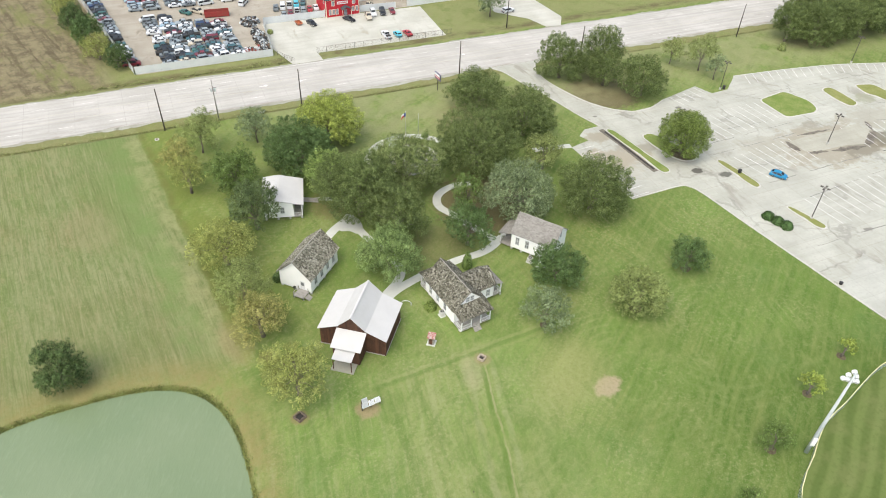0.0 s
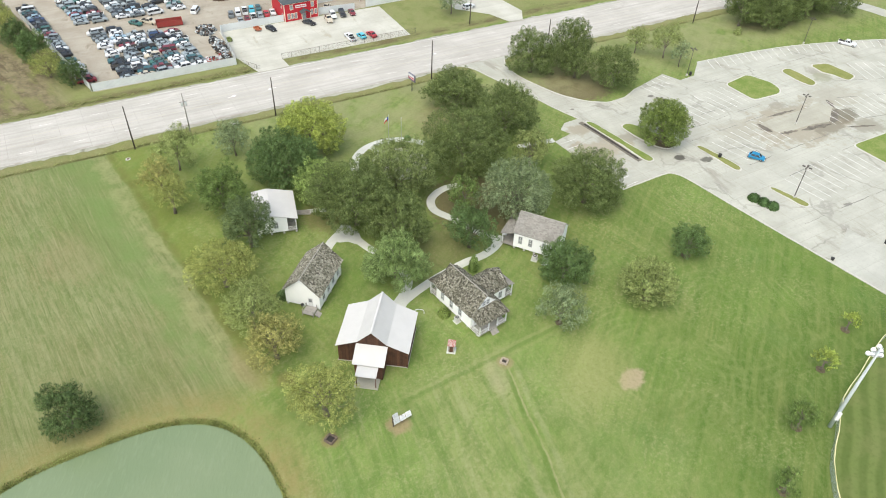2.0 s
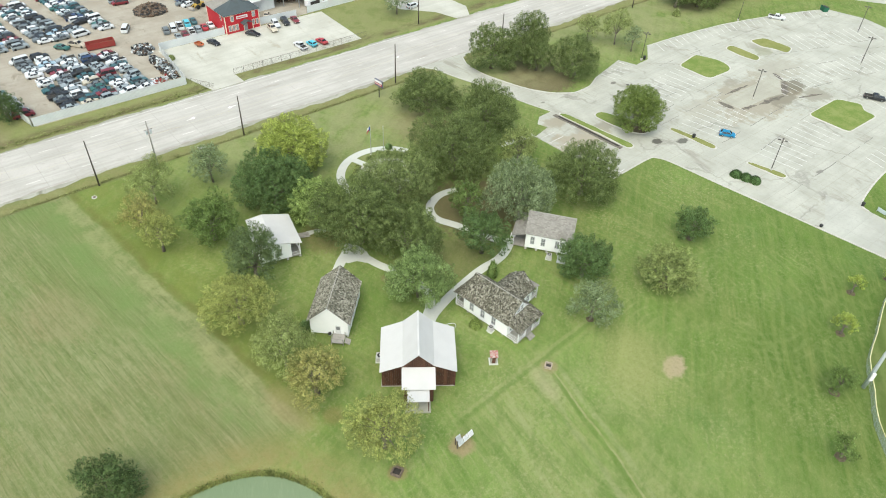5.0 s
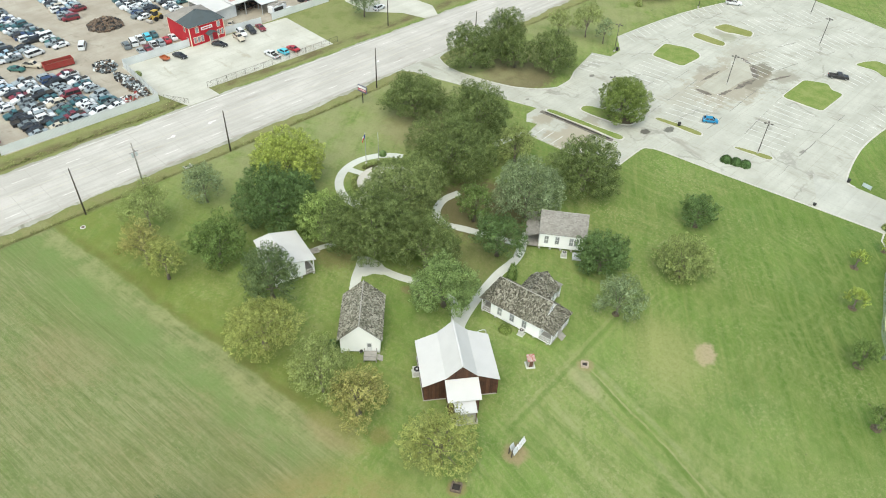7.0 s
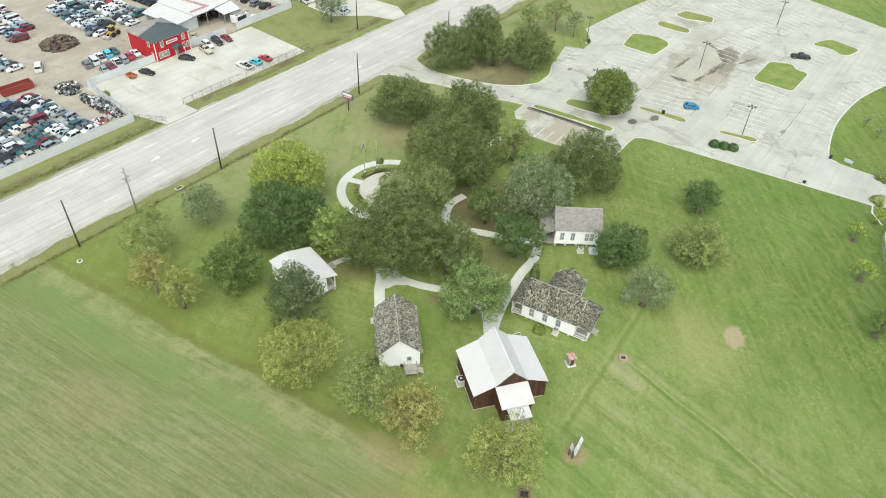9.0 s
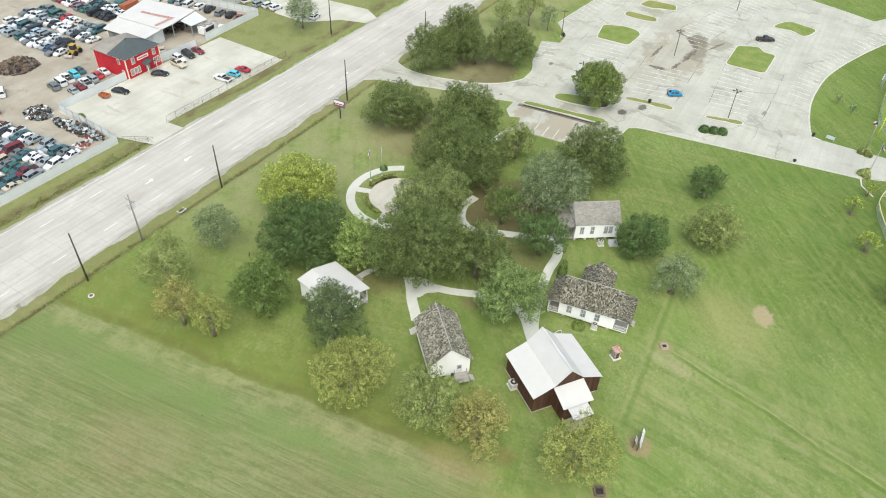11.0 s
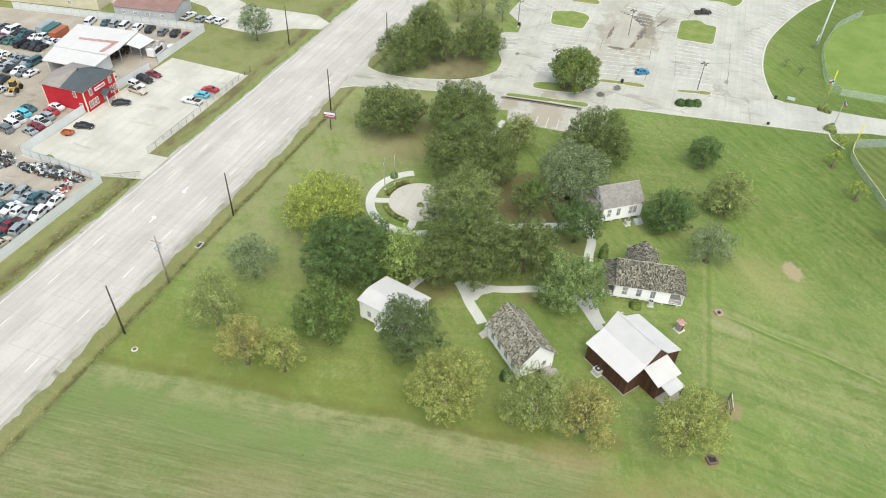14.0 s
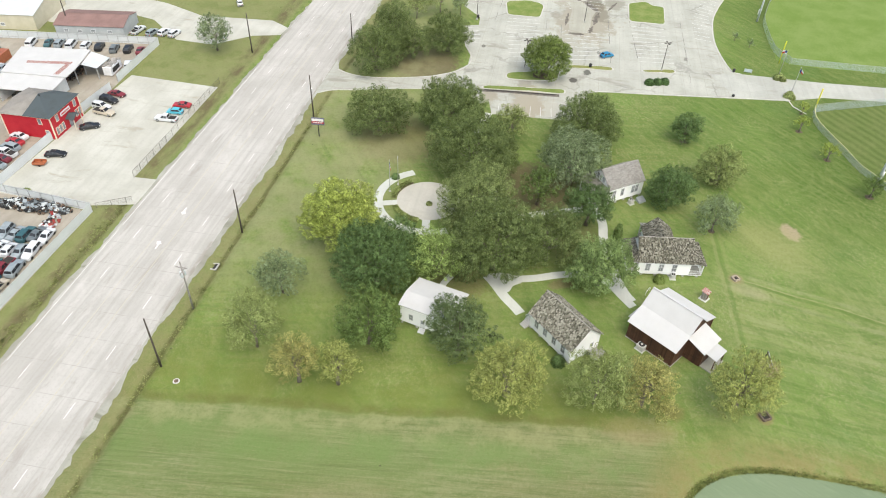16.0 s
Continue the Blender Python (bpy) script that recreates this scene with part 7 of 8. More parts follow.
# ---- vehicles ----
SHAPES = {  # stations: x, half width, top height, inset of the top edge; then the glass spans by station
    "sedan": ([(-2.32, .80, .78, .12), (-2.15, .86, .98, .12), (-1.45, .89, 1.02, .12), (-0.85, .89, 1.43, .28), (0.30, .89, 1.45, .28), (1.05, .89, 1.0, .12), (2.05, .86, .84, .14), (2.32, .74, .62, .12)], 2, 5, 0.32),
    "hatch": ([(-2.0, .80, .80, .12), (-1.95, .85, 1.05, .12), (-1.75, .87, 1.10, .16), (-1.25, .87, 1.50, .27), (0.40, .87, 1.52, .27), (1.15, .87, 1.02, .12), (1.85, .84, .86, .14), (2.08, .74, .62, .12)], 2, 5, 0.31),
    "suv": ([(-2.40, .84, .90, .08), (-2.35, .92, 1.12, .10), (-2.25, .93, 1.20, .12), (-2.0, .93, 1.74, .24), (0.35, .93, 1.77, .24), (1.05, .93, 1.17, .10), (2.15, .90, 1.02, .12), (2.38, .80, .72, .10)], 2, 5, 0.37),
    "van": ([(-2.55, .86, .90, .08), (-2.52, .94, 1.15, .08), (-2.48, .95, 1.20, .10), (-2.40, .95, 1.88, .18), (1.10, .95, 1.90, .20), (1.85, .95, 1.15, .12), (2.40, .90, .98, .12), (2.60, .80, .70, .10)], 2, 5, 0.35),
    "pickup": ([(-2.85, .88, .95, .05), (-2.82, .95, 1.08, .05), (-0.75, .95, 1.08, .05), (-0.62, .95, 1.78, .24), (0.50, .95, 1.80, .24), (1.20, .95, 1.22, .10), (2.55, .92, 1.06, .12), (2.80, .82, .75, .10)], 2, 5, 0.38),
}
car_meshes = {}


def car_mesh(shape, colour):
    if (shape, colour) in car_meshes:
        return car_meshes[shape, colour]
    st, rear, front, rw = SHAPES[shape]
    belt = {"sedan": .92, "hatch": .95, "suv": 1.1, "van": 1.1, "pickup": 1.1}[shape]
    g = Geo()
    n = 8
    for x, w, top, ins in st:
        b = min(belt, top - 0.06)
        g.v += [(x, -w * .86, .24), (x, -w, .42), (x, -w, b), (x, -w + ins, top), (x, w - ins, top), (x, w, b), (x, w, .42), (x, w * .86, .24)]
    for i in range(len(st) - 1):
        for k in range(n):
            q = (k + 1) % n
            g.f.append((i * n + k, i * n + q, (i + 1) * n + q, (i + 1) * n + k)[::-1])
    g.f += [tuple(range(n)), tuple(range((len(st) - 1) * n + n - 1, (len(st) - 1) * n - 1, -1))]
    body = g.mesh("body", M["car_" + colour])
    # glass: windscreen, rear window and the side windows, a little proud of the shell
    def top(i):
        x, w, t, ins = st[i]
        return x, w, t, ins
    panes = []
    e = 0.012
    for lo, hi in ((rear, rear + 1), (front, front - 1)):
        (x0, w0, t0, i0), (x1, w1, t1, i1) = top(lo), top(hi)
        s = -1 if lo < hi else 1
        a = 0.1
        p = []
        for u, v in ((a, 1), (a, -1), (1 - a * 0.6, -1), (1 - a * 0.6, 1)):
            x, w, t = x0 + (x1 - x0) * u, (w0 - i0) + (w1 - i1 - w0 + i0) * u - 0.07, t0 + (t1 - t0) * u
            p.append((x + s * e * 2, v * w, t + e))
        panes.append(("rear_window" if lo < hi else "windscreen", Geo().add(p, [(0, 1, 2, 3) if s > 0 else (3, 2, 1, 0)])))
    (xa, wa, ta, ia), (xb, wb, tb, ib) = top(rear + 1), top(front - 1)
    xr, xf = st[rear][0], st[front][0]
    for s in (-1, 1):
        def q(x, z):
            k = (z - belt) / (tb - belt)
            return (x, s * (wb - ib * k + e), z)
        z0, z1 = belt + 0.05, tb - 0.09
        m = (xa + xb) / 2
        k0, k1 = 0.12, 0.85
        p = [q(xr + (xa - xr) * 0.35, z0), q(m - 0.05, z0), q(m - 0.05, z1), q(xa + 0.08, z1)]
        panes.append(("side_window", Geo().add(p, [(0, 1, 2, 3) if s < 0 else (3, 2, 1, 0)])))
        p = [q(m + 0.05, z0), q(xf - (xf - xb) * 0.25, z0), q(xb - 0.04, z1), q(m + 0.05, z1)]
        panes.append(("side_window", Geo().add(p, [(0, 1, 2, 3) if s < 0 else (3, 2, 1, 0)])))
    glass = [(k, g.mesh(k, M["carglass"])) for k, g in panes]
    tyre = Geo().tube([(0, -.11, 0), (0, -.09, 0), (0, .09, 0), (0, .11, 0)], [rw * .86, rw, rw, rw * .86], 14).mesh("wheel", M["tyre"])
    rim = Geo().tube([(0, -.118, 0), (0, .118, 0)], [rw * .6, rw * .6], 10).mesh("rim", M["rim"])
    bumper = Geo().box(st[0][0] - .05, -.78, .38, st[0][0] + .06, .78, .58).mesh("bumper", M["black_metal"])
    bumper2 = Geo().box(st[-1][0] - .06, -.72, .34, st[-1][0] + .05, .72, .54).mesh("bumper", M["black_metal"])
    x = st[-1][0]
    lamps = [Geo().box(x - .12, s * .66 - .16, .58, x + .015, s * .66 + .16, .70).mesh("headlight", M["lamp_white"]) for s in (-1, 1)]
    x = st[0][0]
    tails = [Geo().box(x - .02, s * .66 - .14, .70, x + .1, s * .66 + .14, .86).mesh("tail_light", M["flag_red"]) for s in (-1, 1)]
    # near-black sheet on the closed body paints the bed's shade
    bed = Geo().box(-2.7, -.82, 1.0, -.85, .82, 1.095).mesh("load_bed", M["dark"]) if shape == "pickup" else None
    car_meshes[shape, colour] = body, glass, tyre, rim, (bumper, bumper2), lamps, tails, bed, rw, st
    return car_meshes[shape, colour]


def car(shape, colour, x, y, turn, label, group="", full=True, z=0.03, tilt=(0, 0), wheels=4):
    body, glass, tyre, rim, bumpers, lamps, tails, bed, rw, st = car_mesh(shape, colour)
    name = {"suv": "suv", "van": "van", "pickup": "pickup_truck"}.get(shape, "car")
    c = thing(name, pose(x, y, z, tilt[0], tilt[1], turn), label, {"pickup": "pickup truck"}.get(shape, name), group)
    part("body", body, None, c)
    for k, g in glass:
        part(k, g, None, c, "dark glass")
    ax = st[-1][0] - .88
    for i, (wx, s) in enumerate(((ax, -1), (ax, 1), (st[0][0] + .88, -1), (st[0][0] + .88, 1))):
        if i >= wheels:
            break
        o = part("wheel", tyre, None, c, "black tyre")
        o.location = (wx, s * (st[3][1] - .1), rw)
        if full:
            part("rim", rim, None, o, "metal rim")
    if bed:
        part("load_bed", bed, None, c, "dark panel painted as the shaded open bed")
    if full:
        for b in bumpers:
            part("bumper", b, None, c, "dark bumper")
        for b in lamps:
            part("headlight", b, None, c, "clear headlight")
        for b in tails:
            part("tail_light", b, None, c, "red tail light")
    return c


car("hatch", "bright_blue", 132.6, 99.9, -58, "bright blue hatchback parked in the car park", full=True)
car("pickup", "black", 185.2, 85.9, -62, "black pickup truck parked by a grass island")
car("pickup", "white", 215.0, 134.6, -65, "white pickup truck parked at the kerb")
for shape, colour, x, y, a, words in (
        ("pickup", "white", 69.6, 209.2, 92, "white pickup truck parked at the forecourt fence"), ("hatch", "turquoise", 73.3, 208.6, 95, "turquoise hatchback parked at the forecourt fence"),
        ("sedan", "red", 76.7, 208.4, 95, "red sedan parked at the forecourt fence"), ("pickup", "tan", 69.0, 225.6, -98, "tan pickup truck parked before the office"),
        ("suv", "white", 71.4, 227.7, -100, "white sport-utility car parked by the pale fence"), ("suv", "black", 74.8, 227.6, -100, "black sport-utility car parked by the pale fence"),
        ("sedan", "maroon", 78.2, 227.3, -98, "dark red sedan parked by the pale fence"), ("sedan", "black", 62.1, 225.4, -60, "black sedan parked before the red office"),
        ("sedan", "black", 49.4, 226.4, -75, "black sedan parked on the forecourt")):
    car(shape, colour, x, y, a, words, "cars on the forecourt")
car("suv", "white", 117.0, 214.6, 10, "white sport-utility car beside a bare tree")
for i, (x, y, s, col) in enumerate(((115.2, 241.2, "pickup", "white"), (114.6, 236.2, "suv", "silver"), (115.6, 232.9, "suv", "white"), (115.6, 229.6, "suv", "white"))):
    car(s, col, x, y, -8, col + " parked vehicle outside the grey building", "cars by the grey building")
car("suv", "white", 142.5, 220.0, 30, "white parked vehicle beside the side street")

# rows of wrecks in the salvage yard
rng = random.Random(44)
COLOURS = ["white"] * 16 + ["silver"] * 12 + ["grey"] * 6 + ["black"] * 10 + ["teal"] * 4 + ["dark_blue"] * 2 + ["red"] + ["maroon"] * 3 + ["green"] * 2 + ["pale_blue"] * 2 + ["tan"]
BODIES = ["sedan"] * 6 + ["hatch"] * 2 + ["suv"] * 3 + ["van"] * 1 + ["pickup"] * 2


def wreck(x, y, turn, z=0.02):
    s, c = rng.choice(BODIES), rng.choice(COLOURS)
    word = {"suv": "sport-utility car", "pickup": "pickup truck"}.get(s, s if s != "hatch" else "hatchback")
    car(s, c, x, y, turn, "battered " + c.replace("_", " ") + " " + word + " in a salvage row", "salvage yard wrecks", False, z, (rng.uniform(-2, 2), rng.uniform(-2, 2)), 4)


def column(x0, y0, y1, lean, step=2.2, skip=0.03, turn=0):
    y = y0
    while y < y1:
        if rng.random() > skip:
            wreck(x0 + lean * (y - y0) + rng.uniform(-0.35, 0.35), y, turn + rng.choice((0, 180)) + rng.uniform(-7, 7))
        y += step * rng.uniform(0.9, 1.12)


for x, y1 in ((2.6, 247.5), (7.6, 246), (12.6, 240.5), (17.7, 240.5), (22.6, 239.5)):
    column(x, 211.2, y1, -0.085)
column(-8.2, 214.5, 277, -0.155, 2.3)
for x, y0, y1 in ((-3.2, 256.5, 282), (1.9, 256, 282), (9.0, 256, 290), (14.0, 255.5, 292), (19.2, 255.0, 262), (27.0, 255.5, 298), (22.0, 264, 300)):
    column(x, y0, y1, -0.13)
for x, y0, y1 in ((37.5, 272.5, 300), (42.5, 278, 300), (55.0, 258.5, 288), (60.2, 262, 290), (66.0, 258, 292), (71.2, 262, 292), (79.5, 267, 296), (84.6, 264.5, 296)):
    column(x, y0, y1, 0.05, 2.3)
for i, (s, c) in enumerate((("suv", "grey"), ("van", "white"), ("pickup", "white"), ("suv", "turquoise"), ("sedan", "teal"))):
    car(s, c, 41.2 + 2.5 * i, 242.8 + 0.55 * i, 78, "battered " + c + " vehicle beside the red office", "cars beside the office", False)
for i, (s, c) in enumerate((("sedan", "silver"), ("sedan", "maroon"), ("pickup", "white"), ("suv", "silver"), ("sedan", "red"), ("sedan", "white"))):
    car(s, c, 42.6 + 2.35 * i, 236.6 + 0.5 * i, 80, "battered " + c + " vehicle behind the pale fence", "cars beside the office", False)
for s, c, x, y in (("van", "white", 99.8, 266.4), ("sedan", "teal", 101.1, 261.8), ("suv", "silver", 101.4, 258.4), ("van", "white", 101.4, 254.7), ("suv", "white", 102.0, 250.4),
                   ("suv", "black", 102.2, 246.2), ("suv", "grey", 102.1, 241.5), ("suv", "black", 102.8, 237.6), ("sedan", "maroon", 102.9, 233.9)):
    car(s, c, x, y, 14 + rng.uniform(-4, 4), c + " used vehicle parked inside the pale fence", "cars inside the fence", False)
car("suv", "white", 93.6, 232.6, 25, "white vehicle parked by the truck box", "cars inside the fence", False)
car("sedan", "tan", 72.6, 236.0, 55, "faded tan sedan behind the office", "cars inside the fence", False)
car("van", "white", 31.6, 251.0, 60, "white van parked at a row's end", "salvage yard wrecks", False)
car("sedan", "green", 11.8, 248.8, -55, "dark green sedan standing alone in the yard", "salvage yard wrecks", False)
car("pickup", "tan", 16.0, 248.0, -50, "tan pickup standing alone in the yard", "salvage yard wrecks", False)

f = thing("truck_bed", pose(45.4, 227.8, 0.02, 0, 0, -80), "detached rusty orange truck bed on the forecourt", "truck bed")
part("tray_floor", Geo().box(-1.3, -0.85, 0.45, 1.3, 0.85, 0.52), M["car_orange"], f)
for y in (-0.85, 0.79):
    part("tray_side", Geo().box(-1.3, y, 0.52, 1.3, y + 0.06, 1.0), M["car_orange"], f)
part("tailgate", Geo().box(-1.36, -0.85, 0.5, -1.3, 0.85, 1.0), M["car_orange"], f)
part("axle", Geo().tube([(0.1, -0.8, 0.33), (0.1, 0.8, 0.33)], [0.06, 0.06], 8), M["black_metal"], f)
for y in (-0.8, 0.62):
    part("wheel", Geo().tube([(0.1, y, 0.33), (0.1, y + 0.18, 0.33)], [0.33, 0.33], 14), M["tyre"], f, "flat black tyre")

# red skip, scrap heaps, loader, containers
f = thing("skip", pose(21.4, 243.6, 0.02, 0, 0, -6), "long red steel skip in the salvage yard", "skip")
g = Geo().box(-4, -1.3, 0.25, 4, 1.3, 0.35).box(-4, -1.3, 0.35, 4, -1.2, 2.0).box(-4, 1.2, 0.35, 4, 1.3, 2.0).box(-4, -1.2, 0.35, -3.9, 1.2, 2.0).box(3.9, -1.2, 0.35, 4, 1.2, 2.0)
part("tub", g, M["rust"], f, "red rusty steel tub")
for i in range(9):
    for s in (-1, 1):
        part("rib", Geo().box(-3.95 + i * 0.96, s * 1.3 - 0.07, 0.25, -3.83 + i * 0.96, s * 1.3 + 0.07, 2.0), M["rust"], f, "red steel rib")
# dark block added to stand in for the shade inside the tub
part("shade_fill", Geo().hexa([(-3.8, -1.15, 0.4), (3.8, -1.15, 0.4), (3.8, 1.15, 0.4), (-3.8, 1.15, 0.4), (-3.8, -1.15, 1.3), (3.8, -1.15, 0.9), (3.8, 1.15, 1.1), (-3.8, 1.15, 1.0)]), M["rust_brown"], f, "dark block standing in for the shaded inside")
part("skid", Geo().box(-4, -0.9, 0, 4, -0.7, 0.25).box(-4, 0.7, 0, 4, 0.9, 0.25), M["black_metal"], f, "dark skid rails")


def heap(x, y, rx, ry_, h, n, mats, words, seed):
    r = random.Random(seed)
    t = thing("scrap_heap", pose(x, y, 0), words, "scrap heap", kind="stuff")
    for m in mats:
        g = Geo()
        for i in range(n // len(mats)):
            a, k = r.uniform(0, 2 * math.pi), math.sqrt(r.random())
            px, py = rx * k * math.cos(a), ry_ * k * math.sin(a)
            z = h * (1 - k) * r.uniform(0.5, 1.0)
            s = r.uniform(0.15, 0.5)
            q = Euler((r.uniform(-.8, .8), r.uniform(-.8, .8), r.uniform(0, 6.28))).to_matrix()
            sx, sy, sz = s * r.uniform(.5, 1.8), s * r.uniform(.3, 1), s * r.uniform(.2, .6)
            g.hexa([Vector((px, py, z + 0.25)) + q @ Vector((dx * sx, dy * sy, dz * sz)) for dz in (-1, 1) for dx, dy in ((-1, -1), (1, -1), (1, 1), (-1, 1))])
        tagged(part("scrap", g, M[m], t), kind="stuff")


heap(43.6, 261.5, 5.2, 5.0, 2.8, 900, ("rust_brown", "old_timber", "black_metal"), "heap of brown rusty scrap metal", 3)
heap(31.0, 220.0, 2.0, 9.0, 1.2, 420, ("car_grey", "black_metal", "tyre", "car_silver", "rust_brown", "pale_roof", "black_metal"), "strip of dismantled car parts along the fence", 4)
heap(30.6, 234.5, 3.0, 4.0, 1.6, 260, ("car_grey", "black_metal", "tyre", "car_silver", "rust_brown", "pale_roof", "black_metal"), "jumbled car parts beside the fence corner", 5)
heap(27.0, 213.2, 3.5, 1.5, 0.8, 60, ("rust", "pale_roof", "grey_wall", "black_metal"), "loose panels behind the fence", 6)
# junk under the roofs, kept dark to stand in for the shade there
heap(86.0, 245.0, 4.5, 2.6, 1.3, 160, ("tyre", "black_metal", "rust_brown"), "parts and tyres under the workshop roof, added dark to deepen its shade", 9)
heap(72.5, 248.0, 2.6, 5.0, 1.1, 120, ("tyre", "black_metal", "car_grey"), "parts added under the side roof, dark to deepen its shade", 10)
for i, (x, y, m, w) in enumerate(((88.5, 268.0, "orange", "orange"), (89.3, 271.2, "green", "green"), (90.0, 274.4, "silver", "grey"))):
    f = thing("shipping_container", pose(x, y, 0.02, 0, 0, 5), "weathered " + w + " shipping container in the yard", "container", "yard containers")
    part("box", Geo().box(-3, -1.2, 0, 3, 1.2, 2.5), M["car_" + m], f, bevel=0.05)
    for s in (-1, 1):
        part("end_door", Geo().box(-3.04, s * 0.58 - 0.54, 0.1, -3.0, s * 0.58 + 0.54, 2.4), M["car_" + m], f, "container door")
f = thing("wheel_loader", pose(57.6, 255.4, 0.02, 0, 0, 200), "yellow wheel loader in the salvage yard", "loader")
part("chassis", Geo().box(-2.2, -0.8, 0.7, 1.2, 0.8, 1.6), M["loader_yellow"], f, bevel=0.08)
cab = part("cab", Geo().box(-0.6, -0.7, 1.6, 0.8, 0.7, 3.0), M["carglass"], f, "dark glazed cab")
part("cab_roof", Geo().box(-0.75, -0.8, 3.0, 0.95, 0.8, 3.12), M["loader_yellow"], cab)
part("bucket", Geo().box(2.6, -1.2, 0.2, 3.5, 1.2, 1.0), M["wood_grey"], f, "worn steel bucket", bevel=0.1)
for s in (-1, 1):
    part("arm", Geo().sheet([(1.0, s * 0.6 - 0.1, 1.6), (2.8, s * 0.6 - 0.1, 0.8), (2.8, s * 0.6 + 0.1, 0.8), (1.0, s * 0.6 + 0.1, 1.6)], 0.25), M["loader_yellow"], f, "yellow lift arm")
    for x in (-1.4, 0.9):
        part("wheel", Geo().tube([(x, s * 0.75, 0.7), (x, s * 1.2, 0.7)], [0.7, 0.7], 14), M["tyre"], f, "large black tyre")

# ---- poles, lamps, flags, signs ----
def utility_pole(x, y, h, mat="wood_pole", arm=False, lean=0.0):
    t = thing("utility_pole", pose(x, y, 0, lean, lean * 0.6, 0), "dark wooden utility pole beside the road" if mat == "wood_pole" else "grey utility pole with transformers beside the road", "utility pole", "roadside poles")
    part("pole", Geo().tube([(0, 0, -0.1), (0, 0, h * 0.5), (0, 0, h)], [0.19, 0.16, 0.12], 10), M[mat], t, smooth=True)
    if arm:
        part("cross_arm", Geo().box(-0.06, -1.1, h - 1.4, 0.06, 1.1, h - 1.28), M["pole_grey"], t, "wooden cross arm")
        part("cross_arm", Geo().box(-1.0, -0.06, h - 2.3, 1.0, 0.06, h - 2.18), M["pole_grey"], t, "wooden cross arm")
        for a, b in ((-0.45, 0.0), (0.45, 0.0), (0.0, 0.45)):
            part("transformer", Geo().tube([(a, b, h - 3.4), (a, b, h - 3.3), (a, b, h - 2.5), (a, b, h - 2.4)], [0.16, 0.24, 0.24, 0.1], 12), M["pale_roof"], t, "pale grey transformer can")
        for s in (-1.0, -0.5, 0.5, 1.0):
            part("insulator", Geo().tube([(0, s, h - 1.28), (0, s, h - 1.0)], [0.05, 0.03], 6), M["stone"], t, "small insulator")
    return t


utility_pole(-3.3, 173.5, 11.7)
utility_pole(32.6, 173.9, 10.9)
f = utility_pole(79.9, 174.1, 11.6)
a = part("lamp_arm", Geo().tube([(0, 0, 7.0), (0.9, 0.4, 7.3)], [0.05, 0.04], 6), M["metal"], f, "thin steel lamp arm")
part("lamp_head", Geo().box(0.8, 0.2, 7.2, 1.5, 0.55, 7.4), M["lamp_white"], a, "pale lamp head", bevel=0.04)
utility_pole(10.4, 174.2, 11.5, "pole_grey", True)
utility_pole(122.8, 176.0, 9.5)
utility_pole(181.0, 170.6, 11.0)
utility_pole(110.3, 202.8, 12.0)
utility_pole(112.0, 262.0, 11.0)

def lot_lamp(x, y, h=8.6, turn=20):
    t = thing("lamp_post", pose(x, y, 0.02, 0, 0, turn), "bronze lamp post with four heads in the car park", "lamp post", "car park lamps")
    part("footing", Geo().tube([(0, 0, 0), (0, 0, 0.6)], [0.3, 0.3], 12), M["kerb"], t, "round concrete footing")
    part("pole", Geo().tube([(0, 0, 0.6), (0, 0, h)], [0.11, 0.08], 8), M["bronze"], t, smooth=True)
    for a in range(4):
        c, s = math.cos(a * math.pi / 2), math.sin(a * math.pi / 2)
        m = Matrix.Rotation(a * math.pi / 2, 4, "Z")
        o = part("arm", Geo().tube([(0, 0, h - 0.1), (0.5, 0, h - 0.05)], [0.04, 0.04], 6), M["bronze"], t)
        o.matrix_local = m
        part("lamp_head", Geo().box(0.45, -0.2, h - 0.15, 1.1, 0.2, h + 0.05), M["bronze"], o, "dark shoebox lamp head", bevel=0.03)
    return t


for x, y in ((156.4, 107.2), (127.5, 84.0), (204.5, 99.3), (228.3, 112.0), (149.8, 141.8), (202.3, 141.7), (119.4, 123.4)):
    lot_lamp(x, y)

f = thing("floodlight_mast", pose(79.6, 37.4, 0, 0, 0, -40), "tall steel floodlight mast with white lamps", "floodlight")
part("mast", Geo().tube([(0, 0, 0), (0, 0, 6), (0, 0, 19.4)], [0.34, 0.3, 0.16], 12), M["mast_grey"], f, smooth=True)
part("control_box", Geo().box(-0.3, -0.55, 2.4, 0.3, -0.3, 4.2), M["lamp_white"], f, "white control box")
for i, z in enumerate((17.6, 18.5, 19.3)):
    a = part("crossbar", Geo().box(-1.0 + 0.3 * i, -0.06, z - 0.06, 1.0 - 0.3 * i, 0.06, z + 0.06), M["metal"], f, "steel crossbar")
    for x in ((-0.9, -0.3, 0.3, 0.9) if i == 0 else (-0.5, 0.5) if i == 1 else (0.0,)):
        part("floodlight", Geo().tube([(x, 0.05, z - 0.1), (x, 0.35, z - 0.15), (x, 0.6, z - 0.2)], [0.15, 0.36, 0.4], 12), M["lamp_white"], a, "round white floodlight")
f = copy_thing(f, pose(171.5, 50.4, 0, 0, 0, 150))


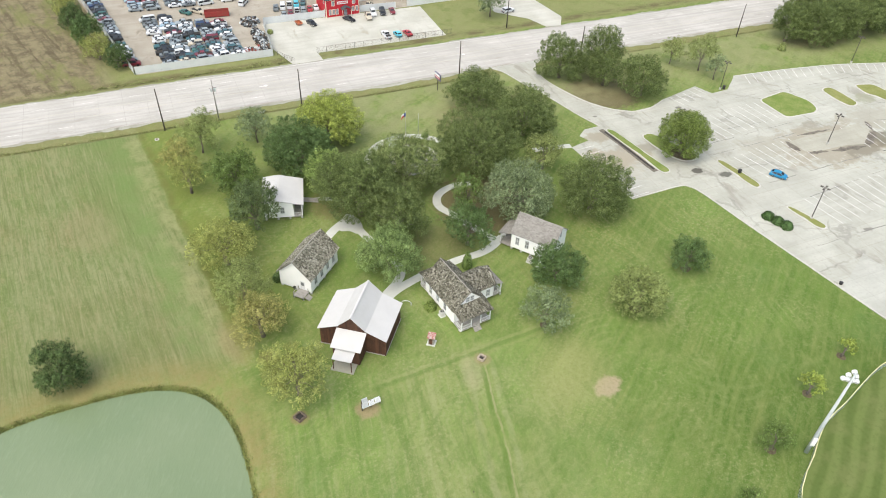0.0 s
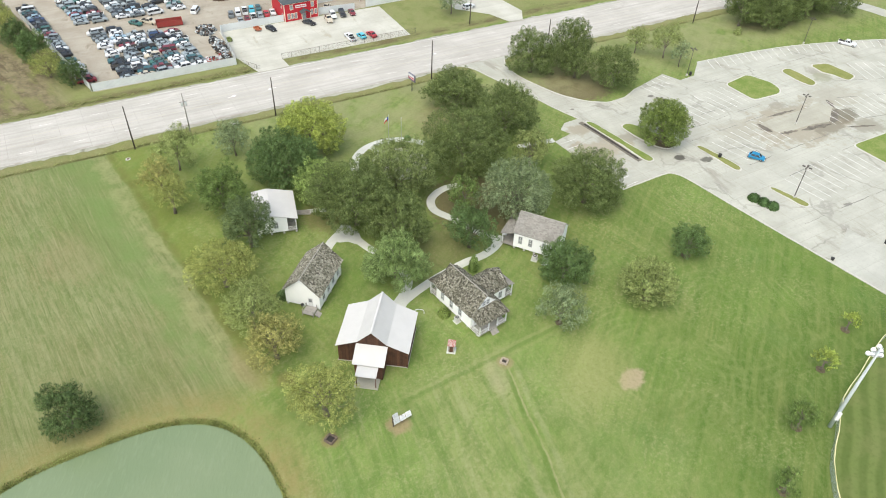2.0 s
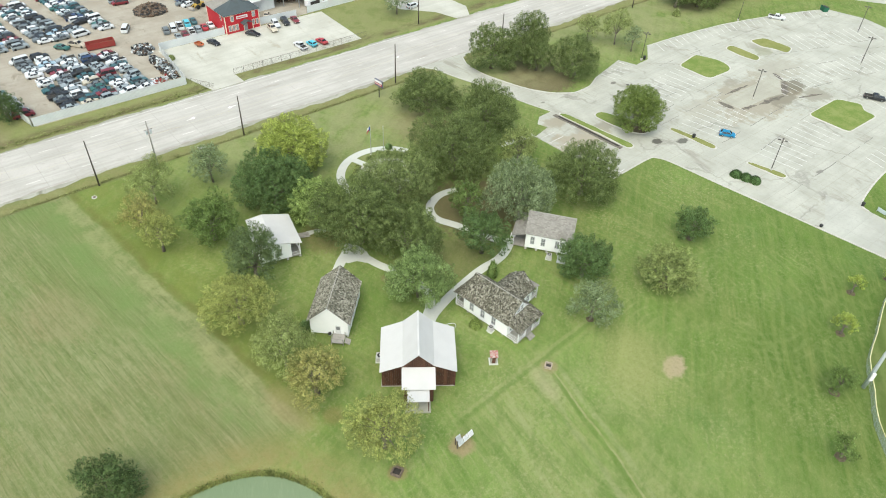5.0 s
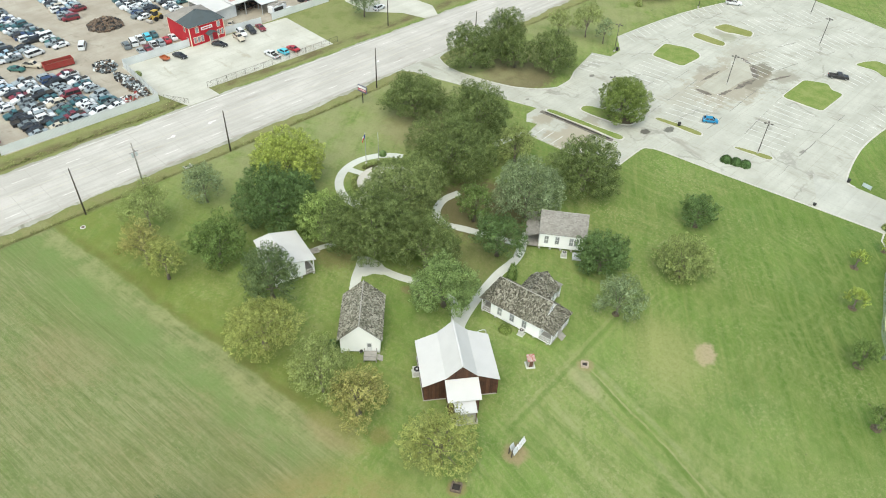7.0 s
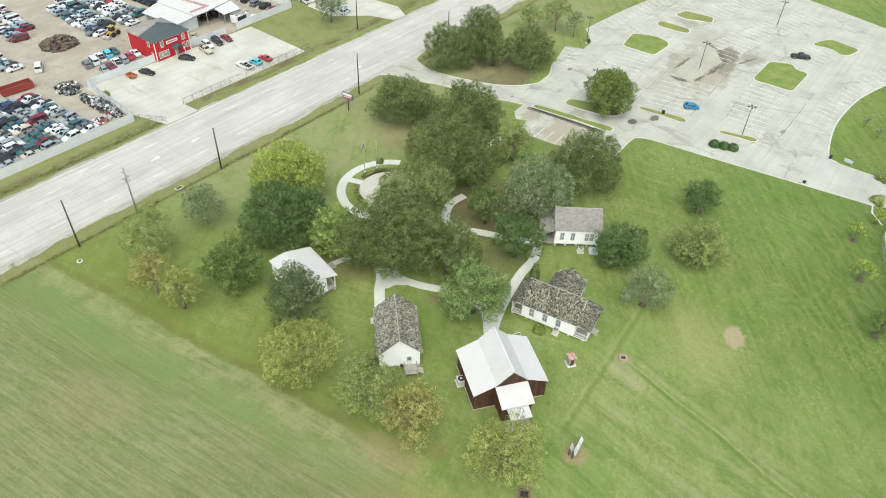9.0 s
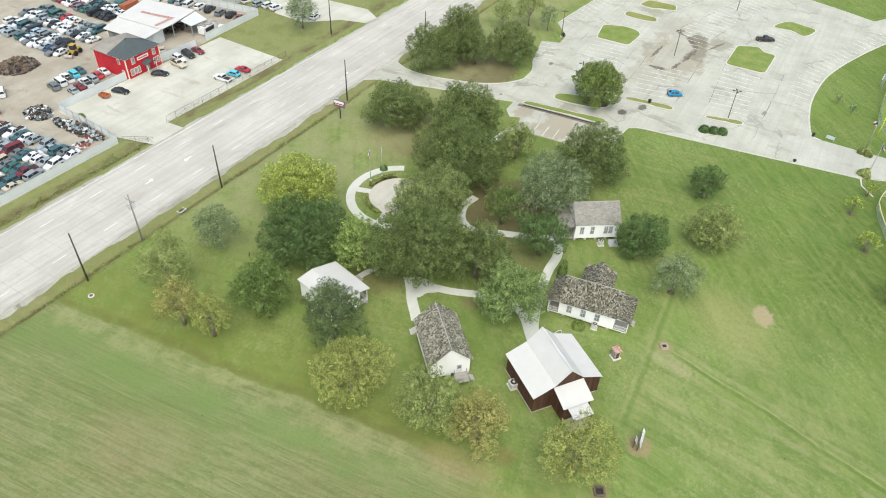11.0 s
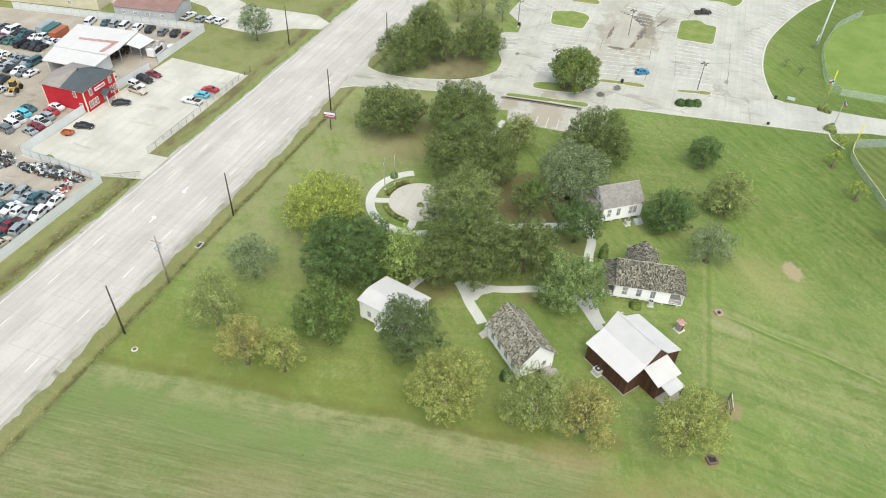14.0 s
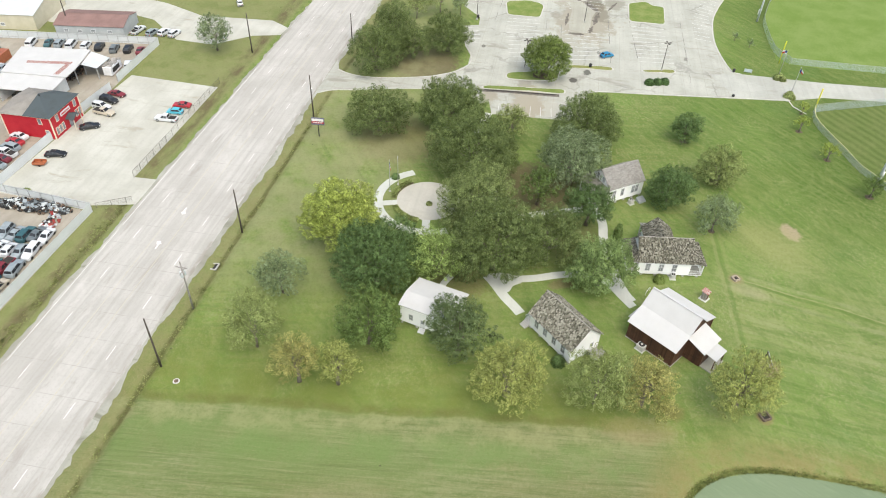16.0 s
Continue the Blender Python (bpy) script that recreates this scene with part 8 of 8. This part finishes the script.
def flagpole(x, y, h, flag=None, turn=0, base=True):
    t = thing("flagpole", pose(x, y, 0, 0, 0, turn), "tall thin flagpole with a limp flag" if flag else "tall thin bare flagpole", "flagpole", "flagpoles")
    part("pole", Geo().tube([(0, 0, 0), (0, 0, h)], [0.08, 0.045], 8), M["metal"], t, smooth=True)
    part("finial", Geo().tube([(0, 0, h), (0, 0, h + 0.06), (0, 0, h + 0.14)], [0.03, 0.09, 0.02], 8), M["metal"], t, "small ball finial")
    part("base", Geo().tube([(0, 0, 0.0), (0, 0, 0.16)], [0.3, 0.26], 12), M["kerb"], t, "round concrete base")
    if flag:
        for k, (m, z0, z1, w0, w1) in enumerate(flag):
            g = Geo()
            n = 7
            for i in range(n):
                u = i / (n - 1)
                x = w0 + (w1 - w0) * u
                y = 0.12 * math.sin(u * 7 + k) * u
                g.v += [(x, y, h - 0.3 - z0 - 0.35 * x * u), (x, y + 0.05, h - 0.3 - z1 - 0.3 * x * u)]
            g.f = [(2 * i, 2 * i + 2, 2 * i + 3, 2 * i + 1) for i in range(n - 1)]
            o = part("flag", g, M[m], t, m.split("_")[1] + " cloth of the flag")
            mod = o.modifiers.new("thick", "SOLIDIFY")
            mod.thickness = 0.01
    return t


TRI = [("flag_blue", 0, 1.0, 0.05, 0.55), ("flag_white", 0, 0.5, 0.56, 1.5), ("flag_red", 0.5, 1.0, 0.56, 1.5)]
flagpole(53.0, 147.5, 8.3, TRI, 200)
flagpole(55.9, 146.3, 7.6)
flagpole(131.1, 50.6, 8.6, [("flag_blue", 0, 0.6, 0.05, 0.7), ("flag_white", 0, 0.5, 0.71, 1.6), ("flag_red", 0.5, 1.0, 0.71, 1.6), ("flag_white", 0.6, 1.0, 0.05, 0.7)], 30)
flagpole(122.4, 48.4, 7.8, TRI, 200)
for x, y, a in ((141.0, 48.6, 0), (112.6, 44.4, 0)):
    f = thing("foul_pole", pose(x, y, 0), "bright yellow foul pole at the ball-field corner", "foul pole", "foul poles")
    part("pole", Geo().tube([(0, 0, 0), (0, 0, 7.0)], [0.12, 0.12], 8), M["yellow"], f, smooth=True)
    part("screen", Geo().box(0.1, -0.02, 2.6, 0.5, 0.02, 6.8), M["yellow"], f, "narrow yellow screen")

# roadside sign
f = thing("road_sign", pose(71.2, 169.8, 0, 0, 0, 95), "dark two-sided sign board on a post by the road", "sign")
part("post", Geo().tube([(0, 0, 0), (0, 0, 3.4)], [0.12, 0.12], 8), M["black_metal"], f)
b = part("board", Geo().box(-1.6, -0.2, 3.3, 1.6, 0.2, 5.2), M["sign_dark"], f, "dark sign cabinet", bevel=0.04)
for s in (-1, 1):
    part("sign_face", Geo().box(-1.45, min(s * 0.2, s * 0.22), 4.4, 1.45, max(s * 0.2, s * 0.22), 5.05), M["trim"], b, "white upper panel")
    part("sign_face", Geo().box(-1.45, min(s * 0.2, s * 0.22), 3.75, 1.45, max(s * 0.2, s * 0.22), 4.3), M["red_wall"], b, "red lower panel with bars")
    g = Geo()
    for i in range(6):
        g.box(-1.2 + i * 0.42, min(s * 0.22, s * 0.23), 3.9, -0.9 + i * 0.42, max(s * 0.22, s * 0.23), 4.15)
    part("marks", g, M["trim"], b, "white bars")

# small building in the yard: privy on a slab
f = thing("privy", pose(32.7, 80.9, 0, 0, 0, 53) @ Matrix.Scale(0.85, 4), "little grey plank privy with a streaked tin roof", "privy")
part("slab", Geo().box(-0.95, -0.95, 0, 0.95, 0.95, 0.14), M["walk"], f, "pale concrete slab")
for s, a in ((-1, "x"), (1, "x"), (-1, "y"), (1, "y")):
    g = Geo()
    p, q = ((s * 0.6, -s * 0.6), (s * 0.6, s * 0.6)) if a == "x" else ((s * 0.6, s * 0.6), (-s * 0.6, s * 0.6))
    boards(g, p, q, 0.14, lambda u: 2.2, 0.2, 3, 0.01)
    tagged(part("wall", g, M["wood_grey"], f, "grey weathered boards"), kind="stuff")
part("roof", Geo().sheet([(-0.85, -0.85, 2.2), (0.85, -0.85, 2.5), (0.85, 0.85, 2.5), (-0.85, 0.85, 2.2)], 0.06), M["red_rust"], f, "tin roof streaked red and white")
part("door", Geo().box(-0.66, -0.35, 0.2, -0.62, 0.35, 1.95), M["barn_board"], f, "brown plank door")

# low square pit curbs
def curb_box(name, x, y, s, mat, words, turn=40, lid=None):
    f = thing(name, pose(x, y, 0, 0, 0, turn), words, "well")
    for a, b in ((-1, 0), (1, 0), (0, -1), (0, 1)):
        part("side", Geo().box(a * s - (0.12 if a else s), b * s - (0.12 if b else s), 0, a * s + (0.12 if a else s), b * s + (0.12 if b else s), 0.45), M[mat], f, "timber side")
    part("floor", Geo().box(-s, -s, 0.0, s, s, 0.1 if not lid else 0.3), M[lid or "dark"], f, "dark inside")
    return f


curb_box("fire_pit", 39.6, 74.2, 0.55, "pink_wood", "low square faded timber pit in worn grass", 35)
curb_box("well_curb", 6.6, 73.8, 0.7, "old_timber", "low square dark timber well curb under a tree", 30)

# notice boards on a frame, in the grass
f = thing("notice_stand", pose(17.9, 71.5, 0, 0, 0, 6), "dark notice stand with three white upright panels", "notice board")
for x, y in ((-1.5, 0), (0.1, 0), (1.7, 0), (-1.2, 0.7), (-0.3, 0.7)):
    part("post", Geo().box(x - 0.07, y - 0.07, 0, x + 0.07, y + 0.07, 1.9 if y == 0 else 1.7), M["wood_pole"], f, "dark post")
for x0, x1, y, z0, z1 in ((-1.6, 1.8, 0.1, 0.55, 0.75), (-1.6, 1.8, 0.1, 1.55, 1.7), (-1.3, -0.2, 0.8, 1.0, 1.15)):
    part("rail", Geo().box(x0, y - 0.03, z0, x1, y + 0.03, z1), M["old_timber"], f, "dark cross rail")
for x0, x1, y, z0, tone in ((-1.55, -0.45, -0.12, 0.95, "pale_roof"), (-0.35, 0.65, -0.12, 0.95, "trim"), (0.75, 1.75, -0.12, 1.0, "trim"), (-1.25, -0.25, 0.6, 1.05, "pale_roof")):
    p = part("panel", Geo().sheet([(x0, y - 0.3, z0), (x1, y - 0.3, z0), (x1, y + 0.12, z0 + 0.95), (x0, y + 0.12, z0 + 0.95)], 0.05), M[tone], f, "white tilted panel")
    g = Geo()
    for i in range(6):
        v = 0.12 + 0.12 * i
        a, b = (y - 0.3 + 0.42 * v, z0 + 0.95 * v + 0.01), (y - 0.3 + 0.42 * (v + 0.04), z0 + 0.95 * (v + 0.04) + 0.01)
        g.sheet([(x0 + 0.14, a[0] - 0.02, a[1]), (x1 - 0.16, a[0] - 0.02, a[1]), (x1 - 0.16, b[0] - 0.02, b[1]), (x0 + 0.14, b[0] - 0.02, b[1])], 0.004)
    part("small_print", g, M["grey_wall"], p, "grey bars of small print")

# air-conditioning units on pads
def ac_unit(x, y, turn, words, s=0.5):
    f = thing("air_conditioner", pose(x, y, 0, 0, 0, turn), words, "air conditioner", "outdoor units")
    part("pad", Geo().box(-s - 0.15, -s - 0.15, 0, s + 0.15, s + 0.15, 0.12), M["walk"], f, "concrete pad")
    part("case", Geo().box(-s, -s, 0.12, s, s, 1.15), M["unit"], f, "beige louvred case", bevel=0.04)
    part("fan_grille", Geo().tube([(0, 0, 1.15), (0, 0, 1.19)], [s * 0.8, s * 0.8], 16), M["black_metal"], f, "round dark fan grille")
    part("fan_hub", Geo().tube([(0, 0, 1.19), (0, 0, 1.23)], [s * 0.3, s * 0.3], 10), M["unit"], f, "small hub")
    return f


ac_unit(17.4, 93.3, 53, "beige air-conditioning unit beside the barn wall", 0.72)
ac_unit(60.2, 94.2, -54, "beige air-conditioning unit beside the cottage")
ac_unit(37.2, 86.6, -81, "beige air-conditioning unit beside the farmhouse", 0.45)
f = thing("cellar_hatch", pose(61.6, 92.0, 0, 0, 0, -54), "low grey sloped cellar hatch beside the cottage", "hatch")
part("frame", Geo().hexa([(-0.9, -0.7, 0), (0.9, -0.7, 0), (0.9, 0.7, 0), (-0.9, 0.7, 0), (-0.9, -0.7, 0.35), (0.9, -0.7, 0.35), (0.9, 0.7, 0.9), (-0.9, 0.7, 0.9)]), M["grey_wall"], f)
part("lid", Geo().sheet([(-0.8, -0.65, 0.4), (0.8, -0.65, 0.4), (0.8, 0.65, 0.93), (-0.8, 0.65, 0.93)], 0.03), M["metal"], f, "metal lid")
f = thing("hose_hoop", pose(31.9, 91.6, 0, 0, 0, -30), "bent white pipe hoop beside the barn", "pipe hoop")
part("hoop", Geo().tube([(-0.9, 0, -0.05), (-0.9, 0, 0.7), (-0.7, 0, 1.05), (-0.3, 0, 1.2), (0.3, 0, 1.2), (0.7, 0, 1.05), (0.9, 0, 0.7), (0.9, 0, -0.05)], [0.06] * 8, 8), M["trim"], f, smooth=True)
f = thing("kettle_grill", pose(13.0, 102.6, 0.74), "black kettle grill on the rear deck", "grill")
part("bowl", Geo().tube([(0, 0, 0.55), (0, 0, 0.7), (0, 0, 0.85), (0, 0, 1.0), (0, 0, 1.05)], [0.12, 0.28, 0.32, 0.24, 0.04], 12), M["black_metal"], f, smooth=True)
for a in range(3):
    part("leg", Geo().tube([(0.1 * math.cos(a * 2.1), 0.1 * math.sin(a * 2.1), 0.6), (0.28 * math.cos(a * 2.1), 0.28 * math.sin(a * 2.1), 0)], [0.02, 0.02], 5), M["black_metal"], f)


# shrubs and hedges
def shrub(x, y, r, h, tone="dark", words="clipped dark green shrub", n=1400):
    n = int(n * 1.6)
    rng = np.random.default_rng(int(x * 31 + y * 7))
    d = rng.normal(size=(n, 3))
    d /= np.linalg.norm(d, axis=1, keepdims=True)
    d[:, 2] = np.abs(d[:, 2])
    k = 0.45 + 0.65 * rng.random(n) ** 0.5 + 0.08 * np.sin(d[:, 0] * 9) * np.cos(d[:, 1] * 8)
    p = d * k[:, None] * np.array([r, r, h])
    t = thing("shrub", pose(x, y, 0.02), words, "shrub")
    part("leaves", leaf_mesh("leaves", p, d, rng.normal(size=d.shape), 0.16, M["leaf_" + tone], rng), None, t)
    g = Geo()
    for i in range(4):
        g.tube([(0, 0, 0), (0.3 * r * math.cos(i * 1.6), 0.3 * r * math.sin(i * 1.6), h * 0.8)], [0.05, 0.02], 5)
    part("stem", g, M["bark"], t, "brown stems")
    return t


for x, y in ((118.3, 87.9), (119.0, 85.7), (119.7, 83.6)):
    shrub(x, y, 1.35, 1.5, "holly", "round very dark clipped shrub on the car park's edge")
for x, y in ((130.0, 51.2), (131.4, 50.2), (129.4, 49.6), (119.6, 50.2), (120.8, 49.2), (118.8, 49.0)):
    shrub(x, y, 1.0, 1.3, "olive", "ragged olive-green shrub by the apron", 700)
shrub(35.9, 89.2, 1.15, 1.5, "crisp", "bright green shrub against the farmhouse wall", 800)
shrub(11.0, 107.6, 1.2, 1.7, "dark", "green shrub at the schoolhouse corner", 800)
shrub(47.3, 97.3, 0.95, 3.8, "bright", "slim conical evergreen shrub beside the path", 1300)
shrub(50.2, 138.0, 0.7, 0.6, "olive", "small planting at the plaza's centre", 400)
shrub(58.2, 147.4, 0.9, 1.2, "dark", "dark shrub at the ring path", 600)
shrub(35.0, 224.0, 1.0, 1.3, "olive", "scrub growing against the pale fence", 600)
shrub(188.0, 157.0, 1.3, 2.4, "olive", "lone shrub on the far verge", 700)


def hedge(a0, a1, r0, words):
    rng = np.random.default_rng(a0)
    n = 2600
    a = np.radians(rng.uniform(a0, a1, n))
    rr = r0 + rng.uniform(-0.55, 0.55, n)
    z = 0.15 + 0.45 * rng.random(n) ** 0.5
    p = np.stack([PX + rr * np.cos(a), PY + rr * np.sin(a), z], 1)
    d = rng.normal(size=(n, 3)) * 0.5 + np.array([0, 0, 0.8])
    d /= np.linalg.norm(d, axis=1, keepdims=True)
    tagged(part("hedge", leaf_mesh("hedge", p, d, rng.normal(size=d.shape), 0.15, M["leaf_olive"], rng), None), words, "hedge", kind="stuff")


hedge(40, 95, 7.7, "low curved hedge in the plaza bed")
hedge(120, 176, 7.6, "low curved hedge in the plaza bed")

# small street furniture
def bin_box(x, y, words, mat="black_metal", s=0.3, h=1.0):
    f = thing("litter_bin", pose(x, y, 0.03), words, "bin", "litter bins")
    part("body", Geo().tube([(0, 0, 0), (0, 0, h * 0.85)], [s * 0.85, s], 12), M[mat], f)
    part("lid", Geo().tube([(0, 0, h * 0.85), (0, 0, h)], [s * 1.05, s * 0.5], 12), M[mat], f)
    return f


bin_box(131.6, 63.0, "black litter bin at the kerb's end", "black_metal", 0.4, 1.1)
bin_box(116.4, 65.0, "low black drain box beside the kerb", "black_metal", 0.4, 0.6)
bin_box(124.6, 104.6, "black litter bin on the narrow island", "black_metal", 0.45, 1.2)
bin_box(151.0, 141.6, "black litter bin under the lamp", "black_metal", 0.45, 1.2)
f = thing("banner_frame", pose(132.0, 59.0, 0.02, 0, 0, 80), "low pale teal banner on a frame by the drive", "sign")
part("frame", Geo().box(-1.1, -0.03, 0, -1.0, 0.03, 1.3).box(1.0, -0.03, 0, 1.1, 0.03, 1.3), M["metal"], f)
part("banner", Geo().box(-1.0, -0.02, 0.3, 1.0, 0.02, 1.25), M["mesh_grey"], f, "pale teal and white banner")
f = thing("dumpster", pose(236.0, 128.4, 0.02, 0, 0, 60), "dark green steel dumpster at the lot's corner", "dumpster")
part("bin", Geo().hexa([(-1.2, -0.8, 0.1), (1.2, -0.8, 0.1), (1.2, 0.8, 0.1), (-1.2, 0.8, 0.1), (-1.2, -1.0, 1.5), (1.2, -1.0, 1.5), (1.2, 1.0, 1.9), (-1.2, 1.0, 1.9)]), M["green_plastic"], f)
part("lid", Geo().sheet([(-1.2, -1.0, 1.55), (1.2, -1.0, 1.55), (1.2, 1.0, 1.95), (-1.2, 1.0, 1.95)], 0.05), M["black_metal"], f, "black lid")
f = thing("manhole", pose(-5.7, 169.6, 0), "round concrete manhole rim in the grass", "manhole")
part("rim", Geo().tube([(0, 0, -0.05), (0, 0, 0.1)], [0.6, 0.55], 20), M["stone"], f, "pale concrete rim")
part("cover", Geo().tube([(0, 0, 0.05), (0, 0, 0.115)], [0.36, 0.36], 20), M["rust_brown"], f, "rusty iron cover")
f = thing("drain_inlet", pose(21.8, 175.2, -0.25, 0, 0, 0), "concrete culvert inlet in the roadside ditch", "drain")
part("headwall", Geo().box(-0.9, -0.7, 0, 0.9, -0.5, 0.3).box(-0.9, -0.7, 0, -0.75, 0.5, 0.22).box(0.75, -0.7, 0, 0.9, 0.5, 0.22), M["stone"], f)
# near-black block paints the shade of the pipe's mouth
part("opening", Geo().box(-0.7, -0.52, 0.02, 0.7, 0.1, 0.16), M["dark"], f, "dark block painted as the shaded pipe mouth")
f = thing("lamp_post", pose(30.6, 124.0, 0), "slim black garden lamp post beside the path", "lamp post")
part("pole", Geo().tube([(0, 0, 0), (0, 0, 2.6)], [0.06, 0.05], 8), M["black_metal"], f)
part("lantern", Geo().tube([(0, 0, 2.6), (0, 0, 2.75), (0, 0, 3.0), (0, 0, 3.1)], [0.06, 0.16, 0.2, 0.04], 8), M["black_metal"], f, "dark lantern")

# fringe of tall grass along the pond's edge
rng = np.random.default_rng(77)
n = 9000
a = rng.uniform(-0.9, 2.9, n)
q = 1.0 + rng.normal(size=n) * 0.014
c3, s3 = np.cos(a), np.sin(a)
bx = -26.6 + 23.6 * q * np.sign(c3) * np.abs(c3) ** (2 / 3)
by = 66 + 23.9 * q * np.sign(s3) * np.abs(s3) ** (2 / 3)
bz = np.array([ground_height(u, v) for u, v in zip(bx, by)])
ok = bz > -0.62
d = rng.normal(size=(n, 3)) * np.array([1, 1, 0.3]) + np.array([0, 0, 0.9])
d /= np.linalg.norm(d, axis=1, keepdims=True)
p = np.stack([bx, by, bz + 0.1], 1)[ok]
tagged(part("bank_grass", leaf_mesh("bank_grass", p, d[ok], np.tile([0.0, 0.0, 3.0], (len(p), 1)), 0.13, M["leaf_reed"], rng), None), "tall yellow-green grass fringe round the pond", "grass", kind="stuff")

# rank weeds along the roadside ditch
def weeds(name, words, x0, x1, y0, spread, n, seed):
    rng = np.random.default_rng(seed)
    cx = rng.uniform(x0, x1, n // 14)
    cy = y0 + rng.normal(size=len(cx)) * spread
    own = rng.integers(0, len(cx), n)
    px = cx[own] + rng.normal(size=n) * 0.35
    py = cy[own] + ry(1.0) * px + rng.normal(size=n) * 0.2
    pz = np.array([ground_height(u, v) for u, v in zip(px, py)]) + rng.uniform(0.03, 0.3, n)
    d = rng.normal(size=(n, 3)) * 0.5 + np.array([0, 0, 0.8])
    d /= np.linalg.norm(d, axis=1, keepdims=True)
    tagged(part(name, leaf_mesh(name, np.stack([px, py, pz], 1), d, rng.normal(size=(n, 3)), 0.13, M["leaf_weed"], rng), None), words, "weeds", kind="stuff")


weeds("ditch_weeds", "rank olive weeds along the roadside ditch", -70, 84, 174.9, 0.35, 3000, 5)
weeds("verge_weeds", "rank olive weeds along the far verge", -30, 36, 202.6, 0.8, 4000, 6)
